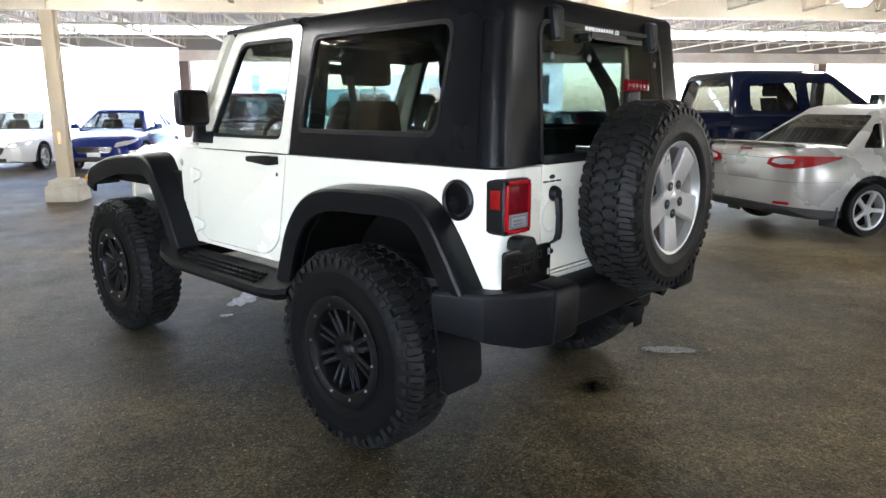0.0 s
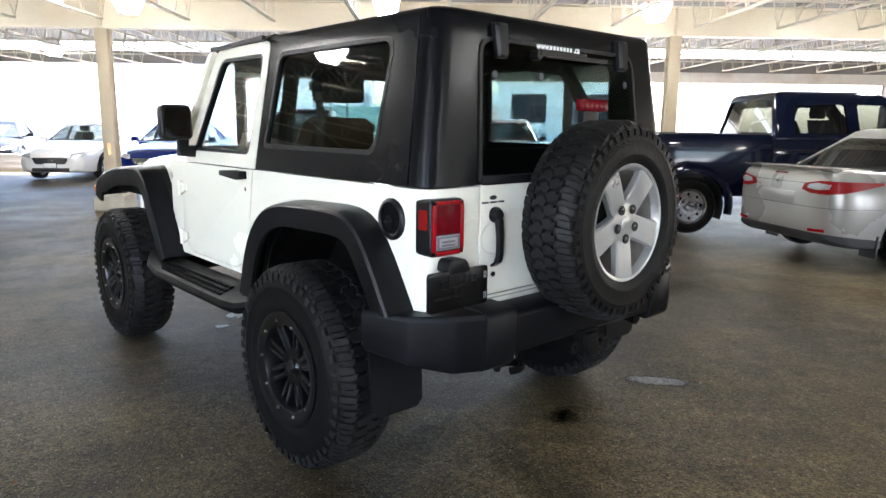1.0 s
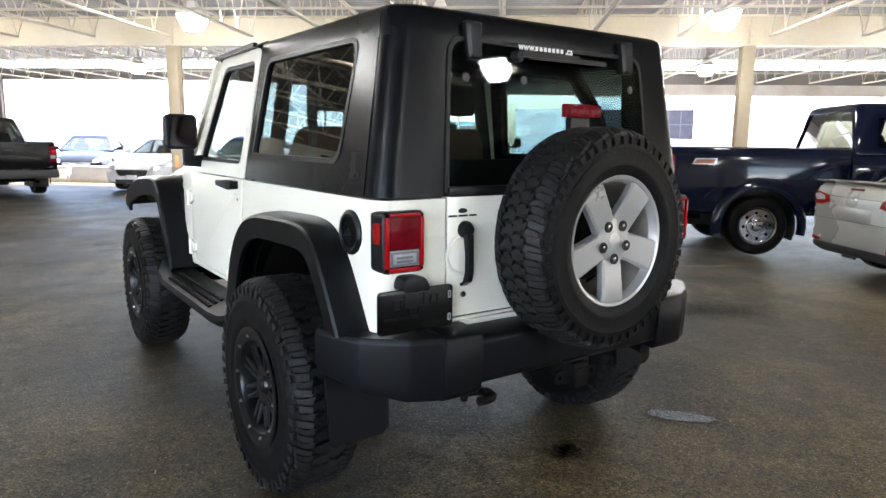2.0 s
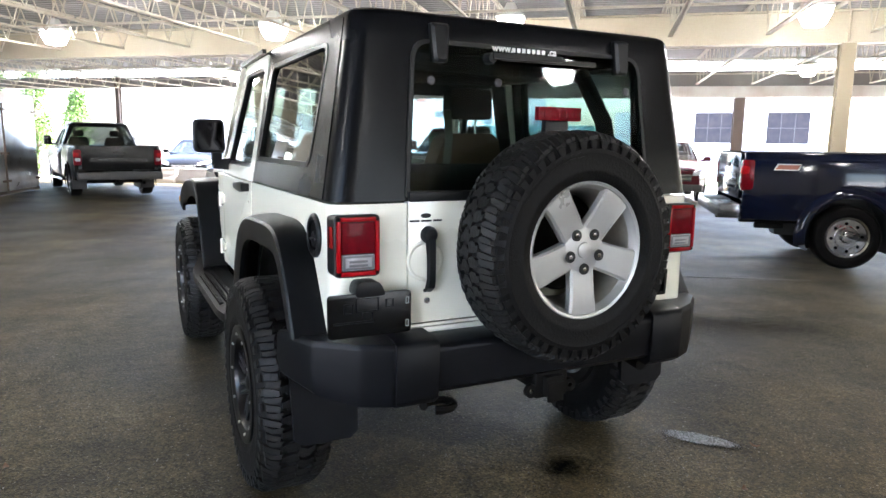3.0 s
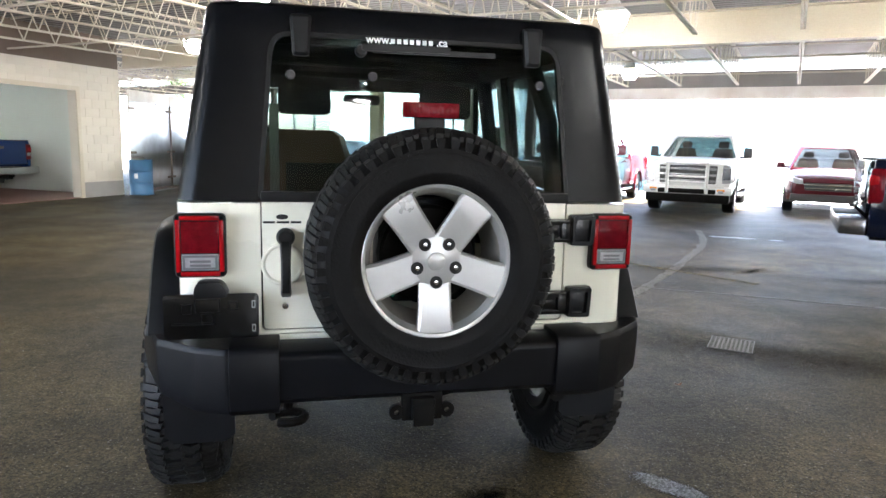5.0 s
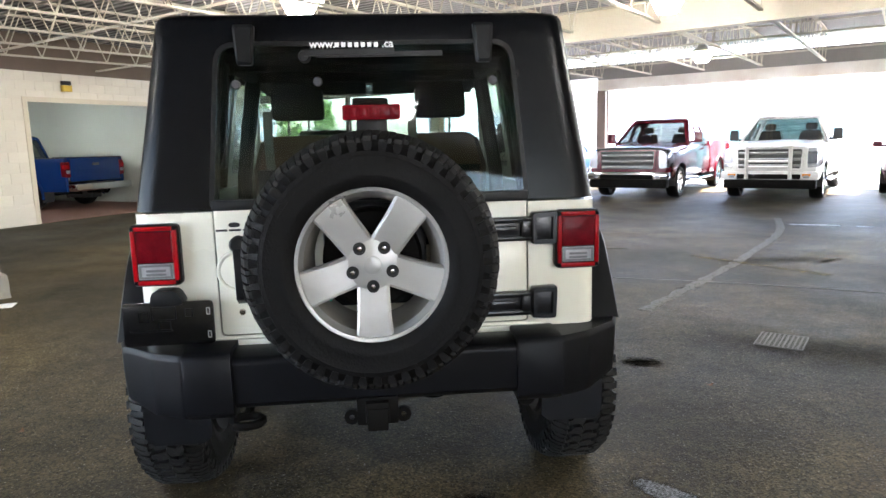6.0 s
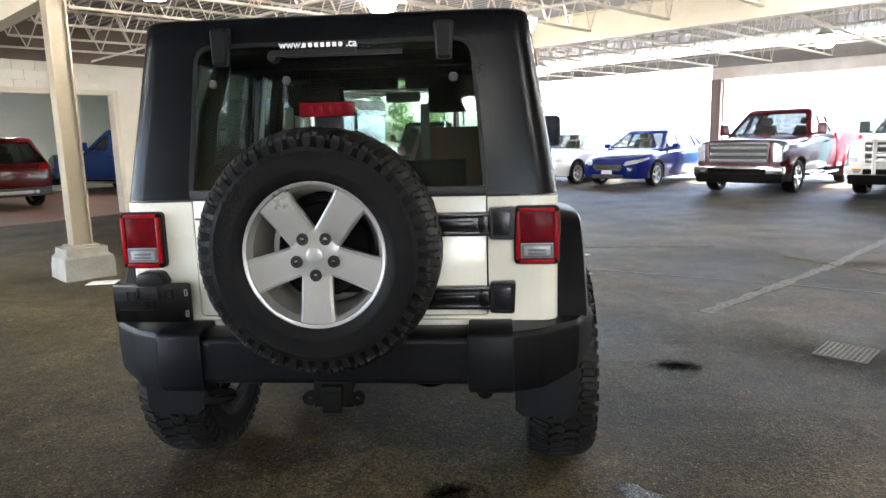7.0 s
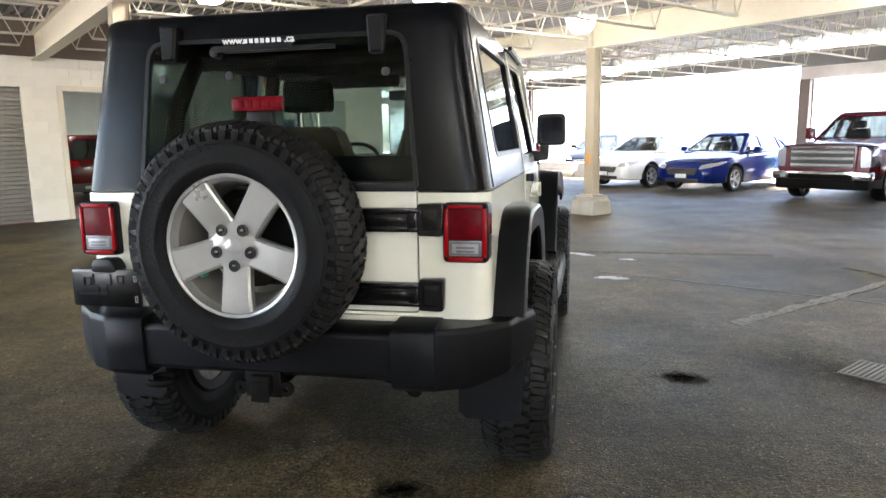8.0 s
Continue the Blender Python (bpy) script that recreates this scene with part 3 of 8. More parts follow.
def left_wall():
    """The side wall with its openings into a workshop, seen along its face."""
    W, H = -7.1, 2.5
    spans = [("wall_pier", -7.85, -7.2), ("wall_pier", -4.5, -3.65), ("wall_pier", -0.3, 0.95), ("wall_pier", -11.6, -11.2)]
    for name, v0, v1 in spans:
        bm = B()
        box(bm, W - 0.3, W - 0.012, v0, v1, 0.0, H)
        wall = solid("wall_left", bm, MORTAR, "white-painted concrete block pier", "wall", "structure", WALL)
        lay_blocks(wall, W - 0.012, v0, v1, 0.0, H, BLOCK)
        bm = B()
        box(bm, W - 0.28, W + 0.014, v0 + 0.004, v1 - 0.004, 0.0, 0.36, 0.004)
        solid("plinth", bm, BLOCK_BASE if v1 == 0.95 else BLOCK, "chipped painted plinth at the wall's foot", "plinth", "structure", WALL)
    bm = B()
    box(bm, W - 0.3, W - 0.012, -11.6, 0.95, H, 3.05)
    wall = solid("wall_header", bm, MORTAR, "white-painted block wall above the openings", "wall", "structure", WALL)
    lay_blocks(wall, W - 0.012, -11.6, 0.95, H, 3.05, BLOCK)
    bx = thing("alarm_box", WALL @ pose(W + 0.002, -2.75, 2.78), "small yellow alarm box on the wall", "alarm")
    bm = B()
    box(bm, 0.0, 0.10, -0.10, 0.10, -0.10, 0.03, 0.012)
    part("cover", bm, surface("yellow_plastic", (0.55, 0.36, 0.03), 0.4), bx, "yellow plastic cover")
    bm = B()
    box(bm, 0.0, 0.09, -0.09, 0.09, 0.035, 0.12, 0.01)
    part("housing", bm, BLACKPLASTIC, bx)
    bm = B()
    box(bm, W - 0.3, W - 0.02, -11.6, 0.95, 3.05, ZT + 0.1)
    solid("wall_upper", bm, surface("brown_timber_band", (0.14, 0.10, 0.07), 0.7), "brown band between wall and roof deck", "wall", "structure", WALL)
    for v0, v1 in ((-7.2, -4.5), (-3.65, -0.3)):
        bm = B()
        for v in (v0, v1):
            box(bm, W - 0.02, W + 0.02, v - 0.05, v + 0.05, 0.0, H + 0.05, 0.004)
        box(bm, W - 0.02, W + 0.02, v0 + 0.05, v1 - 0.05, H - 0.05, H + 0.05, 0.004)
        solid("opening_frame", bm, CREAM, "cream-painted steel frame round a workshop opening", "door frame", "structure", WALL)
    # roller shutter
    bm = B()
    z = 0.0
    while z < H:
        lathe_pts = [(W - 0.10, z), (W - 0.075, z + 0.02), (W - 0.075, z + 0.06), (W - 0.10, z + 0.08)]
        for a, b in zip(lathe_pts, lathe_pts[1:]):
            join(bm, [(a[0], -11.2, a[1]), (a[0], -7.85, a[1]), (b[0], -7.85, b[1]), (b[0], -11.2, b[1])], [(0, 1, 2, 3)])
        z += 0.08
    bmesh.ops.solidify(bm, geom=bm.faces, thickness=0.01)
    solid("roller_shutter", bm, surface("grey_shutter", (0.33, 0.31, 0.27), 0.5, 0.2, dark=(0.24, 0.22, 0.19)), "closed grey ribbed roller shutter", "shutter", "structure", WALL, 0)
    # workshop behind
    bm = B()
    box(bm, W - 9.3, W - 9.1, -12.0, 0.95, 0.0, 3.3)
    box(bm, W - 9.1, W - 0.3, 0.75, 0.95, 0.0, 3.3)
    box(bm, W - 9.1, W - 0.3, -12.0, -11.8, 0.0, 3.3)
    solid("workshop_wall", bm, ROOM, "pale green painted workshop wall", "wall", "structure", WALL, 0)
    bm = B()
    box(bm, W - 9.3, W - 0.3, -12.0, 0.95, 3.3, 3.4)
    solid("workshop_ceiling", bm, ROOM, "pale workshop ceiling", "ceiling", "structure", WALL, 0)
    bm = B()
    box(bm, W - 9.1, W - 0.02, -11.8, 0.75, -0.02, 0.012)
    solid("workshop_floor", bm, REDFLOOR, "worn red-painted workshop floor", "floor", "structure", WALL, 0)
    # unseen tubes, added above the openings to light the workshop
    for u, v in ((-10.5, -5.8), (-10.5, -2.2), (-13.5, -4.0)):
        la = thing("workshop_lamp", WALL @ pose(u, v, 3.15), "unseen tube fitting added to light the workshop", "lamp", "workshop lamps")
        bm = B()
        box(bm, -0.6, 0.6, -0.09, 0.09, 0.06, 0.15, 0.01)
        part("housing", bm, LAMP_BODY, la)
        bm = B()
        for s in (-0.05, 0.05):
            tube(bm, [(-0.58, s, 0.03), (0.58, s, 0.03)], 0.016, 8)
        part("tube", bm, glow("fill_tube", (0.92, 1.0, 0.97), 6.5) if "fill_tube" not in bpy.data.materials else bpy.data.materials["fill_tube"], la)


hall()


BOLTGREY = surface("dull_grey_cap", (0.045, 0.045, 0.05), 0.5, spec=0.2)
DARKPLASTIC_LENS = surface("grey_lens_rib", (0.10, 0.10, 0.11), 0.3)


# ---- wheels ----
def tyre_mesh(bm, R, half, rim, deep=0.016):
    """A tyre's carcass round the x axis."""
    r0 = R - deep
    side = [(rim, 0.80), (rim + 0.015, 0.90), (rim + (R - rim) * 0.25, 0.97), (rim + (R - rim) * 0.30, 0.983), (rim + (R - rim) * 0.32, 0.978), (rim + (R - rim) * 0.48, 0.995), (rim + (R - rim) * 0.60, 0.992), (rim + (R - rim) * 0.615, 0.997), (rim + (R - rim) * 0.63, 0.990), (R - (R - rim) * 0.30, 0.975), (R - 0.045, 0.93), (r0 - 0.016, 0.84), (r0 - 0.004, 0.66), (r0, 0.35)]
    prof = [(r, -half * a) for r, a in side] + [(r, half * a) for r, a in side[::-1]]
    return lathe(bm, prof, n=48, closed=True)


def trail_wheel(m):
    """A mud-terrain tyre on a black alloy with split spokes and silver rivets; its outer face looks to -x."""
    wh = new("wheel")
    wh.matrix_world = m
    R, half, rim = 0.445, 0.143, 0.228
    part("tyre", tyre_mesh(B(), R - 0.014, half, rim, 0.006), RUBBER, wh, "chunky black mud-terrain tyre", 30)
    tagged(part("tread", tread_blocks(R, half, 48, 0.017, 5), TREAD, wh, "deep mud-terrain tread blocks", 30), kind="stuff")
    tagged(part("shoulder_relief", shoulder_relief(R, half * 1.02, 48), TREAD, wh, smooth=30), kind="stuff")
    bm = B()
    f = -half
    lathe(bm, [(rim + 0.016, f + 0.018), (rim + 0.018, f + 0.004), (rim + 0.006, f), (rim - 0.012, f + 0.004), (rim - 0.035, f + 0.012), (rim - 0.045, f + 0.03), (rim - 0.05, f + 0.09), (rim - 0.045, 0.13), (rim, 0.14), (rim + 0.016, 0.13)], n=48, closed=True)
    part("rim", bm, BLACKWHEEL, wh, "gloss black wheel rim")
    bm = B()
    lathe(bm, [(0.0001, f + 0.036), (0.036, f + 0.038), (0.044, f + 0.05), (0.075, f + 0.058), (0.085, f + 0.07), (0.085, f + 0.12), (0.0001, f + 0.12)], n=28)
    for i in range(8):
        a = 2 * math.pi * i / 8
        for off in (-0.16, 0.16):
            ca, cb = a + off * 1.25, a + off * 0.70
            ring = []
            for rr, an, w, x0, x1 in ((0.05, ca, 0.019, f + 0.046, f + 0.10), (0.12, (ca + cb) / 2, 0.013, f + 0.042, f + 0.085), (rim - 0.03, cb, 0.012, f + 0.026, f + 0.07)):
                c = Vector((0, rr * math.cos(an), rr * math.sin(an)))
                t = Vector((0, -math.sin(an), math.cos(an))) * w
                ring.append([c + t + Vector((x1, 0, 0)), c + t * 0.7 + Vector((x0, 0, 0)), c - t * 0.7 + Vector((x0, 0, 0)), c - t + Vector((x1, 0, 0))])
            loft(bm, ring)
    part("spokes", bm, BLACKWHEEL, wh, smooth=25)
    for i in range(8):
        a = 2 * math.pi * i / 8
        for off in (-0.16, 0.16):
            an = a + off * 0.72
            c0 = Vector((f + 0.0445, 0.085 * math.cos(a + off * 1.1), 0.085 * math.sin(a + off * 1.1)))
            c1 = Vector((f + 0.0345, 0.165 * math.cos(an), 0.165 * math.sin(an)))
            bm = B()
            bar(bm, c0 + Vector((-0.004, 0, 0)), c1 + Vector((-0.003, 0, 0)), 0.009, 0.006)
            part("milled_edge", bm, MILLED, wh, "bare milled spoke edge", 0)
    for i in range(10):
        a = 2 * math.pi * (i + 0.5) / 10
        bm = B()
        lathe(bm, [(0.0001, f - 0.001), (0.005, f), (0.0072, f + 0.006), (0.0072, f + 0.016)], (0, (rim - 0.020) * math.cos(a), (rim - 0.020) * math.sin(a)), n=8)
        part("rivet", bm, RIVET, wh, "small silver rim rivet")
    bm = B()
    lathe(bm, [(0.0001, f + 0.026), (0.022, f + 0.027), (0.032, f + 0.034), (0.034, f + 0.05)], n=20)
    part("centre_cap", bm, BLACKPLASTIC, wh)
    bm = B()
    lathe(bm, [(0.16, 0.03), (0.16, 0.05), (0.06, 0.06), (0.06, 0.16), (0.0001, 0.16)], n=28)
    part("brake_disc", bm, CHASSIS, wh)
    bm = B()
    lathe(bm, [(0.10, 0.085), (0.15, 0.095), (0.185, 0.118), (rim - 0.006, 0.138), (rim - 0.006, 0.130), (0.18, 0.105), (0.10, 0.075)], n=36, closed=True)
    part("inner_rim", bm, MUDDY, wh, "dried mud on the rim's inner side")
    return wh


def tread_blocks(R, half, n=50, thick=0.012, seed=31):
    """Worn tread blocks with hooked outlines, close together and uneven, in four wandering rows; R: outer radius."""
    bm = B()
    rnd = random.Random(seed)
    step = 2 * math.pi / n

    def block(o, poly, deep):
        cx = sum(x for _, x in poly) / len(poly)
        sink = rnd.uniform(0.0, 0.0022)
        top, low = [], []
        for a, x in poly:
            drop = max(abs(x) / half - 0.58, 0) ** 1.6 * 0.15 + sink
            an = o + (a + 0.13 * math.sin(9.0 * x / half + 0.5) + rnd.uniform(-0.03, 0.03)) * step
            top.append((x, (R - drop) * math.cos(an), (R - drop) * math.sin(an)))
            low.append((cx + (x - cx) * 1.06, (R - drop - deep) * math.cos(an), (R - drop - deep) * math.sin(an)))
        k = len(top)
        join(bm, low + top, [tuple(range(k, 2 * k))] + [(i, (i + 1) % k, k + (i + 1) % k, k + i) for i in range(k)])

    for i in range(n):
        o, odd = i * step, i % 2
        for s in (-1, 1):
            w, q = half * s, o + (0.5 * step if s > 0 else 0.0)
            # centre block, hooked towards the middle
            block(q, [(0.00, 0.03 * w), (0.50, -0.04 * w), (0.84, 0.10 * w), (0.90, 0.30 * w), (0.66, 0.34 * w), (0.62, 0.46 * w), (0.18, 0.44 * w), (0.22, 0.24 * w)], thick)
            # shoulder block in two unequal halves
            out = (0.91 if odd else 0.85) * w
            block(q, [(0.36, 0.50 * w), (0.74, 0.52 * w), (0.72, 0.70 * w), (0.80, out), (0.34, out), (0.28, 0.72 * w)], thick + 0.002)
            block(q, [(0.82, 0.42 * w), (1.16, 0.50 * w), (1.20, 0.72 * w), (1.18, out * 0.97), (0.90, out * 0.97), (0.82, 0.70 * w)], thick + 0.002)
    return bm


def shoulder_relief(R, half, n=50):
    """Short raised bars below the tread's edge on both sidewalls."""
    bm = B()
    step = 2 * math.pi / n
    for i in range(n):
        for s in (-1, 1):
            c = i * step + (0.75 + 0.25 * s) * step
            low = R - (0.075 if i % 2 else 0.060)
            vs = []
            for xx in (0.90, 0.965):
                for aa, rr in ((-0.30, R - 0.034), (0.30, R - 0.034), (0.22, low), (-0.22, low)):
                    x = xx if rr > low else xx + 0.012
                    vs.append((s * half * x, rr * math.cos(c + aa * step), rr * math.sin(c + aa * step)))
            join(bm, vs, [(4, 5, 6, 7), (0, 1, 5, 4), (1, 2, 6, 5), (2, 3, 7, 6), (3, 0, 4, 7)])
    return bm


def spare_wheel():
    """The spare: road tyre and silver five-spoke alloy, axis along x; its face looks to -x."""
    wh = new("spare_wheel")
    R, half, rim = 0.398, 0.132, 0.222
    part("tyre", tyre_mesh(B(), R - 0.011, half, rim, 0.002), RUBBER, wh, "black mud-terrain spare tyre", 30)
    tagged(part("tread", tread_blocks(R, half), TREAD, wh, "worn mud-terrain tread blocks with hooked edges", 30), kind="stuff")
    tagged(part("shoulder_relief", shoulder_relief(R, half), RUBBER, wh, smooth=30), kind="stuff")
    f = -half * 0.80
    bm = B()
    lathe(bm, [(rim + 0.014, f + 0.01), (rim + 0.016, f - 0.006), (rim + 0.008, f - 0.012), (rim - 0.001, f - 0.009), (rim - 0.007, f + 0.010), (rim - 0.014, f + 0.02), (rim + 0.0, f + 0.02)], n=60, closed=True)
    part("rim_flange", bm, SILVER, wh, "bright silver rim edge")
    bm = B()
    lathe(bm, [(rim - 0.008, f + 0.012), (rim - 0.024, f + 0.06), (rim - 0.034, 0.06), (rim + 0.004, 0.10), (rim + 0.004, f + 0.02)], n=48, closed=True)
    part("rim_barrel", bm, SILVERDARK, wh, "dusty grey rim barrel")
    bm = B()
    for i in range(5):
        a = math.pi / 2 * 3 + 2 * math.pi * i / 5
        rings = []
        for rr, w, x in ((0.012, 0.049, f + 0.012), (0.075, 0.0495, f + 0.009), (0.13, 0.051, f + 0.002), (0.18, 0.054, f - 0.003), (rim - 0.004, 0.059, f - 0.004)):
            c, t = Vector((0, rr * math.cos(a), rr * math.sin(a))), Vector((0, -math.sin(a), math.cos(a)))
            rings.append([c - t * w + Vector((x + 0.03, 0, 0)), c - t * w + Vector((x + 0.006, 0, 0)), c - t * (w - 0.008) + Vector((x, 0, 0)),
                          c + t * (w - 0.008) + Vector((x, 0, 0)), c + t * w + Vector((x + 0.006, 0, 0)), c + t * w + Vector((x + 0.03, 0, 0))])
        loft(bm, rings)
    spokes = B()
    lathe(spokes, [(0.0001, f + 0.005), (0.06, f + 0.006), (0.082, f + 0.011), (0.085, f + 0.04), (0.0001, f + 0.04)], n=40)
    me = bpy.data.meshes.new("temp")
    bm.to_mesh(me)
    spokes.from_mesh(me)
    bm.free()
    part("spokes", spokes, SILVER, wh, "five broad silver alloy spokes", 28)
    for i in range(5):
        a = math.pi / 2 * 3 + 2 * math.pi * i / 5
        y, z = 0.0635 * math.cos(a), 0.0635 * math.sin(a)
        # dark ring and disc on the hub stand for the lug hole's shade
        bm = B()
        lathe(bm, [(0.019, f - 0.001), (0.0195, f + 0.0035), (0.014, f + 0.0038), (0.013, f - 0.0005)], (0, y, z), n=18, closed=True)
        lathe(bm, [(0.0001, f + 0.0030), (0.0155, f + 0.0030), (0.0155, f + 0.0045), (0.0001, f + 0.0045)], (0, y, z), n=18)
        part("lug_hole_disc", bm, DARKIN, wh)
        bm = B()
        lathe(bm, [(0.0001, f - 0.004), (0.007, f - 0.003), (0.009, f - 0.001), (0.010, f + 0.004)], (0, y, z), n=6)
        part("lug_nut", bm, CHROME, wh, "chrome lug nut")
    bm = B()
    lathe(bm, [(0.0001, f + 0.0005), (0.022, f + 0.001), (0.027, f + 0.003), (0.029, f + 0.008)], n=28)
    part("centre_cap", bm, SILVER, wh, "round silver centre cap")
    bm = B()
    lathe(bm, [(0.0001, 0.02), (0.15, 0.02), (0.16, 0.03), (0.16, 0.12), (0.0001, 0.12)], n=28)
    part("carrier_plate", bm, CHASSIS, wh, "dark carrier plate behind the spokes")
    bm = B()
    for start, count in ((0.55, 9), (3.5, 9)):
        for k in range(count):
            a = start + k * 0.105
            for rr, th in ((0.312, 0.030), (0.326, 0.012)):
                c, t = Vector((-half * 0.998, rr * math.cos(a), rr * math.sin(a))), Vector((0, -math.sin(a), math.cos(a)))
                bar(bm, c - t * th * 0.5, c + t * th * 0.5, 0.003, 0.009 if k % 2 else 0.005)
    tagged(part("sidewall_relief", bm, RUBBER, wh, "raised bars of unreadable moulded marks", 0), kind="stuff")
    bm = B()
    a = math.radians(-38)
    lathe(bm, [(0.0001, f + 0.018), (0.005, f + 0.020), (0.006, f + 0.05)], (0, (rim - 0.055) * math.cos(a), (rim - 0.055) * math.sin(a)), n=12)
    part("valve_cap", bm, surface("green_valve_cap", (0.02, 0.22, 0.14), 0.4), wh, "small green valve cap")
    return wh


# ---- the white off-roader ----
def side_x(z):
    """Half width of the body at a height: upright below the belt, leaning in above it."""
    return 0.800 if z <= 1.25 else 0.800 - (z - 1.25) * 0.165


def rear_y(z):
    return -0.652 if z <= 1.25 else -0.652 + (z - 1.25) * 0.10


def outline(z, inset=0.0, front=0.62, r=0.09):
    """The plan outline of the top at height z, rear corners rounded."""
    x, y = side_x(z) - inset, rear_y(z) + inset
    return [(p[0], p[1], z) for p in rounded([(-x, front), (-x, y), (x, y), (x, front)], [0.001, r, r, 0.001], 6)]


def ring_panel(bm, outer, inner, place, thick):
    """A flat frame between two loops of equal length, mapped by place(a, b, depth)."""
    k = len(outer)
    vs = [bm.verts.new(place(*p, d)) for d in (0.0, thick) for loop in (outer, inner) for p in loop]
    o0, i0, o1, i1 = (vs[j * k:(j + 1) * k] for j in range(4))
    for i in range(k):
        j = (i + 1) % k
        bm.faces.new((o0[i], o0[j], i0[j], i0[i]))
        bm.faces.new((o1[i], i1[i], i1[j], o1[j]))
        bm.faces.new((o0[i], o1[i], o1[j], o0[j]))
        bm.faces.new((i0[i], i0[j], i1[j], i1[i]))
    return bm


def sheet(bm, loop, place, thick):
    k = len(loop)
    vs = [bm.verts.new(place(*p, d)) for d in (0.0, thick) for p in loop]
    bm.faces.new(vs[:k])
    bm.faces.new(vs[k:][::-1])
    for i in range(k):
        j = (i + 1) % k
        bm.faces.new((vs[i], vs[k + i], vs[k + j], vs[j]))
    return bm


def groove(loop, place, width=0.007, depth=0.014):
    """A cutter that follows a closed loop as a narrow groove."""
    c = Vector((sum(p[0] for p in loop) / len(loop), sum(p[1] for p in loop) / len(loop)))
    inner = []
    k = len(loop)
    for i in range(k):
        p, a, b = Vector(loop[i]), Vector(loop[i - 1]), Vector(loop[(i + 1) % k])
        d = (b - a).normalized()
        nrm = Vector((-d.y, d.x))
        if nrm.dot(c - p) < 0:
            nrm = -nrm
        inner.append(tuple(p + nrm * width))
    return ring_panel(B(), loop, inner, lambda a, b, d: place(a, b, d - 0.02), depth + 0.02)


def flare(bm, path, s, x_in=0.785, x_out=0.918, lip=0.10, low=0.792):
    """A moulded wheel-arch flare swept along (y, z) points; s: side of the car."""
    pts = [Vector(p) for p in path]
    mid = Vector((sum(p.x for p in pts) / len(pts), 0.45))
    rings = []
    for i, p in enumerate(pts):
        d = (pts[min(i + 1, len(pts) - 1)] - pts[max(i - 1, 0)]).normalized()
        nrm = Vector((-d.y, d.x))
        if nrm.dot(p - mid) < 0:
            nrm = -nrm
        prof = [(x_in, 0.010), (x_in + 0.06, 0.008), (x_out - 0.035, 0.003), (x_out - 0.008, -0.004), (x_out, -0.014), (x_out - 0.002, -0.05), (x_out - 0.010, -lip), (x_out - 0.03, -lip), (x_out - 0.028, -0.045), (x_out - 0.06, -0.022), (x_in, -0.01)]
        rings.append([(s * x, p.x + nrm.x * o, max(p.y + nrm.y * o, low) if p.x < 0 else p.y + nrm.y * o) for x, o in prof])
    return loft(bm, rings)


def spline(pts, n=5):
    """A smooth run through 2D points (Catmull-Rom)."""
    p = [Vector(a) for a in pts]
    p = [p[0] * 2 - p[1]] + p + [p[-1] * 2 - p[-2]]
    out = []
    for i in range(1, len(p) - 2):
        for j in range(n):
            t = j / n
            out.append(tuple(0.5 * ((2 * p[i]) + (p[i + 1] - p[i - 1]) * t + (2 * p[i - 1] - 5 * p[i] + 4 * p[i + 1] - p[i + 2]) * t * t + (3 * p[i] - p[i - 1] - 3 * p[i + 1] + p[i + 2]) * t ** 3)))
    return out + [tuple(p[-2])]


WB = 2.46      # wheelbase
DOOR = rounded([(0.645, 1.26), (0.745, 0.80), (0.86, 0.72), (1.50, 0.72), (1.585, 0.80), (1.555, 1.26)], [0.01, 0.12, 0.1, 0.08, 0.1, 0.01], 4)
GATE = rounded([(-0.533, 1.26), (-0.533, 0.822), (0.548, 0.822), (0.548, 1.26)], [0.01, 0.02, 0.02, 0.01], 4)


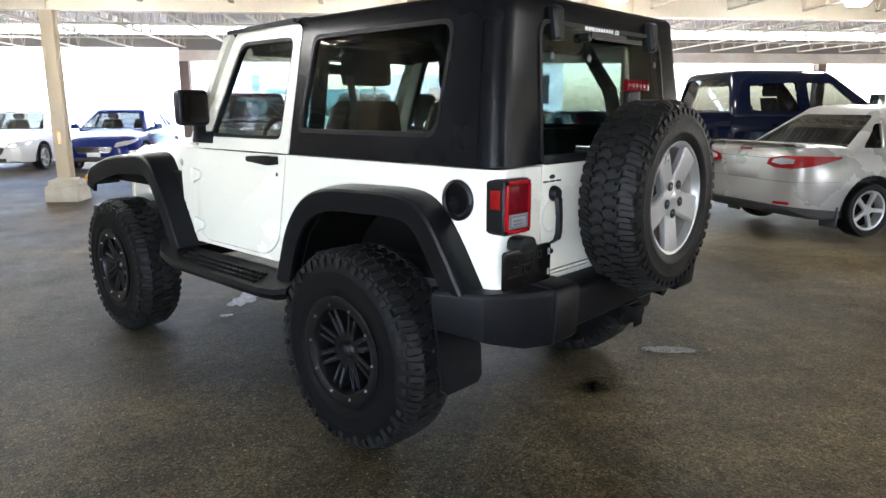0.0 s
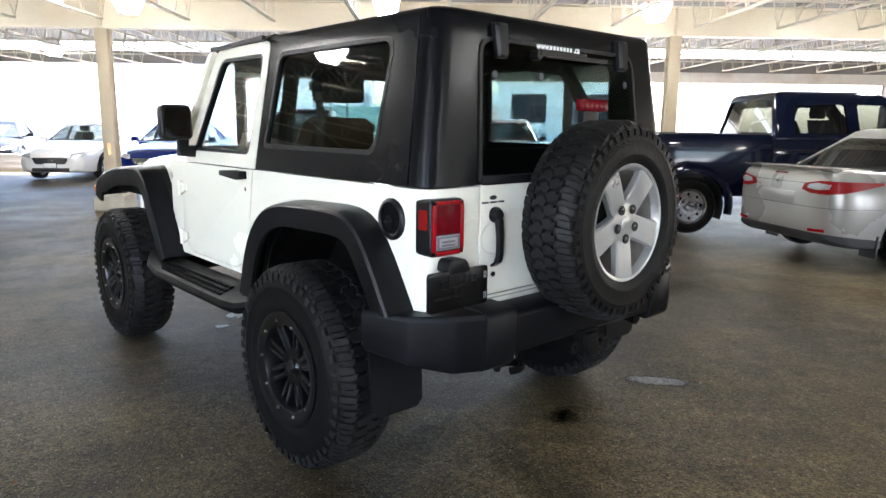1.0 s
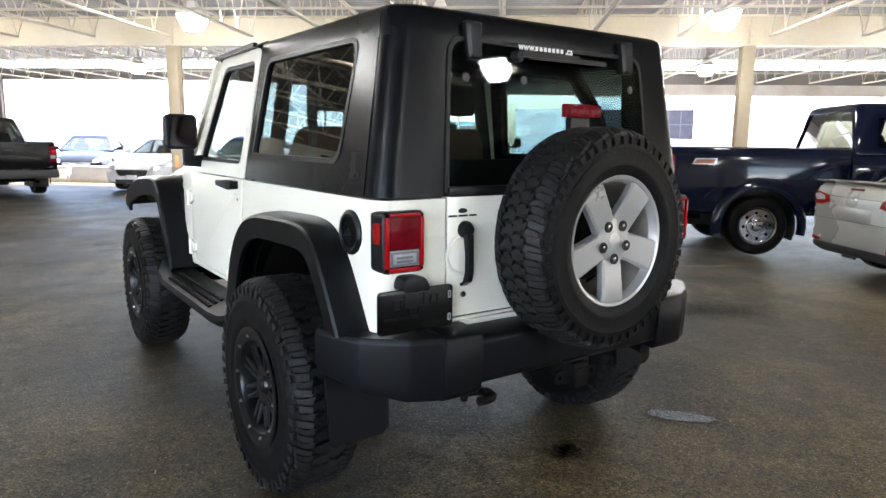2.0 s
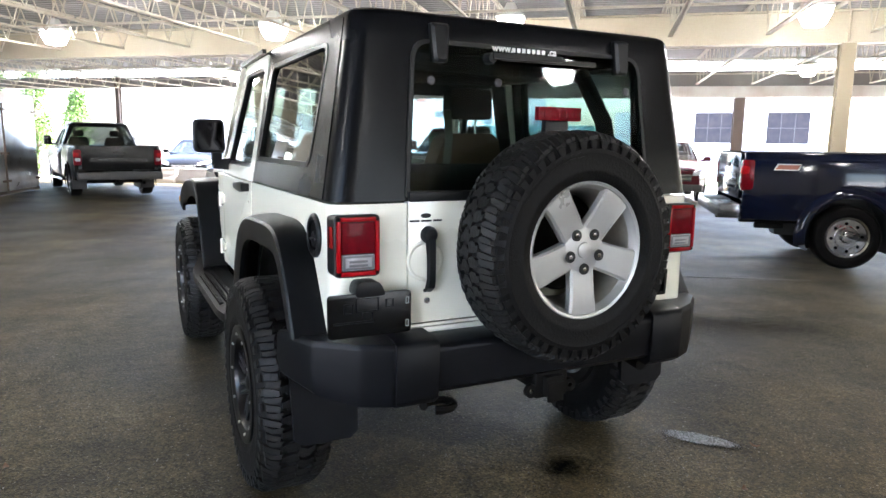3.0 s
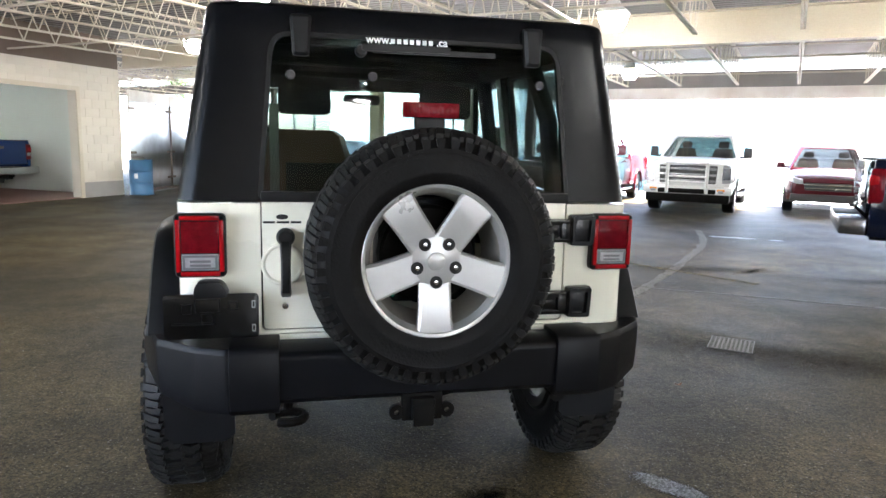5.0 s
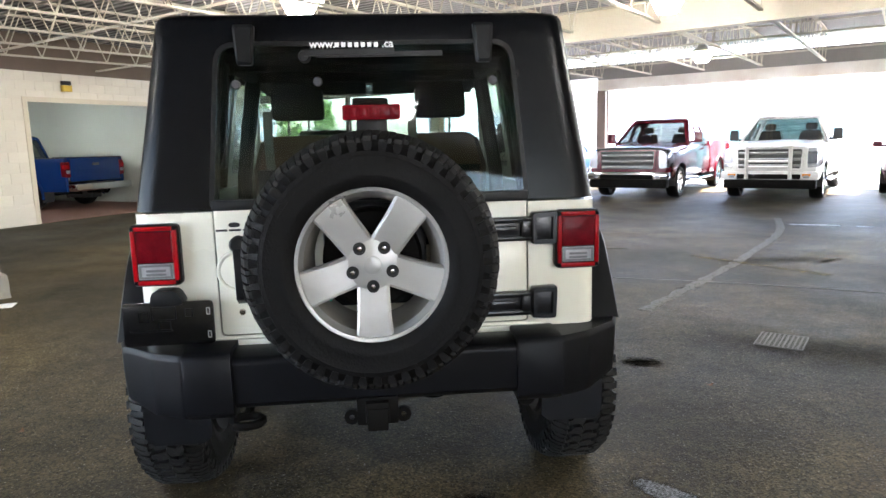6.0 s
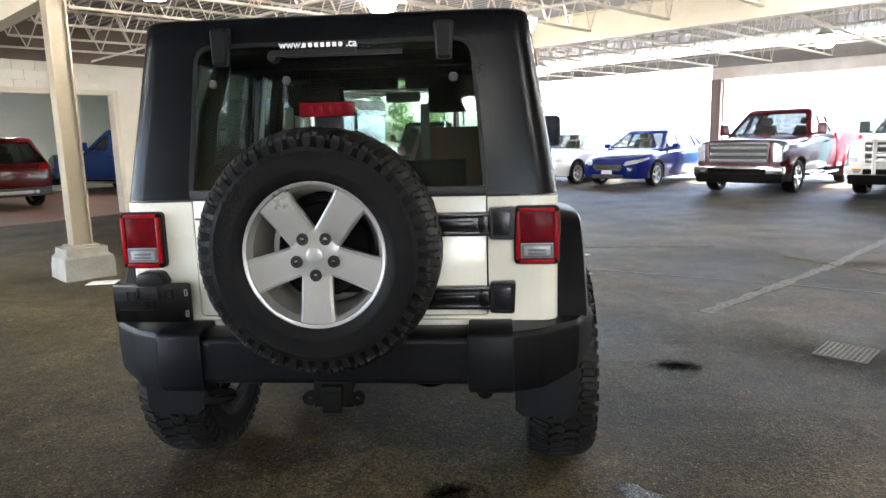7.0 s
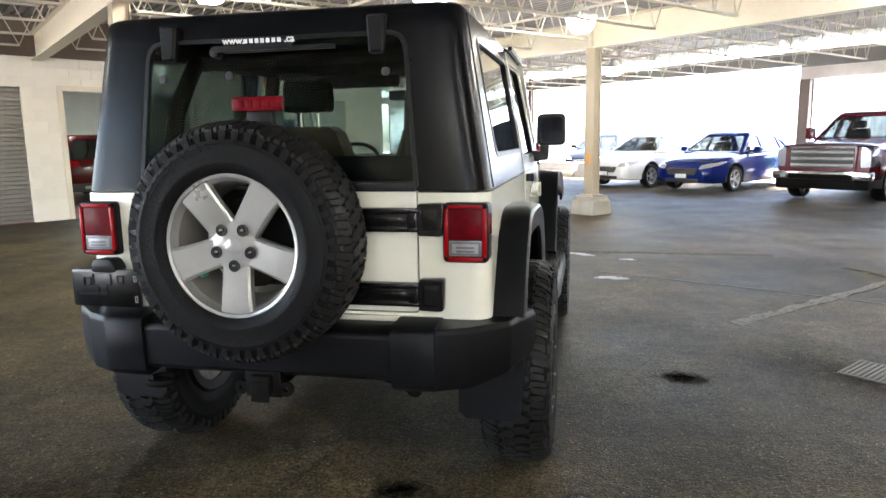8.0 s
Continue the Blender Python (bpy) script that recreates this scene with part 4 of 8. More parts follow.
def off_roader():
    car = thing("off_roader", pose(-0.003, 0, 0, 0, 0, 0.7), "white two-door off-road vehicle with black hardtop, lifted on mud tyres", "car")
    left = lambda y, z, d: (-side_x(z) + d, y, z)
    right = lambda y, z, d: (side_x(z) - d, y, z)
    back = lambda x, z, d: (x, rear_y(z) + d, z)

    # tub: rounded outline, hollow, arches and panel gaps cut in
    tub = B()
    plan = rounded([(-0.80, 1.75), (-0.80, -0.652), (0.80, -0.652), (0.80, 1.75)], [0.01, 0.07, 0.07, 0.01], 6)
    prism(tub, plan, "z", 0.70, 1.245, 0.0)
    inner, arch, under, step = B(), B(), B(), B()
    box(inner, -0.755, 0.755, -0.605, 1.70, 0.78, 1.40)
    prism(arch, [(0.62, 0.50), (0.60, 0.665), (0.505, 0.895), (0.38, 1.03), (0.22, 1.09), (-0.02, 1.105), (-0.24, 1.105), (-0.355, 1.06), (-0.47, 0.94), (-0.585, 0.785), (-0.62, 0.50)], "x", -1.2, 1.2)
    box(under, -1, 1, -0.75, -0.30, 0.60, 0.805)
    box(step, -1, 1, 1.80, 2.4, 0.5, 1.5)
    def shrunk(loop, d):
        xs, zs = [p[0] for p in loop], [p[1] for p in loop]
        cx, cz, hx, hz = (max(xs) + min(xs)) / 2, (max(zs) + min(zs)) / 2, (max(xs) - min(xs)) / 2, (max(zs) - min(zs)) / 2
        return [(cx + (x - cx) * (1 - d / hx), cz + (z - cz) * (1 - d / hz)) for x, z in loop]
    d1, d2, g1 = B(), B(), B()
    prism(d1, DOOR, "x", -0.9, -0.70)
    prism(d2, DOOR, "x", 0.70, 0.9)
    prism(g1, GATE, "y", -0.8, -0.55)
    part("body_tub", cut(tub, [inner, arch, under, d1, d2, g1]), WHITE, car, "white painted steel body", 25)
    bm = B()
    prism(bm, shrunk(GATE, 0.005), "y", -0.655, -0.615, 0.004)
    part("tailgate", bm, WHITE, car, "white tailgate")
    for s in (-1, 1):
        edge = [(0.582, 0.655), (0.482, 0.882), (0.360, 1.008), (0.21, 1.066), (-0.02, 1.081), (-0.232, 1.081), (-0.340, 1.040), (-0.448, 0.922), (-0.560, 0.785)]
        bm = B()
        loft(bm, [[(s * x, y, z) for y, z in edge] for x in (0.66, 0.803)], caps=False, closed=False)
        bmesh.ops.solidify(bm, geom=bm.faces, thickness=0.004)
        rim = [(0.622, 0.655), (0.530, 0.905), (0.400, 1.050), (0.23, 1.113), (-0.02, 1.128), (-0.25, 1.128), (-0.370, 1.083), (-0.465, 0.975), (-0.580, 0.800)]
        fl = [bm.verts.new((s * 0.8045, y, z)) for loop in (edge, rim) for y, z in loop]
        for k in range(len(edge) - 1):
            bm.faces.new((fl[k], fl[k + 1], fl[k + 1 + len(edge)], fl[k + len(edge)]))
        part("arch_lining", bm, BLACKPLASTIC, car, "black wheel-arch lining", 40)
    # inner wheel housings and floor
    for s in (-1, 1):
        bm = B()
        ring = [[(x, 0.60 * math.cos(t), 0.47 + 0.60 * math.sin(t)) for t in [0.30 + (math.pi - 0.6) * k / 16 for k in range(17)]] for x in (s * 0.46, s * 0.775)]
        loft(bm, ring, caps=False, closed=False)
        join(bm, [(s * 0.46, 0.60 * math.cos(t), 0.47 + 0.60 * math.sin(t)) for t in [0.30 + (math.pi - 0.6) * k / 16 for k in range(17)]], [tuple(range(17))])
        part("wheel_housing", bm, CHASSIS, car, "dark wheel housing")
    bm = B()
    box(bm, -0.75, 0.75, -0.60, 1.7, 0.70, 0.78)
    part("floor_pan", bm, DARKIN, car, "dark cabin floor")

    # front bodywork: cowl, bonnet, grille, inner wings
    bm = B()
    rings = []
    for y, w, z0, z1, cr in ((1.60, 0.795, 0.78, 1.245, 0.05), (1.80, 0.775, 0.78, 1.27, 0.035), (2.1, 0.735, 0.86, 1.255, 0.04), (2.5, 0.68, 0.86, 1.235, 0.04), (2.9, 0.62, 0.80, 1.205, 0.035), (3.06, 0.60, 0.72, 1.17, 0.02)):
        half = [(w * 0.98, z0), (w, z0 + 0.1), (w, z1 - 0.07), (w * 0.975, z1 - 0.02), (w * 0.92, z1), (w * 0.5, z1 + cr), (0, z1 + cr * 1.2)]
        rings.append([(x, y, z) for x, z in half] + [(-x, y, z) for x, z in half[-2::-1]])
    loft(bm, rings)
    part("bonnet", bm, WHITE, car, "white bonnet and front body", 30)
    bm = B()
    box(bm, -0.62, 0.62, 3.05, 3.09, 0.72, 1.17, 0.02)
    for i in range(7):
        x = -0.24 + i * 0.08
        box(bm, x - 0.018, x + 0.018, 3.085, 3.10, 0.85, 1.10, 0.006)
    part("grille", bm, WHITE, car)
    bm = B()
    box(bm, -0.84, 0.84, 3.12, 3.32, 0.58, 0.78, 0.03)
    part("front_bumper", bm, BUMPERBLACK, car, "black front bumper")
    for s in (-1, 1):
        bm = B()
        box(bm, min(s * 0.55, s * 0.80), max(s * 0.55, s * 0.80), 1.76, 2.98, 0.98, 1.10, 0.02)
        box(bm, min(s * 0.55, s * 0.77), max(s * 0.55, s * 0.77), 1.76, 1.84, 0.60, 0.985, 0.01)
        part("inner_wing", bm, CHASSIS, car, "dark inner wing")

    # wheel-arch flares
    rear = spline([(0.625, 0.665), (0.53, 0.91), (0.40, 1.06), (0.23, 1.125), (-0.02, 1.14), (-0.25, 1.14), (-0.370, 1.095), (-0.465, 0.985), (-0.580, 0.800)], 4)
    front = spline([(3.10, 0.95), (3.06, 1.03), (2.95, 1.09), (2.65, 1.155), (2.35, 1.18), (2.07, 1.185), (1.93, 1.13), (1.78, 0.955), (1.60, 0.675)], 4)
    for s in (-1, 1):
        part("rear_flare", flare(B(), rear, s), BLACKPLASTIC, car, "black plastic rear wheel-arch flare", 22)
        part("front_flare", flare(B(), front, s, 0.70, 0.93, 0.12), BLACKPLASTIC, car, "black plastic front wheel-arch flare", 22)
        bm = B()
        box(bm, min(s * 0.90, s * 0.935), max(s * 0.90, s * 0.935), 3.065, 3.098, 0.97, 1.015, 0.008)
        part("side_marker", bm, ORANGE, car, "small amber side marker")

    # the nose is drawn in to the wheelbase
    for ob in car.children:
        if ob.name.split(".")[0] in ("bonnet", "grille", "front_bumper", "inner_wing", "front_flare", "side_marker"):
            for v in ob.data.vertices:
                if v.co.y > 1.6:
                    v.co.y = 1.6 + (v.co.y - 1.6) * 0.895
    # doors: lower skin is part of the cut body; upper frame, glass, handle, hinges, mirror
    outer = rounded([(0.63, 1.25), (0.60, 1.855), (1.19, 1.855), (1.52, 1.25)], [0.01, 0.05, 0.06, 0.02], 5)
    hole = rounded([(0.705, 1.315), (0.655, 1.80), (1.135, 1.80), (1.395, 1.315)], [0.04, 0.05, 0.06, 0.03], 5)
    hole2 = rounded([(0.72, 1.33), (0.672, 1.785), (1.125, 1.785), (1.372, 1.33)], [0.035, 0.045, 0.055, 0.03], 5)
    for s, put in ((-1, left), (1, right)):
        bm = B()
        prism(bm, [(a, min(b, 1.243)) for a, b in shrunk(DOOR, 0.005)], "x", min(s * 0.762, s * 0.803), max(s * 0.762, s * 0.803), 0.004)
        dr = part("door", bm, WHITE, car, "white door with black handle and mirror", 25)
        part("door_frame", ring_panel(B(), outer, hole, lambda a, b, d: put(a, b, d - 0.004), 0.045), WHITE, dr, "white door upper frame", 30)
        part("window_seal", ring_panel(B(), hole, hole2, lambda a, b, d: put(a, b, d + 0.002), 0.03), BLACKPLASTIC, dr)
        part("pane", sheet(B(), hole2, lambda a, b, d: put(a, b, d + 0.016), 0.003), CLEAR, dr, "clear side window")
        bm = B()
        x = s * 0.80
        prism(bm, rounded([(0.71, 1.195), (0.71, 1.235), (0.76, 1.24), (0.95, 1.228), (0.95, 1.203), (0.76, 1.19)], 0.012, 3), "x", min(x + s * 0.022, x + s * 0.045), max(x + s * 0.022, x + s * 0.045), 0.006)
        box(bm, min(x, x + s * 0.03), max(x, x + s * 0.03), 0.715, 0.765, 1.195, 1.235, 0.006)
        box(bm, min(x, x + s * 0.03), max(x, x + s * 0.03), 0.92, 0.945, 1.205, 1.226, 0.004)
        part("door_handle", bm, BLACKPLASTIC, dr, "black door handle")
        bm = B()
        lathe(bm, [(0.0001, -0.004), (0.010, -0.003), (0.011, 0.004)], (x, 0.735, 1.145), n=14)
        part("door_lock", bm, CHROME, dr)
        for z in (1.09, 0.80):
            bm = B()
            prism(bm, rounded([(1.50, z - 0.012), (1.50, z + 0.028), (1.60, z + 0.045), (1.60, z - 0.045)], 0.006, 2), "x", min(x, x + s * 0.016), max(x, x + s * 0.016), 0.004)
            tube(bm, [(x + s * 0.014, 1.59, z - 0.045), (x + s * 0.014, 1.59, z + 0.045)], 0.012, 10)
            part("door_hinge", bm, WHITE, dr, "white exposed door hinge")
        # mirror on its arm
        bm = B()
        prism(bm, rounded([(-0.990, 1.375), (-0.990, 1.565), (-0.815, 1.565), (-0.812, 1.375)] if s < 0 else [(0.990, 1.375), (0.990, 1.565), (0.815, 1.565), (0.812, 1.375)], 0.035, 4), "y", 1.33, 1.40, 0.02, 3)
        mi = part("mirror", bm, BLACKPLASTIC, dr, "black door mirror")
        bm = B()
        sheet(bm, rounded([(s * 0.972, 1.392), (s * 0.972, 1.548), (s * 0.834, 1.548), (s * 0.831, 1.392)], 0.025, 4), lambda a, b, d: (a, 1.3265 - (b - 1.392) * 0.10 + d, b), 0.012)
        part("dimmed_mirror_glass", bm, MIRROR, mi, "mirror glass darkened to stand for a dim reflection")
        bm = B()
        box(bm, min(s * 0.83, s * 0.89), max(s * 0.83, s * 0.89), 1.35, 1.40, 1.30, 1.39, 0.015)
        prism(bm, rounded([(s * 0.78, 1.275), (s * 0.78, 1.345), (s * 0.875, 1.335), (s * 0.885, 1.285)], 0.012, 3), "y", 1.35, 1.42, 0.012)
        part("mirror_arm", bm, BLACKPLASTIC, mi)

    # windscreen frame and glass
    bm = B()
    scr = lambda x, z, d: (x * (1 - (z - 1.30) * 0.16), 1.60 - (z - 1.30) * 0.62 - d, z)
    wo = rounded([(-0.80, 1.27), (-0.80, 1.865), (0.80, 1.865), (0.80, 1.27)], [0.01, 0.06, 0.06, 0.01], 5)
    wi = rounded([(-0.73, 1.335), (-0.73, 1.80), (0.73, 1.80), (0.73, 1.335)], 0.05, 5)
    part("windscreen_frame", ring_panel(bm, wo, wi, scr, 0.05), WHITE, car, "white windscreen frame", 30)
    part("windscreen", sheet(B(), wi, lambda a, b, d: scr(a, b, d + 0.02), 0.004), CLEAR, car, "clear windscreen")

    # hardtop: lofted shell, hollow, windows cut through
    shell = B()
    levels = [(1.252, 0.0, 0.085), (1.30, 0.0, 0.085), (1.55, 0.0, 0.085), (1.79, 0.0, 0.080), (1.855, 0.0, 0.078), (1.870, 0.005, 0.078), (1.879, 0.015, 0.082), (1.885, 0.036, 0.09), (1.890, 0.10, 0.12), (1.896, 0.30, 0.15)]
    loft(shell, [outline(z, i, 0.625, r) for z, i, r in levels])
    hollow = B()
    loft(hollow, [outline(z, 0.035, 0.70, 0.07) for z in (1.20, 1.5, 1.80)] + [outline(1.84, 0.07, 0.70, 0.08)])
    quarter = rounded([(0.565, 1.352), (-0.335, 1.352), (-0.378, 1.795), (0.505, 1.795)], [0.035, 0.06, 0.07, 0.05], 5)
    quarter2 = rounded([(0.545, 1.371), (-0.322, 1.371), (-0.360, 1.777), (0.49, 1.777)], [0.03, 0.055, 0.06, 0.045], 5)
    light = rounded([(-0.540, 1.262), (-0.497, 1.792), (0.507, 1.792), (0.552, 1.262)], [0.012, 0.07, 0.07, 0.012], 5)
    light2 = rounded([(-0.522, 1.285), (-0.483, 1.778), (0.493, 1.778), (0.534, 1.285)], [0.012, 0.06, 0.06, 0.012], 5)
    q1, q2, q3 = B(), B(), B()
    prism(q1, quarter, "x", -1.0, -0.5)
    prism(q2, quarter, "x", 0.5, 1.0)
    prism(q3, light, "y", -0.8, -0.4)
    top = part("hardtop", cut(shell, [hollow, q1, q2, q3]), BLACKTOP, car, "matt black moulded hardtop", 28)
    for put in (left, right):
        part("corner_crease", sheet(B(), [(-0.545, 1.256), (-0.553, 1.256), (-0.505, 1.852), (-0.497, 1.852)], lambda a, b, d: put(a, b, d - 0.0035), 0.006), BLACKTOP, top, "raised crease down the hardtop's corner", 0)
        part("quarter_seal", ring_panel(B(), quarter, quarter2, lambda a, b, d: put(a, b, d - 0.003), 0.03), BLACKPLASTIC, top, "black rubber window seal")
        part("quarter_window", sheet(B(), quarter2, lambda a, b, d: put(a, b, d + 0.010), 0.004), QUARTERTINT, top, "dark tinted quarter window")
    # front roof panel over the doors
    bm = B()
    loft(bm, [[(-x, y, z), (-x * 0.93, y, z + 0.028), (0, y, z + 0.045), (x * 0.93, y, z + 0.028), (x, y, z), (x * 0.93, y, z - 0.03), (-x * 0.93, y, z - 0.03)] for x, y, z in ((0.715, 0.63, 1.862), (0.715, 1.15, 1.858), (0.71, 1.265, 1.835))])
    part("roof_panel", bm, BLACKTOP, car, "black removable front roof panel")
    for s in (-1, 1):
        bm = B()
        bar(bm, (s * 0.725, 0.63, 1.868), (s * 0.72, 1.24, 1.855), 0.02, 0.02)
        part("drip_rail", bm, BLACKPLASTIC, car)

    # rear glass with hinges, wiper and lettering
    lift = part("rear_window", sheet(B(), light2, lambda a, b, d: back(a, b, d - 0.008), 0.005), TINT, car, "dark tinted rear window")
    part("glass_border", ring_panel(B(), light, light2, lambda a, b, d: back(a, b, d - 0.006), 0.02), BLACKPLASTIC, lift, "black glass border")
    bm = B()
    box(bm, -0.53, 0.545, -0.672, -0.655, 1.250, 1.284, 0.005)
    part("lower_seal", bm, BLACKPLASTIC, lift)
    for x in (-0.396, 0.404):
        bm = B()
        pl = rounded([(x - 0.036, 1.845), (x + 0.036, 1.845), (x + 0.026, 1.715), (x - 0.026, 1.715)], 0.012, 3)
        loft(bm, [[(a, rear_y(b) - o, b) for a, b in pl] for o in (-0.01, 0.022)] + [[(x + (a - x) * 0.72, rear_y(b) - 0.034, 1.78 + (b - 1.78) * 0.85) for a, b in pl]])
        part("glass_hinge", bm, BLACKPLASTIC, lift, "black glass hinge", 30)
    bm = B()
    lathe(bm, [(0.0001, -0.045), (0.016, -0.043), (0.02, -0.03), (0.02, 0.0)], (-0.20, rear_y(1.74), 1.74), "y", 16)
    bar(bm, (-0.20, -0.645, 1.748), (0.10, -0.640, 1.752), 0.014, 0.02)
    bar(bm, (-0.16, -0.640, 1.742), (0.26, -0.636, 1.744), 0.008, 0.016)
    part("rear_wiper", bm, BLACKPLASTIC, lift, "black rear wiper")
    for x, z in ((-0.43, 1.655), (0.435, 1.655), (-0.16, 1.66)):
        bm = B()
        lathe(bm, [(0.0001, -0.006), (0.012, -0.004), (0.016, 0.0)], (x, rear_y(z) - 0.008, z), "y", 16)
        part("glass_bolt", bm, BOLTGREY, lift, "round grey glass bolt")
    for word, x in (("www.", -0.140), (".ca", 0.078)):
        lettering(word, 0.036, pose(x, rear_y(1.775) - 0.0105, 1.769, 90, 0, 0), WHITELETTER, lift, "web_address")
    for x in range(7):
        bm = B()
        box(bm, -0.099 + x * 0.0218, -0.085 + x * 0.0218, rear_y(1.775) - 0.0112, rear_y(1.775) - 0.0100, 1.770, 1.785, 0)
        part("web_name_bar", bm, WHITELETTER, lift)

    # tailgate fittings
    ybk = -0.656
    bm = B()
    lathe(bm, [(0.066, -0.0030), (0.070, -0.0015), (0.072, 0.002), (0.056, 0.002), (0.060, -0.0015)], (-0.462, ybk, 1.045), "y", 36, True)
    part("handle_dish", bm, WHITE, car, "round pressed dish behind the handle")
    bm = B()
    lathe(bm, [(0.0001, -0.03), (0.022, -0.028), (0.030, -0.015), (0.031, 0.0)], (-0.452, ybk, 1.135), "y", 18)
    rings = []
    for z, w, o in ((1.135, 0.020, 0.020), (1.115, 0.019, 0.036), (1.05, 0.016, 0.042), (0.985, 0.016, 0.042), (0.955, 0.018, 0.034), (0.935, 0.018, 0.004)):
        rings.append([(-0.452 - w, ybk - o + 0.016, z), (-0.452 - w * 0.7, ybk - o, z), (-0.452 + w * 0.7, ybk - o, z), (-0.452 + w, ybk - o + 0.016, z)])
    loft(bm, rings)
    part("tailgate_handle", bm, BLACKPLASTIC, car, "black vertical tailgate handle", 40)
    bm = B()
    lathe(bm, [(0.0001, -0.006), (0.010, -0.005), (0.012, 0.0)], (-0.455, ybk, 0.905), "y", 16)
    part("tailgate_lock", bm, CHROME, car, "round chrome lock")
    bm = B()
    for x0, x1 in ((-0.524, -0.486), (-0.480, -0.440), (-0.434, -0.400)):
        box(bm, x0, x1, ybk - 0.0015, ybk - 0.0005, 1.180, 1.187)
    prism(bm, [(-0.462 + 0.020 * math.cos(t), 1.201 + 0.0085 * math.sin(t)) for t in [2 * math.pi * k / 20 for k in range(20)]], "y", ybk - 0.0015, ybk - 0.0005)
    part("dealer_decal", bm, DARKIN, car, "small dark oval and line decal", 0)
    for z0, z1 in ((1.105, 1.205), (0.845, 0.945)):
        bm = B()
        box(bm, 0.18, 0.560, ybk - 0.026, ybk, z0 + 0.008, z1 - 0.010, 0.006)
        for za, zb in ((z0 + 0.008, z0 + 0.026), (z1 - 0.030, z1 - 0.010)):
            box(bm, 0.20, 0.556, ybk - 0.036, ybk - 0.02, za, zb, 0.005)
        box(bm, 0.515, 0.552, ybk - 0.036, ybk - 0.02, z0 + 0.010, z1 - 0.012, 0.005)
        hi = part("gate_hinge", bm, HINGEBLACK, car, "large black tailgate hinge", 40)
        bm = B()
        prism(bm, rounded([(0.553, z0 - 0.004), (0.640, z0 - 0.006), (0.645, z1 + 0.008), (0.553, z1 + 0.005)], 0.010, 3), "y", ybk - 0.034, ybk, 0.004)
        ring_panel(bm, rounded([(0.556, z0 - 0.001), (0.637, z0 - 0.003), (0.642, z1 + 0.005), (0.556, z1 + 0.002)], 0.010, 3), rounded([(0.568, z0 + 0.013), (0.624, z0 + 0.012), (0.628, z1 - 0.010), (0.568, z1 - 0.012)], 0.005, 3), lambda a, b, d: (a, ybk - 0.046 + d, b), 0.014)
        part("hinge_leaf", bm, HINGEBLACK, hi, "framed hinge end bolted to the body", 30)
        bm = B()
        box(bm, 0.36, 0.50, ybk - 0.031, ybk - 0.02, z0 + 0.036, z1 - 0.040, 0.004)
        part("hinge_panel", bm, HINGEBLACK, hi)
    bm = B()
    prism(bm, rounded([(-0.60, 0.775), (-0.60, 0.812), (0.60, 0.812), (0.60, 0.775)], 0.005, 2), "y", -0.668, -0.60, 0.004)
    part("rear_sill", bm, WHITE, car)

    # tail lamps: black housing, four red rim bars with dark corner screws, red and clear lenses
    for s in (-1, 1):
        xa, xb = sorted((s * 0.640, s * 0.800))
        za, zb = 1.010, 1.214
        bm = B()
        pl = rounded([(xa, za), (xb, za), (xb, zb), (xa, zb)], 0.020, 4)
        pm = rounded([(xa + 0.004, za + 0.004), (xb - 0.004, za + 0.004), (xb - 0.004, zb - 0.004), (xa + 0.004, zb - 0.004)], 0.018, 4)
        loft(bm, [[(a, o, b) for a, b in loop] for loop, o in ((pl, -0.60), (pl, -0.674), (pm, -0.680))])
        tl = part("tail_lamp", bm, BLACKPLASTIC, car, "square red and clear tail lamp in black housing", 30)
        for x0, x1, z0, z1 in ((xa + 0.019, xb - 0.019, zb - 0.021, zb - 0.006), (xa + 0.019, xb - 0.019, za + 0.006, za + 0.021), (xa + 0.006, xa + 0.021, za + 0.019, zb - 0.019), (xb - 0.021, xb - 0.006, za + 0.019, zb - 0.019)):
            bm = B()
            box(bm, x0, x1, -0.690, -0.676, z0, z1, 0.004, 2)
            part("lens_rim", bm, REDRIM, tl, "bright red lens rim")
        for x in (xa + 0.0135, xb - 0.0135):
            for z in (za + 0.0135, zb - 0.0135):
                bm = B()
                lathe(bm, [(0.0001, -0.688), (0.003, -0.688), (0.0042, -0.686), (0.0065, -0.687), (0.0075, -0.676)], (x, 0, z), "y", 12)
                part("lamp_screw", bm, FLATBLACK, tl, "dark corner screw")
        bm = B()
        box(bm, xa + 0.023, xb - 0.023, -0.686, -0.668, 1.089, zb - 0.024, 0.002)
        part("red_lens", bm, REDLENS, tl, "ribbed dark red lens")
        bm = B()
        for k in range(24):
            z = 1.092 + k * 0.0040
            box(bm, xa + 0.025, xb - 0.025, -0.6868, -0.685, z, z + 0.0018, 0.0)
        tagged(part("lens_fluting", bm, REDLENS, tl, "fine horizontal ribs", 0), kind="stuff")
        bm = B()
        box(bm, xa + 0.023, xb - 0.023, -0.687, -0.668, za + 0.024, 1.086, 0.003)
        part("reverse_lens", bm, WHITELENS, tl, "clear reversing lens")
        bm = B()
        ring_panel(bm, [(xa + 0.026, za + 0.027), (xb - 0.026, za + 0.027), (xb - 0.026, 1.083), (xa + 0.026, 1.083)], [(xa + 0.034, za + 0.034), (xb - 0.034, za + 0.034), (xb - 0.034, 1.076), (xa + 0.034, 1.076)], lambda a, b, d: (a, -0.689 + d, b), 0.004)
        part("lens_frame", bm, DARKPLASTIC_LENS, tl, "grey frame in the clear lens", 0)
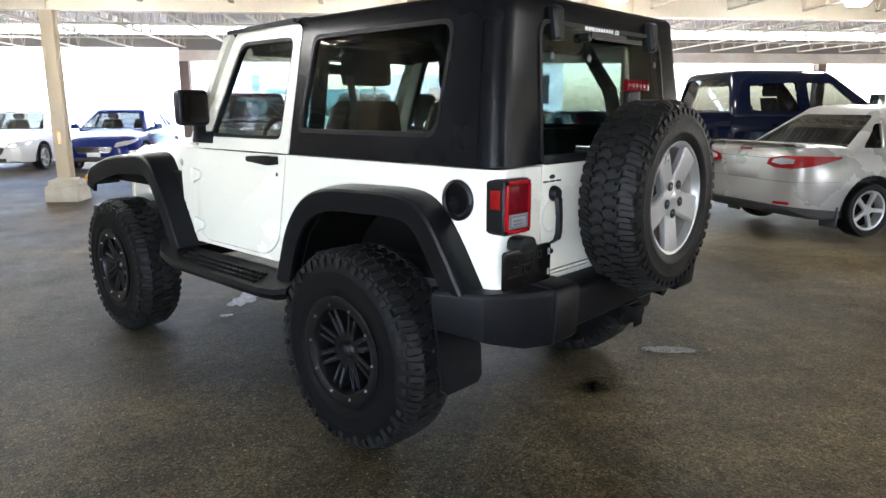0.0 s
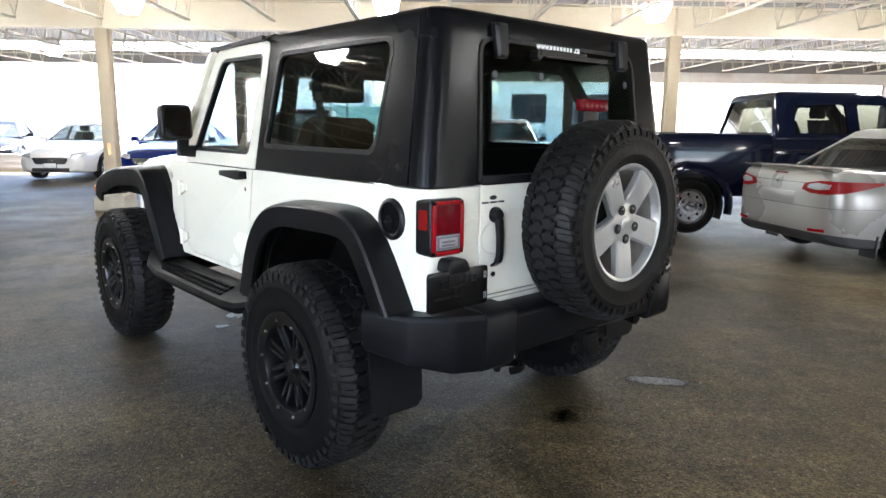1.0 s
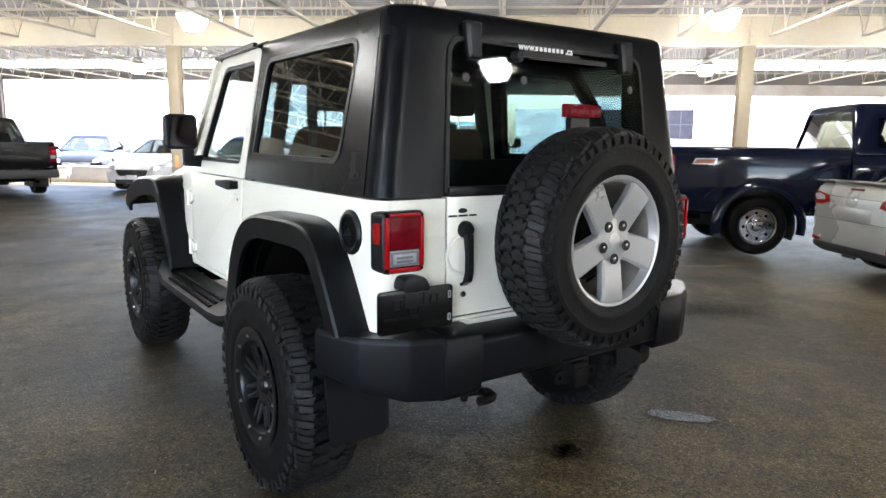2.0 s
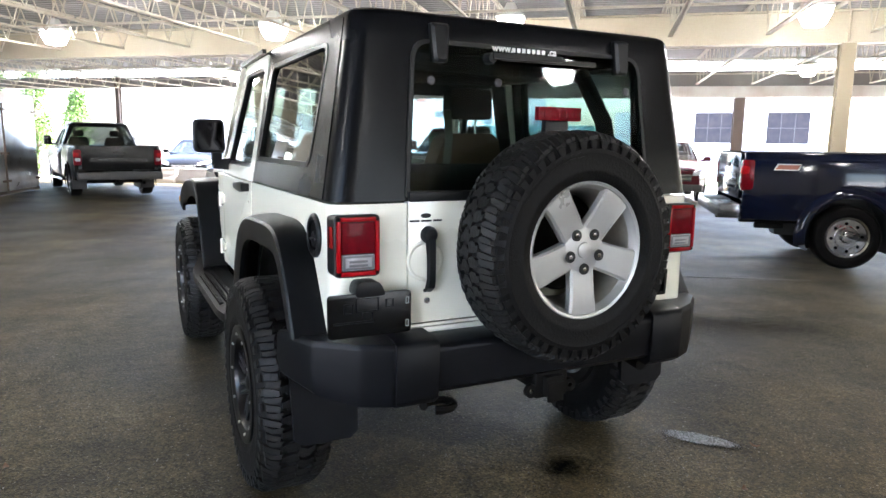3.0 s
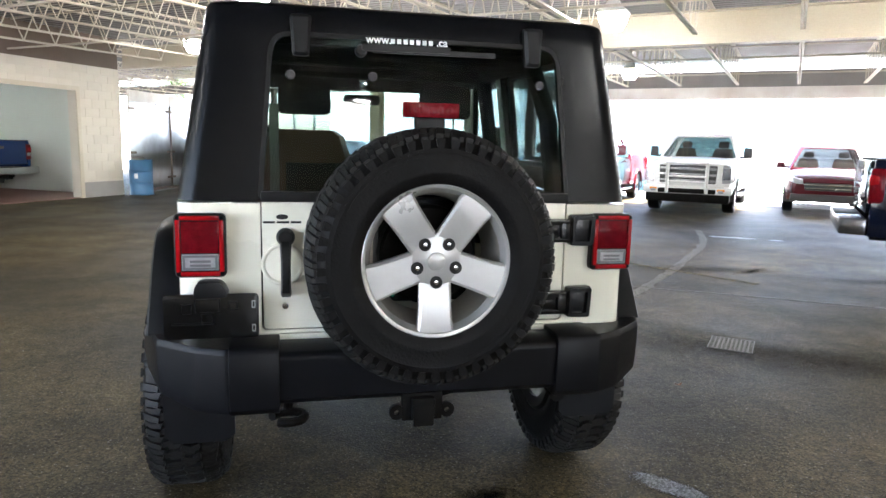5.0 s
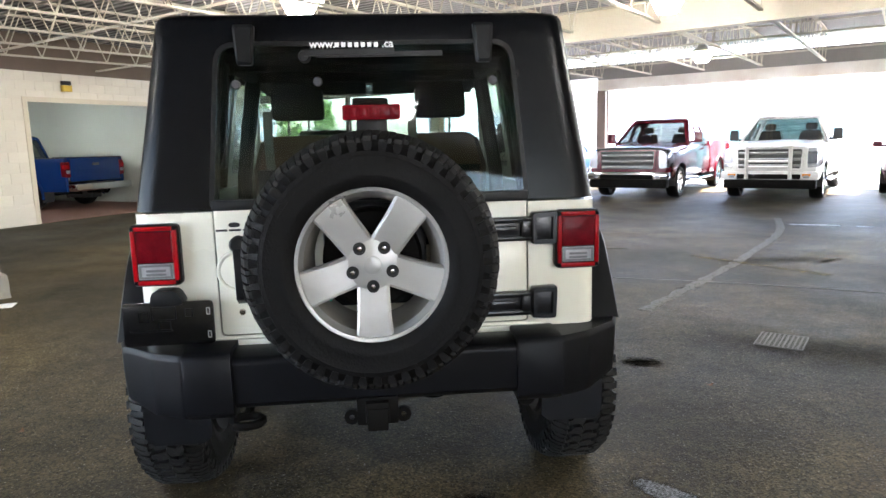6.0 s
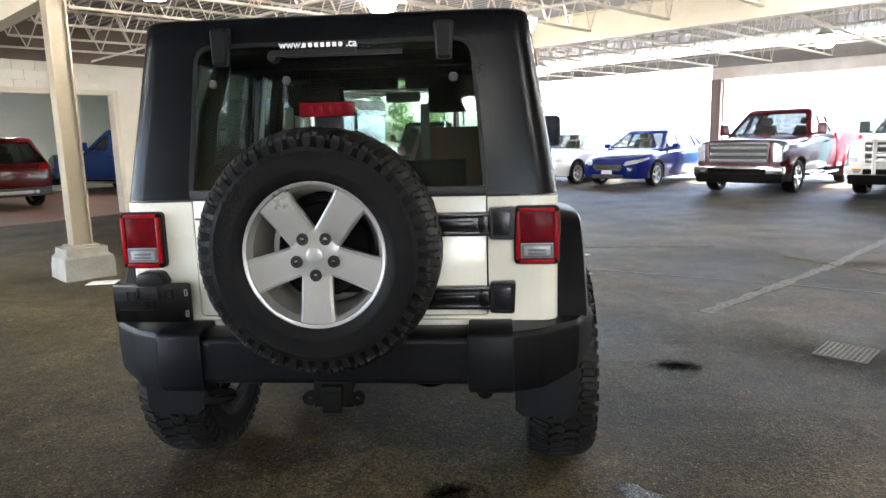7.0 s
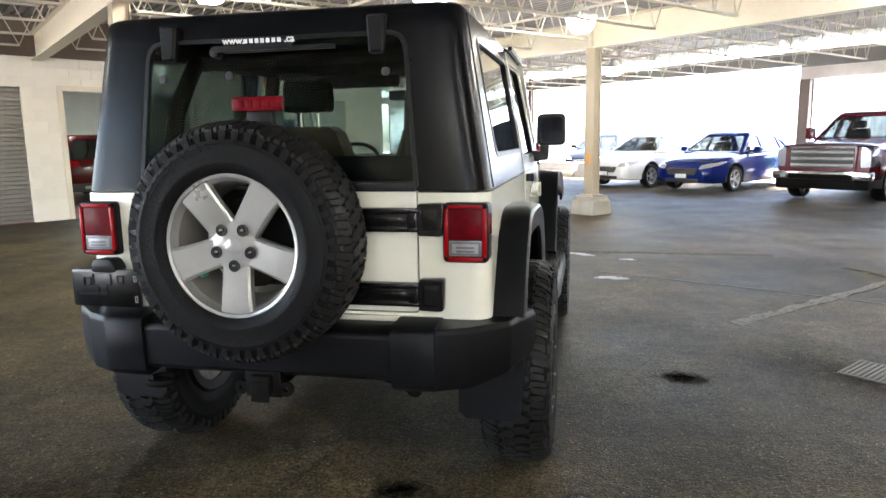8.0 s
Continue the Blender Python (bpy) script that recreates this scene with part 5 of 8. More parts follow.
        for k in range(2):
            bm = B()
            z = 1.046 + k * 0.013
            box(bm, xa + 0.048, xb - 0.048, -0.6885, -0.685, z, z + 0.008, 0.001)
            part("lens_rib", bm, DARKPLASTIC_LENS, tl, "dark lens rib")
        bm = B()
        xs = sorted((s * 0.797, s * 0.803))
        box(bm, xs[0], xs[1], -0.664, -0.618, 1.105, 1.175, 0.002)
        part("side_reflector", bm, REDSIDE, tl, "small red side reflector")

    # number-plate bracket, empty
    bm = B()
    pm = rounded([(-0.835, 0.818), (-0.835, 0.962), (-0.540, 0.962), (-0.540, 0.818)], 0.015, 3)
    prism(bm, pm, "y", -0.712, -0.698, 0.004)
    br = part("plate_bracket", bm, surface("glossy_black_bracket", (0.0022, 0.0023, 0.0026), 0.24, grain=200, spec=0.30), car, "empty black number-plate bracket")
    bm = B()
    prism(bm, rounded([(-0.745, 0.95), (-0.735, 1.0), (-0.655, 1.0), (-0.63, 0.95)], 0.02, 3), "y", -0.715, -0.64, 0.01)
    part("plate_lamp", bm, BLACKPLASTIC, br)
    bm = B()
    for x, z, w, h in ((-0.765, 0.915, 0.016, 0.016), (-0.70, 0.925, 0.040, 0.022), (-0.70, 0.885, 0.020, 0.014), (-0.62, 0.925, 0.014, 0.014), (-0.765, 0.868, 0.05, 0.004), (-0.695, 0.868, 0.02, 0.004)):
        ring_panel(bm, [(x - w, z - h), (x + w, z - h), (x + w, z + h), (x - w, z + h)], [(x - w + 0.003, z - h + 0.002), (x + w - 0.003, z - h + 0.002), (x + w - 0.003, z + h - 0.002), (x - w + 0.003, z + h - 0.002)], lambda a, b, d: (a, -0.715 + d, b), 0.004)
    part("bracket_ribs", bm, BUMPERBLACK, br, smooth=0)
    for z in (0.928, 0.85):
        bm = B()
        ring_panel(bm, rounded([(-0.562, z - 0.012), (-0.562, z + 0.012), (-0.550, z + 0.012), (-0.550, z - 0.012)], 0.002, 2), rounded([(-0.559, z - 0.009), (-0.559, z + 0.009), (-0.553, z + 0.009), (-0.553, z - 0.009)], 0.001, 2), lambda a, b, d: (a, -0.7145 + d, b), 0.004)
        part("bracket_slot", bm, SILVER, br, smooth=0)
    bm = B()
    box(bm, -0.72, -0.60, -0.70, -0.65, 0.83, 0.93, 0.01)
    part("bracket_stay", bm, BLACKPLASTIC, br)

    # rear bumper: centre bar, two stepped end caps, wrapped round the corners
    bm = B()
    prism(bm, [(-0.62, 0.78), (-0.62, 0.612), (-0.762, 0.607), (-0.789, 0.630), (-0.798, 0.768), (-0.787, 0.785), (-0.74, 0.797), (-0.68, 0.797)], "x", -0.58, 0.58, 0.008)
    bp = part("rear_bumper", bm, BUMPERBLACK, car, "black moulded rear bumper", 30)
    for s in (-1, 1):
        run = rounded([(0.56, -0.60), (0.56, -0.797), (0.640, -0.797), (0.740, -0.752), (0.872, -0.645), (0.945, -0.46), (0.80, -0.46)], [0.001, 0.002, 0.010, 0.012, 0.010, 0.002, 0.001], 3)
        plan = [(s * a, b) for a, b in run]
        bm = B()
        cx, cy = s * 0.70, -0.57
        def lev(z, g):
            up = max(0.0, (0.72 - z) / 0.113) * 0.36
            return [(cx + (a - cx) * g, cy + (b - cy) * g, z + up * max(0.0, abs(a) - 0.80)) for a, b in plan]
        loft(bm, [lev(0.592, 0.955), lev(0.600, 0.972), lev(0.66, 0.988), lev(0.72, 1.0), lev(0.782, 1.0), lev(0.786, 0.998), lev(0.802, 0.968), lev(0.804, 0.960)])
        be = part("bumper_end", bm, BUMPERBLACK, bp, "black stepped bumper end", 20)
        bm = B()
        prism(bm, [(-0.62, 0.808), (-0.62, 0.592), (-0.778, 0.582), (-0.800, 0.604), (-0.807, 0.69), (-0.807, 0.785), (-0.797, 0.803), (-0.772, 0.811), (-0.68, 0.813)], "x", min(s * 0.475, s * 0.632), max(s * 0.475, s * 0.632), 0.006, 2)
        part("bumper_band", bm, BUMPERBLACK, be, "raised band on the bumper end", 40)
        # mud flaps
        bm = B()
        xa, xb = s * 0.645, s * 0.895
        loft(bm, [[(xa + s * i, y, z), (xb + s * o, y, z), (xb + s * o, y + 0.014, z), (xa + s * i, y + 0.014, z)] for y, z, i, o in ((-0.43, 0.80, 0.19, 0.015), (-0.44, 0.70, 0.12, 0.012), (-0.445, 0.62, 0.02, 0.005), (-0.455, 0.50, 0.0, 0.0), (-0.46, 0.385, 0.0, -0.005), (-0.462, 0.36, 0.03, -0.035))])
        bevel(bm, bm.verts, 0.004, 1)
        part("mud_flap", bm, BUMPERBLACK, car, "black mud flap")
    # hitch, hook, exhaust
    bm = B()
    box(bm, -0.045, 0.035, -0.825, -0.55, 0.545, 0.62, 0.008)
    box(bm, -0.075, 0.065, -0.80, -0.77, 0.535, 0.63, 0.006)
    for x in (-0.092, 0.082):
        lathe(bm, [(0.009, -0.008), (0.026, -0.008), (0.026, 0.008), (0.009, 0.008)], (x, -0.79, 0.566), "y", 16, True)
    box(bm, -0.04, 0.03, -0.83, -0.82, 0.525, 0.60, 0.006)
    part("tow_hitch", bm, CHASSIS, car, "black tow hitch receiver")
    bm = B()
    tube(bm, [(-0.45, -0.62, 0.60), (-0.45, -0.71, 0.555)], 0.016, 8)
    tube(bm, [(-0.45 + 0.055 * math.sin(t) - 0.0, -0.75 - 0.045 * math.cos(t) + 0.0, 0.555) for t in [k * math.pi * 1.6 / 12 - 0.6 for k in range(13)]], 0.015, 8)
    part("tow_hook", bm, CHASSIS, car, "dark steel tow hook")
    bm = B()
    tube(bm, [(0.50, 0.1, 0.62), (0.55, -0.45, 0.60), (0.53, -0.60, 0.572), (0.53, -0.70, 0.556)], 0.030, 12)
    part("exhaust_pipe", bm, CHASSIS, car, "dark exhaust tail pipe")
    bm = B()
    lathe(bm, [(0.0001, -0.34), (0.10, -0.33), (0.11, 0.0), (0.10, 0.33), (0.0001, 0.34)], (0.1, -0.42, 0.63), "x", 18)
    part("silencer", bm, CHASSIS, car)
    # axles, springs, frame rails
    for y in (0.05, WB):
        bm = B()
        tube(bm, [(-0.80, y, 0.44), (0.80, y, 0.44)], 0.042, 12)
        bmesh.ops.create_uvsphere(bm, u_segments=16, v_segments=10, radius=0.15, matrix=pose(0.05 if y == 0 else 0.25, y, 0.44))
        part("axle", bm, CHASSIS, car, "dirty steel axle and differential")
        for s in (-1, 1):
            bm = B()
            tube(bm, [(s * 0.52 + 0.055 * math.cos(t), y + 0.055 * math.sin(t), 0.48 + t * 0.0085) for t in [k * 0.5 for k in range(72)]], 0.009, 6)
            part("spring", bm, CHASSIS, car)
            bm = B()
            tube(bm, [(s * 0.58, y - 0.12, 0.40), (s * 0.54, y - 0.16, 0.85)], 0.03, 10)
            part("shock_absorber", bm, SILVERDARK, car, "grey shock absorber")
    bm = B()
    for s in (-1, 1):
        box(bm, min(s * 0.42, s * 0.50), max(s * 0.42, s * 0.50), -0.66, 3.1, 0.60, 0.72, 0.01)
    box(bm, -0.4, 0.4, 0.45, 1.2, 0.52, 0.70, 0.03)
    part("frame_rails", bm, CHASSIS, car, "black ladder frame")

    # side steps
    for s in (-1, 1):
        bm = B()
        prof = [(0.77, 0.62), (0.80, 0.66), (0.88, 0.655), (0.985, 0.615), (0.995, 0.59), (0.97, 0.56), (0.85, 0.55), (0.78, 0.57)]
        rings = []
        for y, g, dz in ((0.50, 0.75, 0.02), (0.56, 0.95, 0.008), (0.70, 1, 0), (1.60, 1, 0), (1.74, 0.95, 0.03), (1.80, 0.75, 0.08)):
            rings.append([(s * (0.80 + (x - 0.80) * g), y, z + dz) for x, z in prof])
        loft(bm, rings)
        st = part("side_step", bm, RUBBER, car, "black moulded side step", 30)
        bm = B()
        for i in range(24):
            for j in range(3):
                y, x = 0.74 + i * 0.034, 0.885 + j * 0.03
                box(bm, min(s * x, s * (x + 0.02)), max(s * x, s * (x + 0.02)), y, y + 0.022, 0.628 - j * 0.011, 0.660 - j * 0.0115, 0.0)
        part("step_tread", bm, RUBBER, st, "ribbed step tread", 0)

    # fuel filler
    bm = B()
    lathe(bm, [(0.072, -0.012), (0.078, -0.006), (0.078, 0.004), (0.055, 0.004), (0.056, -0.010), (0.064, -0.014)], (-0.80, -0.462, 1.125), "x", 28, True)
    fu = part("fuel_filler", bm, BLACKPLASTIC, car, "round black fuel filler surround")
    # the body is uncut here; a flat black disc stands for the recess shade
    bm = B()
    lathe(bm, [(0.0001, -0.0015), (0.058, -0.0015), (0.06, 0.004)], (-0.80, -0.462, 1.125), "x", 28)
    part("fuel_well_disc", bm, FLATBLACK, fu, "flat black disc standing in for the shaded filler recess")
    bm = B()
    lathe(bm, [(0.0001, -0.004), (0.026, -0.005), (0.029, 0.0)], (-0.80, -0.448, 1.110), "x", 20)
    box(bm, -0.812, -0.802, -0.472, -0.424, 1.106, 1.114, 0.003)
    part("fuel_cap", bm, BUMPERBLACK, fu, "black fuel cap")
    # badges on the left flank
    for s in (-1,):
        bm = B()
        box(bm, -0.8035, -0.798, 1.722, 1.830, 0.898, 0.924, 0.002)
        bd = part("trim_badge", bm, DARKIN, car, "small black trim badge")
        lettering("SPORT", 0.026, pose(-0.8045, 1.777, 0.902, 90, 0, -90), WHITELETTER, bd)
        bm = B()
        box(bm, -0.802, -0.798, 1.690, 1.830, 0.852, 0.866, 0.001)
        part("model_badge", bm, DARKIN, car, "dark bar of a model badge")
        bm = B()
        lathe(bm, [(0.0001, -0.003), (0.020, -0.002), (0.021, 0.002)], (-0.80, 1.735, 1.155), "x", 16)
        part("round_badge", bm, SILVERDARK, car)

    # high brake lamp on its post behind the spare
    bm = B()
    box(bm, -0.078, 0.108, -0.762, -0.735, 1.528, 1.576, 0.006)
    hb = part("brake_lamp", bm, REDLENS, car, "red high-level brake lamp on a black post")
    bm = B()
    for k in range(5):
        x = -0.055 + k * 0.032
        box(bm, x, x + 0.022, -0.764, -0.76, 1.538, 1.566, 0.002)
    part("lamp_ribs", bm, REDLENS, hb)
    bm = B()
    box(bm, -0.035, 0.065, -0.745, -0.715, 1.30, 1.53, 0.008)
    part("lamp_post", bm, BLACKPLASTIC, hb)
    # spare and its carrier
    sp = spare_wheel()
    sp.parent = car
    sp.matrix_basis = pose(0.0, -0.845, 1.098, 0, 0, 90)
    bm = B()
    box(bm, -0.16, 0.18, -0.76, -0.64, 0.93, 1.27, 0.02)
    part("spare_carrier", bm, BLACKPLASTIC, car, "black spare-wheel carrier")
    # road wheels
    for x, y, rz in ((-0.850, 0.05, 0), (-0.850, WB, 0), (0.850, 0.05, 180), (0.850, WB, 180)):
        if x < 0 and y < 1:
            first = trail_wheel(pose(x, y, 0.443, 20, 0, rz))
            first.parent = car
        else:
            w = copy_thing(first, pose(x, y, 0.443, 20 + 37 * (y > 1), 0, rz))
    interior(car)
    car.scale.x = 0.978
    return car


def interior(car):
    for x in (-0.36, 0.36):
        bm = B()
        box(bm, x - 0.25, x + 0.25, 0.62, 1.15, 0.86, 1.02, 0.05, 3)
        st = part("seat", bm, SEATCLOTH, car, "dark cloth front seat")
        bm = B()
        loft(bm, [[(x + a * w, y + b, z) for a, b in ((-1, 0.02), (-0.85, -0.05), (0.85, -0.05), (1, 0.02), (0.9, 0.07), (-0.9, 0.07))] for w, y, z in ((0.23, 0.64, 0.98), (0.25, 0.60, 1.15), (0.245, 0.56, 1.34), (0.20, 0.54, 1.47), (0.15, 0.535, 1.50))])
        part("backrest", bm, TAN, st, "tan leather seat back")
        bm = B()
        loft(bm, [[(x - 0.17, y, z), (x - 0.125, y, z), (x - 0.125, y + 0.004, z), (x - 0.17, y + 0.004, z)] for y, z in ((0.535, 1.16), (0.50, 1.34), (0.475, 1.48), (0.50, 1.62))])
        part("seat_belt", bm, CONCRETE, st, "beige seat belt")
        bm = B()
        loft(bm, [[(x + px * 1.0, 0.50 + dy, z) for px, z in rounded([(-0.13, 1.575), (-0.125, 1.735), (0.125, 1.735), (0.13, 1.575)], 0.03, 3)] for dy in (0.0, 0.09)])
        part("head_restraint", bm, SEATCLOTH, st)
        bm = B()
        for dx in (-0.05, 0.05):
            tube(bm, [(x + dx, 0.545, 1.47), (x + dx, 0.545, 1.60)], 0.007, 6)
        part("restraint_post", bm, CHROME, st)
    bm = B()
    box(bm, -0.45, 0.45, -0.12, 0.30, 0.92, 1.02, 0.04, 3)
    loft(bm, [[(a, y + b, z) for a, b in ((-0.45, 0), (0.45, 0), (0.45, 0.1), (-0.45, 0.1))] for y, z in ((-0.14, 1.0), (-0.22, 1.36))])
    part("rear_bench", bm, SEATCLOTH, car, "dark cloth rear bench")
    bm = B()
    loft(bm, [[(-0.72, y, z), (0.72, y, z), (0.72, y + 0.3, z), (-0.72, y + 0.3, z)] for y, z in ((1.42, 0.95), (1.34, 1.12), (1.40, 1.27))])
    bevel(bm, bm.verts, 0.03, 2)
    da = part("dashboard", bm, DARKIN, car, "dark dashboard")
    bm = B()
    c = Vector((-0.36, 1.22, 1.24))
    ax = pose(0, 0, 0, 62, 0, 0).to_3x3()
    tube(bm, [c + ax @ Vector((0.185 * math.cos(t), 0.185 * math.sin(t), 0)) for t in [2 * math.pi * k / 28 for k in range(29)]], 0.014, 8, False)
    for a in (0.2, math.pi - 0.2, -math.pi / 2):
        bar(bm, c + ax @ Vector((0.04 * math.cos(a), 0.04 * math.sin(a), -0.02)), c + ax @ Vector((0.18 * math.cos(a), 0.18 * math.sin(a), 0)), 0.03, 0.014)
    lathe(bm, [(0.0001, -0.03), (0.07, -0.02), (0.07, 0.02), (0.0001, 0.02)], c, "y", 16)
    part("steering_wheel", bm, DARKIN, car, "black steering wheel")
    bm = B()
    for s in (-1, 1):
        tube(bm, [(s * 0.62, -0.50, 0.80), (s * 0.60, -0.30, 1.55), (s * 0.58, -0.16, 1.76), (s * 0.58, 0.10, 1.80), (s * 0.58, 0.60, 1.80), (s * 0.60, 1.16, 1.79)], 0.038, 10)
        tube(bm, [(s * 0.58, 0.60, 1.80), (s * 0.66, 0.60, 1.3), (s * 0.68, 0.62, 0.80)], 0.038, 10)
    tube(bm, [(-0.58, 0.60, 1.80), (0.58, 0.60, 1.80)], 0.038, 10)
    tube(bm, [(-0.58, -0.12, 1.78), (0.58, -0.12, 1.78)], 0.038, 10)
    part("roll_bar", bm, DARKIN, car, "padded black roll bar")
    for s in (-1, 1):
        bm = B()
        box(bm, min(s * 0.02, s * 0.62), max(s * 0.02, s * 0.62), 1.165, 1.185, 1.742, 1.815, 0.008)
        part("sun_visor", bm, DARKIN, car, "dark sun visor folded up")
    bm = B()
    prism(bm, rounded([(-0.11, 1.665), (-0.11, 1.725), (0.11, 1.725), (0.11, 1.665)], 0.022, 3), "y", 1.22, 1.25, 0.006)
    part("inside_mirror", bm, DARKIN, car, "black inside mirror")


off_roader()


# ---- parked vehicles ----
def paint(name, c, rough=0.20, metal=0.0):
    return surface(name, c, rough, metal, dark=tuple(x * 0.85 for x in c), scale=1.5, amount=0.5, grain_amount=0.03, coat=0.12, spec=0.30)


NAVY = paint("navy_car_paint", (0.0016, 0.0036, 0.0135), 0.10)
COBALT = paint("cobalt_car_paint", (0.003, 0.012, 0.105), 0.16)
MAROON = paint("ruby_car_paint", (0.075, 0.005, 0.010), 0.16)
PEARL = paint("white_sedan_paint", (0.72, 0.72, 0.71))
SILVERCAR = paint("silver_car_paint", (0.30, 0.292, 0.272), 0.28, 0.28)
GRAPHITE = surface("black_car_paint", (0.004, 0.0043, 0.005), 0.22, dark=(0.003, 0.0032, 0.0036), scale=1.5, amount=0.5, grain_amount=0.03, spec=0.22)
BRIGHTBLUE = paint("bright_blue_car_paint", (0.006, 0.028, 0.125))
HEADLAMP = surface("headlamp_glass", (0.55, 0.56, 0.58), 0.08, 0.4, dark=(0.3, 0.3, 0.32), scale=18.0, coat=1.0)
DECALRED = surface("dull_red_decal", (0.22, 0.06, 0.03), 0.5)
SATIN = surface("satin_chrome", (0.66, 0.66, 0.67), 0.24, 0.65, grain_amount=0.03)
GRILLEDARK = surface("dark_chrome", (0.16, 0.16, 0.17), 0.2, 0.9)
DARKPLASTIC = surface("dark_grey_plastic", (0.03, 0.03, 0.031), 0.55)


def half_section(w, z0, z1, crown=0.03, tuck=0.06):
    h = z1 - z0
    right_half = [(w * 0.80, z0), (w * 0.95, z0 + 0.03), (w - tuck * 0.3, z0 + 0.22 * h), (w, z0 + 0.5 * h), (w - tuck * 0.12, z0 + 0.68 * h), (w - tuck * 0.5, z0 + 0.88 * h), (w - tuck - 0.03, z1 - 0.02), (w - tuck - 0.10, z1 + crown * 0.15), (w * 0.5, z1 + crown * 0.8), (0, z1 + crown)]
    return right_half + [(-x, z) for x, z in right_half[-2::-1]]


def lower_body(car, stations, colour, axles, wheel_r, label):
    """The body below the belt, lofted nose to tail, with the wheel arches cut out and lined."""
    bm = B()
    loft(bm, [[(x, y, z) for x, z in half_section(w, z0, z1, cr, tk)] for y, w, z0, z1, cr, tk in stations])
    cutters, wmax = [], max(s[1] for s in stations)
    ar = wheel_r + 0.065
    for y in axles:
        for s in (-1, 1):
            c = B()
            lathe(c, [(0.0001, s * (wmax - 0.30)), (ar, s * (wmax - 0.30)), (ar, s * (wmax + 0.2)), (0.0001, s * (wmax + 0.2))], (0, y, wheel_r * 1.02), "x", 32)
            cutters.append(c)
    body = part("body", cut(bm, cutters), colour, car, label, 32)
    for y in axles:
        for s in (-1, 1):
            bm = B()
            ring = [2 * math.pi * k / 32 for k in range(-1, 18)]
            loft(bm, [[(s * x, y + (ar - 0.004) * math.cos(t), wheel_r * 1.02 + (ar - 0.004) * math.sin(t)) for t in ring] for x in (wmax - 0.29, wmax - 0.03)], caps=False, closed=False)
            join(bm, [(s * (wmax - 0.29), y + (ar - 0.004) * math.cos(t), wheel_r * 1.02 + (ar - 0.004) * math.sin(t)) for t in ring], [tuple(range(len(ring)))])
            part("arch_liner", bm, DARKPLASTIC, body, "dark wheel-arch liner")
    return body


def fitted(car, stations, name, mat, label, near, y0, far, y1, grow=0.008, both=True):
    """A lamp or panel that lies flush in the body's skin: the skin, grown a little, kept only inside a cutter from near to far (x, z)."""
    h = max(abs(s[0]) for s in stations)
    for s in ((1, -1) if both else (1,)):
        skin, c = B(), B()
        loft(skin, [[(x, y * (1 + grow / h), z) for x, z in half_section(w + grow, z0 - grow, z1 + grow, cr, tk)] for y, w, z0, z1, cr, tk in stations])
        loft(c, [[(s * x, y0, z) for x, z in near], [(s * x, y1, z) for x, z in far]])
        part(name, cut(skin, [c], "INTERSECT"), mat, car, label, 32)


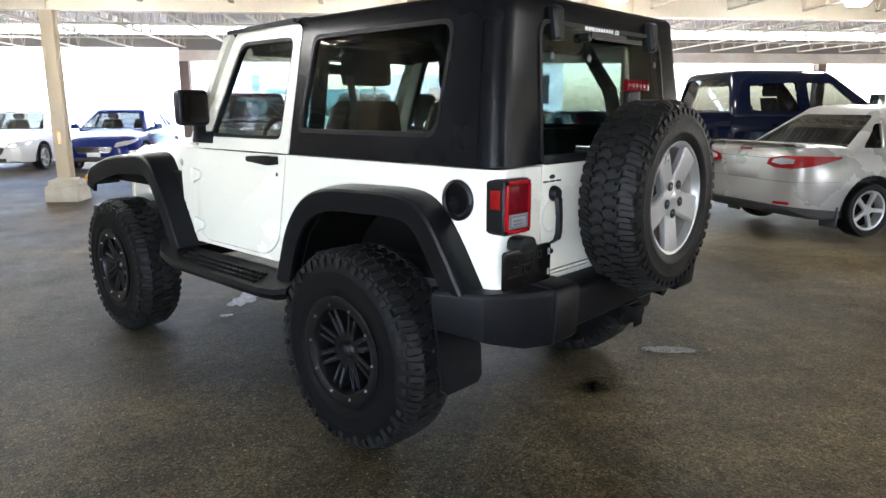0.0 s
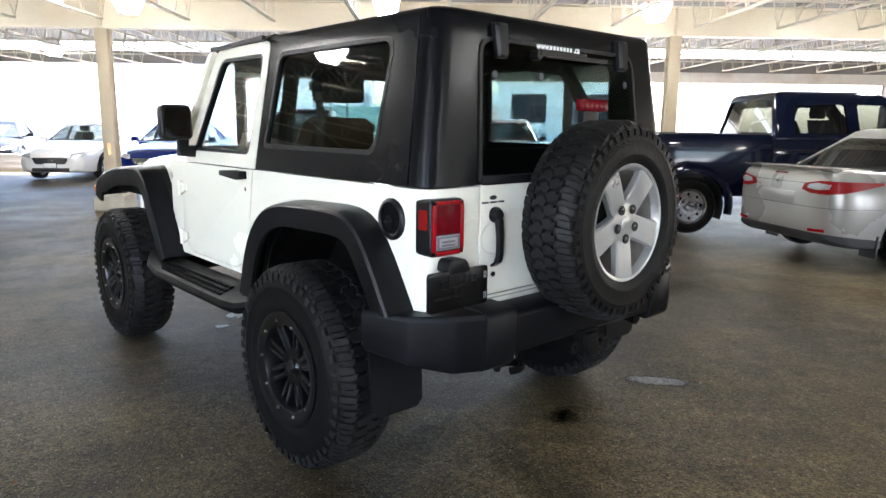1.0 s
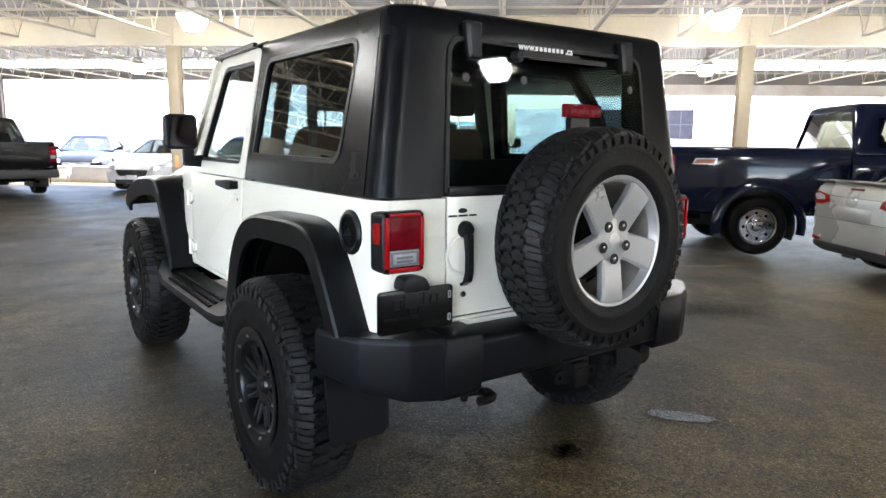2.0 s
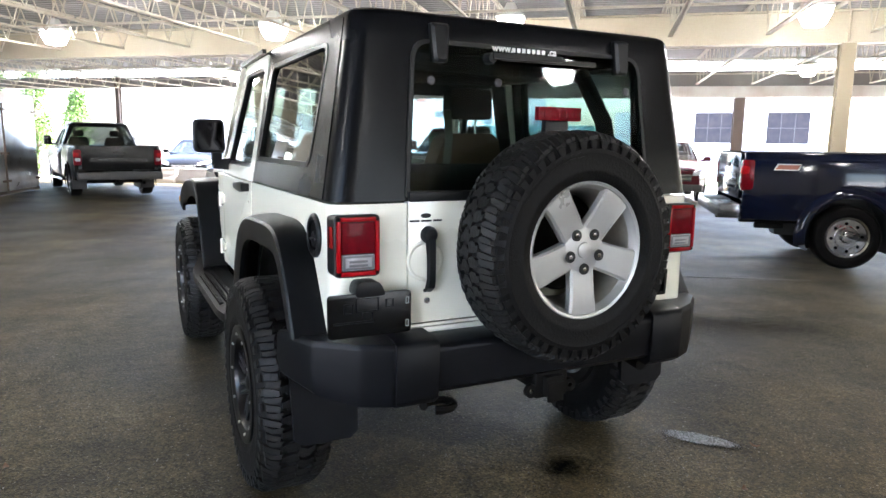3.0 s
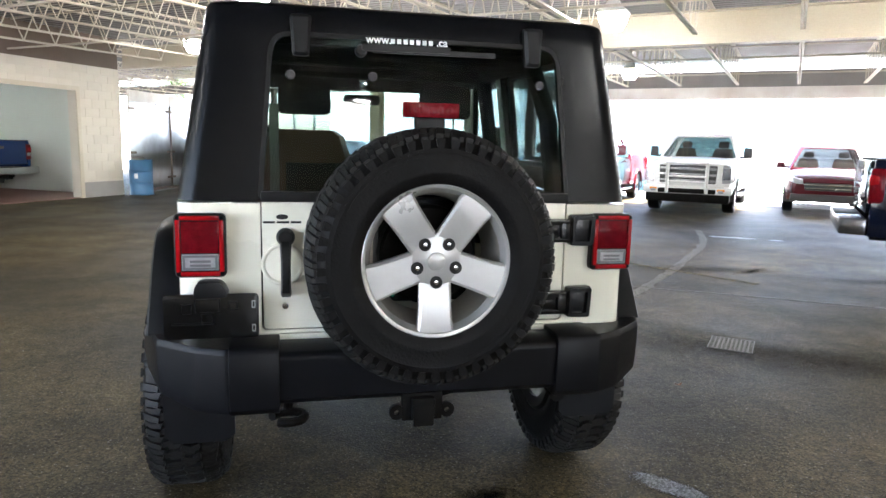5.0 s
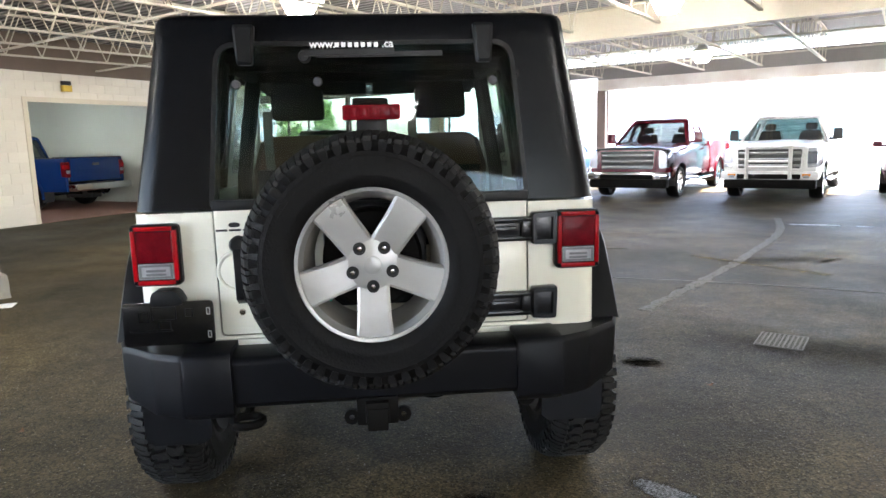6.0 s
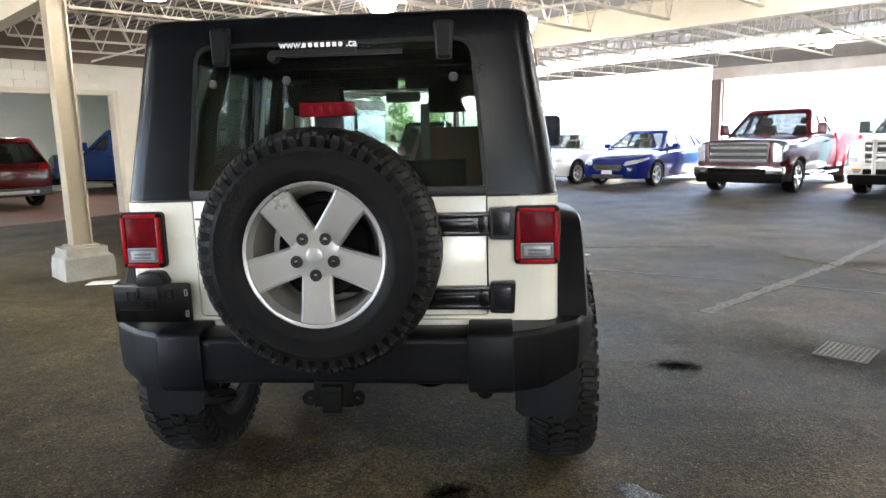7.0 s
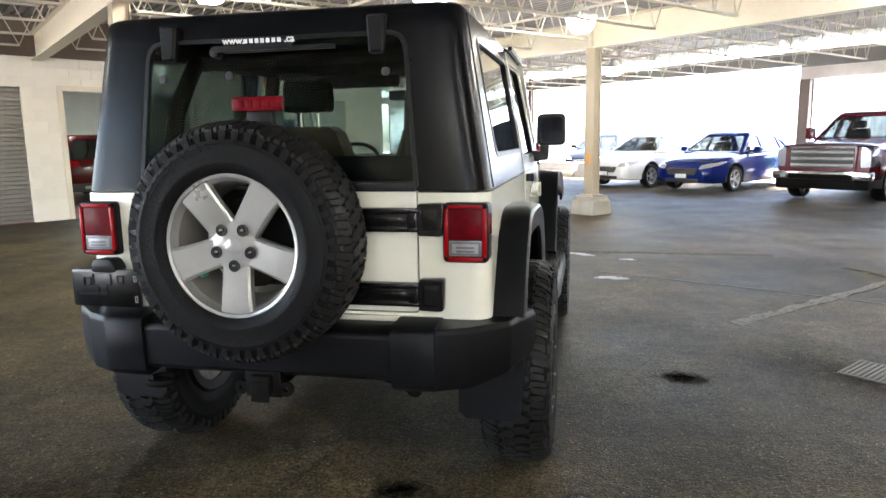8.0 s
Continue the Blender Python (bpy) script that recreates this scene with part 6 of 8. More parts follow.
def cabin(car, colour, belt, roof, front, rear, w0, w1, side_holes, glazing=SHADED, label="painted roof and pillars"):
    """Roof and pillars as one cut shell. front and rear: y at the belt and at the roof."""
    lv = [(belt - 0.03, 0.0, 0.0), (belt, 0.0, 0.0), (roof - 0.10, 0.88, 0.0), (roof - 0.045, 0.95, 0.02), (roof - 0.012, 1.0, 0.08), (roof, 1.0, 0.24)]

    def ring(z, f, inset, r=0.10):
        a, b, w = rear[0] + (rear[1] - rear[0]) * f + inset, front[0] + (front[1] - front[0]) * f - inset, w0 + (w1 - w0) * f - inset
        return [(x, y, z) for x, y in rounded([(-w, a), (w, a), (w, b), (-w, b)], r, 4)]
    sh, ho = B(), B()
    loft(sh, [ring(*v) for v in lv])
    loft(ho, [ring(belt - 0.1, -0.05, 0.045), ring(belt, 0.0, 0.045), ring(roof - 0.10, 0.88, 0.045), ring(roof - 0.05, 0.95, 0.07)])
    cuts = [ho]
    for hole in side_holes:
        c = B()
        prism(c, rounded(hole, 0.035, 3), "x", -1.3, 1.3)
        cuts.append(c)
    mid = (front[1] + rear[1]) / 2
    for y0, y1, e in ((mid, front[0] + 0.6, 0.075), (rear[0] - 0.6, mid, 0.085)):
        c = B()
        prism(c, rounded([(-w0 + e, belt + 0.02), (w0 - e, belt + 0.02), (w1 - e, roof - 0.12), (-w1 + e, roof - 0.12)], 0.06, 3), "y", y0, y1)
        cuts.append(c)
    top = part("roof", cut(sh, cuts), colour, car, label, 32)
    k = len(ring(belt, 0, 0))
    lo, hi = ring(belt + 0.0, 0.0, 0.022), ring(roof - 0.07, 0.92, 0.022)
    quarter = k // 4
    for name, a, b, lab in (("rear_window", 0, 2 * quarter, "rear window"), ("side_window", 2 * quarter - quarter, 3 * quarter, "side windows"), ("windscreen", 2 * quarter, 4 * quarter, "windscreen"), ("side_window", 3 * quarter, 5 * quarter, "side windows")):
        bm = B()
        idx = [i % k for i in range(a + quarter // 2, b - quarter // 2 + 1)]
        loft(bm, [[lo[i] for i in idx], [hi[i] for i in idx]], caps=False, closed=False)
        part(name, bm, glazing, top, lab)
    # seats seen through the glass
    for x in (-w0 * 0.48, w0 * 0.48):
        bm = B()
        y = mid + (front[0] - mid) * 0.02
        loft(bm, [[(x - w, y + d, z), (x + w, y + d, z), (x + w, y + d + 0.12, z), (x - w, y + d + 0.12, z)] for w, d, z in ((0.24, 0.06, belt - 0.30), (0.25, 0.0, belt + 0.08), (0.20, -0.06, belt + 0.24))])
        loft(bm, [[(x - w, y - 0.08 + d, z), (x + w, y - 0.08 + d, z), (x + w, y + 0.02 + d, z), (x - w, y + 0.02 + d, z)] for w, d, z in ((0.10, 0.0, belt + 0.26), (0.13, 0.0, belt + 0.33), (0.10, -0.01, belt + 0.42))])
        part("seat", bm, SEATCLOTH, car)
    bm = B()
    box(bm, -w0 + 0.08, w0 - 0.08, front[0] - 0.55, front[0] - 0.12, belt - 0.25, belt + 0.015, 0.04)
    part("dashboard", bm, DARKIN, car)
    bm = B()
    box(bm, -w0 + 0.06, w0 - 0.06, rear[0] + 0.1, front[0] - 0.1, belt - 0.32, belt - 0.28)
    part("cabin_floor", bm, DARKIN, car)
    return top


def road_wheel(m, R=0.33, half=0.11, rim=0.215, spokes=5, metal=None):
    """A road wheel with a spoked alloy, its face to -x."""
    metal = metal or SILVER
    wh = new("wheel")
    wh.matrix_world = m
    part("tyre", tyre_mesh(B(), R, half, rim), RUBBER, wh, "black road tyre", 30)
    bm = B()
    f = -half * 0.85
    lathe(bm, [(rim + 0.01, f + 0.01), (rim + 0.01, f - 0.004), (rim - 0.012, f), (rim - 0.022, f + 0.02), (rim - 0.03, 0.07), (rim + 0.006, 0.08)], n=36, closed=True)
    lathe(bm, [(0.0001, f + 0.012), (0.05, f + 0.014), (0.07, f + 0.03), (0.0001, f + 0.05)], n=20)
    for i in range(spokes):
        a = 2 * math.pi * i / spokes
        rings = []
        for rr, w, x in ((0.04, 0.025, f + 0.016), (0.10, 0.024, f + 0.010), (rim - 0.01, 0.030 if spokes < 7 else 0.020, f + 0.003)):
            c, t = Vector((0, rr * math.cos(a), rr * math.sin(a))), Vector((0, -math.sin(a), math.cos(a)))
            rings.append([c - t * w + Vector((x + 0.03, 0, 0)), c - t * w * 0.8 + Vector((x, 0, 0)), c + t * w * 0.8 + Vector((x, 0, 0)), c + t * w + Vector((x + 0.03, 0, 0))])
        loft(bm, rings)
    if not spokes:
        lathe(bm, [(rim - 0.02, f + 0.015), (rim - 0.035, f + 0.03), (rim - 0.06, f + 0.025), (0.13, f + 0.012), (0.11, f + 0.022), (0.105, f + 0.045), (0.075, f + 0.045), (0.070, f - 0.02), (0.055, f - 0.045), (0.0001, f - 0.05)], n=32)
    part("alloy_rim", bm, metal, wh, "bright spoked rim" if spokes else "polished dished rim with hand holes and hub", 30)
    for i in range(0 if spokes else 8):
        a = 2 * math.pi * i / 8
        # the dish is not pierced; a black disc stands for the hole's shade
        bm = B()
        lathe(bm, [(0.0001, f + 0.012), (0.019, f + 0.012), (0.022, f + 0.022)], (0, (rim - 0.068) * math.cos(a), (rim - 0.068) * math.sin(a)), n=12)
        part("rim_hole_disc", bm, FLATBLACK, wh, "flat black disc for a hand hole's shade")
        bm = B()
        lathe(bm, [(0.0001, f + 0.005), (0.009, f + 0.008), (0.011, f + 0.045)], (0, 0.09 * math.cos(a + 0.39), 0.09 * math.sin(a + 0.39)), n=6)
        part("lug_nut", bm, CHROME, wh)
    bm = B()
    lathe(bm, [(0.0001, 0.0), (rim - 0.03, 0.0), (rim - 0.03, 0.02), (0.0001, 0.02)], n=28)
    part("brake_disc", bm, CHASSIS, wh)
    return wh


def four_wheels(car, axles, x, R, **kw):
    first = road_wheel(pose(-x, axles[0], R, 13, 0, 0), R, **kw)
    first.parent = car
    for k, (xx, y, rz) in enumerate(((-x, axles[1], 0), (x, axles[0], 180), (x, axles[1], 180))):
        copy_thing(first, pose(xx, y, R, 40 * k, 0, rz))


def pieces(car, rows):
    """Small fittings: name, material, label, then boxes; a mirrored one is built on both sides."""
    for name, mat, label, both, x0, x1, y0, y1, z0, z1, bev in rows:
        for s in ((1, -1) if both else (1,)):
            bm = B()
            box(bm, min(s * x0, s * x1), max(s * x0, s * x1), y0, y1, z0, z1, bev)
            part(name, bm, mat, car, label)


def slant(car, name, mat, label, pts, thick=0.03, both=True):
    """A faceted fitting that follows the body: a polygon of 3D points, thickened inwards towards the car's middle."""
    for s in ((1, -1) if both else (1,)):
        bm = B()
        c = Vector((0, sum(p[1] for p in pts) / len(pts) * 0.5, sum(p[2] for p in pts) / len(pts)))
        outer = [Vector((s * x, y, z)) for x, y, z in pts]
        inner = [p + (Vector((c.x, c.y, p.z)) - p).normalized() * thick for p in outer]
        loft(bm, [inner, outer])
        part(name, bm, mat, car, label)


def mirrors(car, colour, x, y, z, big=False):
    w, h = (0.20, 0.26) if big else (0.20, 0.13)
    for s in (-1, 1):
        bm = B()
        prism(bm, rounded([(s * (x + 0.06), z), (s * (x + 0.06 + w), z + 0.01), (s * (x + 0.05 + w), z + h), (s * (x + 0.08), z + h)], 0.03, 3), "y", y, y + 0.11, 0.02)
        box(bm, min(s * (x - 0.06), s * (x + 0.1)), max(s * (x - 0.06), s * (x + 0.1)), y + 0.03, y + 0.08, z, z + 0.05, 0.01)
        part("mirror", bm, colour, car, "door mirror")


def sedan(m, colour, label, fast=False):
    """A four-door saloon, nose to +y. fast: the sleeker, longer one."""
    L, W = (4.85, 0.925) if fast else (4.53, 0.91)
    h = L / 2
    ax = (-1.40, 1.45) if fast else (-1.27, 1.38)
    car = thing("sedan", m, label, "car", "parked cars")
    st = [(-h, 0.50, 0.42, 0.89, 0.0, 0.03), (-h + 0.015, 0.62, 0.36, 0.955, 0.005, 0.035), (-h + 0.05, 0.720, 0.32, 1.010, 0.01, 0.04), (-h + 0.11, 0.790, 0.29, 1.035, 0.015, 0.05), (-h + 0.20, 0.85, 0.26, 1.045, 0.02, 0.06), (-h + 0.34, 0.88, 0.24, 1.045, 0.02, 0.07), (-h + 0.55, W - 0.02, 0.22, 1.03, 0.02, 0.08), (-0.6, W, 0.20, 0.98, 0.02, 0.07),
          (0.6, W, 0.20, 0.95, 0.02, 0.07), (1.0, W, 0.20, 0.94, 0.05, 0.07), (1.5, W - 0.01, 0.21, 0.88, 0.06, 0.08), (h - 0.35, W - 0.08, 0.22, 0.77, 0.05, 0.08), (h - 0.12, 0.76, 0.24, 0.68, 0.03, 0.08), (h - 0.02, 0.60, 0.28, 0.60, 0.01, 0.05)]
    lower_body(car, st, colour, ax, 0.325, label.split(" ")[0] + " saloon body")
    top = 1.49
    cabin(car, colour, 0.965, top, (1.10, 0.30), (-h + 0.66, -0.84), W - 0.09, 0.60,
          [[(0.02, 1.0), (0.02, top - 0.13), (0.30, top - 0.14), (0.88, 1.0)], [(-0.98, 1.0), (-0.90, top - 0.15), (-0.06, top - 0.13), (-0.06, 1.0)], [(-1.36, 1.02), (-1.10, top - 0.22), (-1.0, top - 0.20), (-1.07, 1.01)]], label=label.split(" ")[0] + " roof and pillars")
    four_wheels(car, ax, W - 0.125, 0.325, spokes=5)
    mirrors(car, colour, W - 0.06, 0.62, 0.97)
    pieces(car, [("plate_holder", DARKPLASTIC, "", False, -0.16, 0.16, h - 0.02, h + 0.015, 0.36, 0.47, 0.005),
                 ("lower_grille", DARKPLASTIC, "black lower grille", False, -0.45, 0.45, h - 0.08, h - 0.005, 0.26, 0.35, 0.01),
                 ("door_handle", CHROME if fast else colour, "", True, W - 0.02, W + 0.012, -0.15, 0.05, 0.86, 0.89, 0.006),
                 ("door_handle", CHROME if fast else colour, "", True, W - 0.02, W + 0.012, -1.08, -0.88, 0.88, 0.91, 0.006),
                 ("number_plate", PAPER, "blank pale number plate", False, -0.15, 0.15, h + 0.015, h + 0.02, 0.365, 0.465, 0.002)])
    grille = B()
    prism(grille, rounded([(-0.44, 0.60), (0.44, 0.60), (0.36, 0.44), (-0.36, 0.44)], 0.05, 3), "y", h - 0.10, h + 0.004, 0.008)
    gr = part("grille", grille, DARKPLASTIC, car, "trapezoid grille with bright bars")
    for k in range(5):
        z = 0.462 + k * 0.03
        bm = B()
        w = 0.355 + (z - 0.44) * 0.45
        box(bm, -w, w, h - 0.02, h + 0.012, z, z + 0.011, 0.003)
        part("grille_bar", bm, CHROME, gr)
    fitted(car, st, "headlamp", HEADLAMP, "swept headlamp", [(0.47, 0.56), (0.72, 0.585), (1.0, 0.63), (1.0, 0.71), (0.72, 0.685), (0.50, 0.655)], h + 0.1, [(0.47, 0.735), (0.72, 0.735), (1.0, 0.735), (1.0, 0.765), (0.72, 0.765), (0.50, 0.765)], h - 0.62)
    slant(car, "fog_lamp", HEADLAMP, "", [(0.55, h - 0.07, 0.33), (0.70, h - 0.14, 0.33), (0.70, h - 0.14, 0.39), (0.55, h - 0.07, 0.38)], 0.03)
    # rear: lamps wrapped round the corner, boot lid seam, bumper insert, plate recess
    fitted(car, st, "tail_lamp", REDSIDE, "red wrap-round tail lamp", [(0.38, 0.82), (0.52, 0.785), (0.78, 0.77), (1.0, 0.80), (1.0, 0.95), (0.66, 0.945), (0.42, 0.905)], -h - 0.1, [(0.38, 0.915), (0.52, 0.912), (0.78, 0.91), (1.0, 0.91), (1.0, 0.93), (0.66, 0.93), (0.42, 0.925)], -h + 0.56)
    fitted(car, st, "fuel_flap", colour, "round fuel flap", rounded([(0.70, 0.80), (1.1, 0.80), (1.1, 0.94), (0.70, 0.94)], 0.05, 3), -h + 0.62, rounded([(0.70, 0.80), (1.1, 0.80), (1.1, 0.94), (0.70, 0.94)], 0.05, 3), -h + 0.76, 0.004, False)
    fitted(car, st, "bumper_seam", DARKPLASTIC, "dark bumper seam", [(-1.1, 0.655), (1.1, 0.655), (1.1, 0.66), (-1.1, 0.66)], -h - 0.1, [(-1.1, 0.655), (1.1, 0.655), (1.1, 0.66), (-1.1, 0.66)], -h + 0.55, 0.002, False)
    fitted(car, st, "lamp_insert", WHITELENS, "clear lamp insert", [(0.46, 0.848), (0.58, 0.830), (0.72, 0.840), (0.735, 0.905), (0.60, 0.925), (0.49, 0.900)], -h - 0.1, [(0.46, 0.885), (0.58, 0.875), (0.72, 0.88), (0.72, 0.905), (0.60, 0.91), (0.49, 0.90)], -h + 0.20, 0.011)
    for z in (0.90, 0.655):
        fitted(car, st, "boot_seam", DARKPLASTIC, "", [(-0.40, z), (0.40, z), (0.40, z + 0.006), (-0.40, z + 0.006)], -h - 0.1, [(-0.40, z), (0.40, z), (0.40, z + 0.006), (-0.40, z + 0.006)], -h + 0.10, 0.003, False)
    fitted(car, st, "bumper_insert", DARKPLASTIC, "dark lower bumper insert", [(-1.1, 0.15), (1.1, 0.15), (1.1, 0.40), (-1.1, 0.40)], -h - 0.1, [(-1.1, 0.15), (1.1, 0.15), (1.1, 0.33), (-1.1, 0.33)], -h + 0.60, 0.006, False)
    fitted(car, st, "rear_reflector", REDRIM, "red bumper reflector", [(0.52, 0.40), (0.70, 0.405), (0.70, 0.435), (0.52, 0.43)], -h - 0.1, [(0.52, 0.40), (0.70, 0.405), (0.70, 0.435), (0.52, 0.43)], -h + 0.25, 0.010)
    pieces(car, [
                 ("plate_recess", colour, "", False, -0.27, 0.27, -h - 0.004, -h + 0.05, 0.66, 0.80, 0.012),
                 ("boot_badge", CHROME, "", False, -0.05, 0.05, -h - 0.0, -h + 0.04, 0.875, 0.91, 0.008),
                 ("high_brake_lamp", REDLENS, "small red brake lamp in the boot lip", False, -0.09, 0.09, -h + 0.012, -h + 0.06, 0.985, 1.002, 0.003),
                 ("mud_guard", DARKPLASTIC, "dark mud guard", True, W - 0.26, W - 0.03, ax[0] - 0.45, ax[0] - 0.43, 0.14, 0.38, 0.006)])
    bm = B()
    loft(bm, [[(-0.70, y, z), (0.70, y, z), (0.68, y + 0.16, z + 0.0), (-0.68, y + 0.16, z + 0.0)] for y, z in ((-h + 0.10, 1.030), (-h + 0.03, 1.066))])
    part("boot_spoiler", bm, colour, car, "lip spoiler")
    return car


def pickup(m, colour, label, heavy=False, bars=False, dark=False):
    """A full-size pickup, nose to +y: cab and bonnet, load bed with its own walls, bumpers, lamps."""
    W = 1.00 if heavy else 0.98
    lift = 0.14 if heavy else 0.03
    R = 0.40 if heavy else 0.38
    ext = 0.45 if heavy else 0.0        # the heavy one has a longer crew cab
    fr, rr = 2.95 + ext, -2.95
    ax = (-1.72, 2.02 + ext)
    z0 = 0.42 + lift
    belt, top = 1.22 + lift, 1.86 + lift
    back = -0.62
    car = thing("pickup", m, label, "pickup truck", "parked cars")
    st = [(back, W - 0.02, z0, belt, 0.0, 0.04), (back + 0.05, W, z0, belt, 0.0, 0.04), (0.9 + ext, W, z0, belt - 0.01, 0.0, 0.04), (1.28 + ext, W, z0, belt - 0.01, 0.05, 0.05), (1.7 + ext, W + 0.01, z0, belt - 0.04, 0.07, 0.07), (2.5 + ext, W - 0.01, z0, belt - 0.09, 0.06, 0.07), (fr - 0.08, W - 0.05, z0 + 0.04, belt - 0.10, 0.03, 0.06), (fr, W - 0.09, z0 + 0.08, belt - 0.13, 0.0, 0.05)]
    first = label.split(" ")[0]
    lower_body(car, st, colour, (ax[1],), R, first + " cab and bonnet")
    cabin(car, colour, belt, top, (1.32 + ext, 0.55 + ext), (back + 0.02, back + 0.10), W - 0.05, 0.70,
          [[(0.33 + ext * 0.6, belt + 0.05), (0.33 + ext * 0.6, top - 0.19), (0.55 + ext, top - 0.20), (0.98 + ext, belt + 0.05)], [(back + 0.30, belt + 0.06), (back + 0.34, top - 0.21), (0.17 + ext * 0.6, top - 0.19), (0.17 + ext * 0.6, belt + 0.05)]], glazing=SHADED, label=first + " roof and pillars")
    # bed: two sides with arches, floor, front wall, tailgate
    for s in (-1, 1):
        bm, c = B(), B()
        prism(bm, [(s * (W - 0.09), z0 + 0.02), (s * (W - 0.01), z0 + 0.02), (s * W, z0 + 0.35), (s * (W - 0.015), belt - 0.10), (s * (W - 0.04), belt + 0.03), (s * (W - 0.10), belt + 0.03)], "y", rr + 0.03, back - 0.03, 0.01)
        lathe(c, [(0.0001, s * (W - 0.3)), (R + 0.075, s * (W - 0.3)), (R + 0.075, s * (W + 0.3)), (0.0001, s * (W + 0.3))], (0, ax[0], R), "x", 32)
        sd = part("bed_side", cut(bm, [c]), colour, car, first + " bed side", 30)
        bm = B()
        rl = [math.pi * k / 16 for k in range(-2, 19)]
        loft(bm, [[(s * x, ax[0] + (R + 0.07) * math.cos(t), R + (R + 0.07) * math.sin(t)) for t in rl] for x in (W - 0.36, W - 0.02)], caps=False, closed=False)
        join(bm, [(s * (W - 0.36), ax[0] + (R + 0.07) * math.cos(t), R + (R + 0.07) * math.sin(t)) for t in rl], [tuple(range(len(rl)))])
        part("bed_arch_liner", bm, DARKPLASTIC, sd, "dark wheel-arch liner")
        bm = B()
        rg = [math.pi * k / 16 for k in range(-1, 18)]
        prof = ((R + 0.078, W - 0.005), (R + 0.080, W + 0.034), (R + 0.11, W + 0.040), (R + 0.17, W + 0.020), (R + 0.20, W - 0.010)) if heavy else ((R + 0.078, W - 0.005), (R + 0.080, W + 0.028), (R + 0.125, W + 0.016), (R + 0.135, W - 0.008))
        loft(bm, [[(s * x, ax[0] + r * math.cos(t), R + r * math.sin(t)) for r, x in prof] for t in rg])
        part("arch_lip", bm, colour, sd)
        bm = B()
        box(bm, min(s * (W - 0.12), s * (W - 0.03)), max(s * (W - 0.12), s * (W - 0.03)), rr + 0.05, back - 0.05, belt + 0.03, belt + 0.045, 0.005)
        part("bed_rail", bm, DARKPLASTIC, sd, "black bed rail cap")
    pieces(car, [("bed_floor", DARKPLASTIC, "dark bed floor", False, -W + 0.08, W - 0.08, rr + 0.05, back - 0.04, z0 + 0.25, z0 + 0.29, 0),
                 ("bed_front", colour, "", False, -W + 0.08, W - 0.08, back - 0.08, back - 0.03, z0 + 0.2, belt + 0.02, 0.01),
                 ("chassis", CHASSIS, "dark chassis rails", True, 0.42, 0.52, rr + 0.1, fr - 0.3, z0 - 0.06, z0 + 0.08, 0.01),
                 ("rear_axle", CHASSIS, "dark rear axle", False, -W + 0.2, W - 0.2, ax[0] - 0.06, ax[0] + 0.06, R - 0.06, R + 0.06, 0.03),
                 ("rear_bumper", DARKPLASTIC if dark else GRILLEDARK if heavy else CHROME, "step bumper", False, -W + 0.04, W - 0.04, rr - 0.24, rr + 0.02, z0 + 0.03, z0 + 0.21, 0.03),
                 ("bumper_step", DARKPLASTIC, "", False, -0.35, 0.35, rr - 0.25, rr, z0 + 0.20, z0 + 0.222, 0.006),
                 ("front_bumper", CHROME if not bars else PEARL, "bright front bumper", False, -W + 0.03, W - 0.03, fr - 0.14, fr + 0.10, z0 + 0.02, z0 + 0.20, 0.05), ("bumper_insert", CHASSIS, "dark bumper insert", False, -0.62, 0.62, fr + 0.02, fr + 0.106, z0 + 0.035, z0 + 0.145, 0.02),
                 ("air_dam", CHASSIS, "dark air dam under the bumper", False, -W + 0.08, W - 0.08, fr - 0.20, fr + 0.05, z0 - 0.17, z0 + 0.03, 0.04),
                 ("tow_bar", CHASSIS, "", False, -0.06, 0.06, rr - 0.12, rr + 0.3, z0 - 0.06, z0 + 0.03, 0.006),
                 ("exhaust", CHASSIS, "dark exhaust pipe", False, W - 0.42, W - 0.34, rr + 0.25, rr + 0.6, z0 - 0.12, z0 - 0.04, 0.03),
                 # each tail lamp's glint is put in as a brighter red piece
                 ("tail_lamp", REDLENS, "upright red tail lamp", True, W - 0.17, W + 0.006, rr + 0.0, rr + 0.15, z0 + 0.36, belt - 0.05, 0.045), ("lamp_glint", REDRIM, "brighter red piece painted as a lens glint", True, W - 0.13, W + 0.010, rr - 0.004, rr + 0.10, z0 + 0.56, belt - 0.12, 0.03),
                 ("lamp_insert", WHITELENS, "", True, W - 0.14, W - 0.03, rr - 0.004, rr + 0.05, z0 + 0.46, z0 + 0.54, 0.01),
                 ("door_handle", colour, "", True, W - 0.02, W + 0.025, 0.0, 0.18, belt - 0.16, belt - 0.12, 0.008),
                 ("running_board", CHROME if not heavy else DARKPLASTIC, "side step bar", True, W - 0.12, W + 0.05, -0.7, 1.45 + ext, z0 - 0.09, z0 - 0.03, 0.02)])
    bm = B()
    prism(bm, rounded([(-W + 0.17, z0 + 0.26), (W - 0.17, z0 + 0.26), (W - 0.17, belt + 0.02), (-W + 0.17, belt + 0.02)], 0.03, 3), "y", rr + 0.005, rr + 0.06, 0.012)
    tg = part("tailgate", bm, colour, car, first + " tailgate")
    bm = B()
    prism(bm, rounded([(-W + 0.28, z0 + 0.36), (W - 0.28, z0 + 0.36), (W - 0.34, z0 + 0.54), (-W + 0.34, z0 + 0.54)], 0.04, 3), "y", rr - 0.004, rr + 0.01, 0.004)
    part("tailgate_panel", bm, colour, tg)
    bm = B()
    box(bm, -0.11, 0.11, rr - 0.006, rr + 0.02, belt - 0.16, belt - 0.10, 0.01)
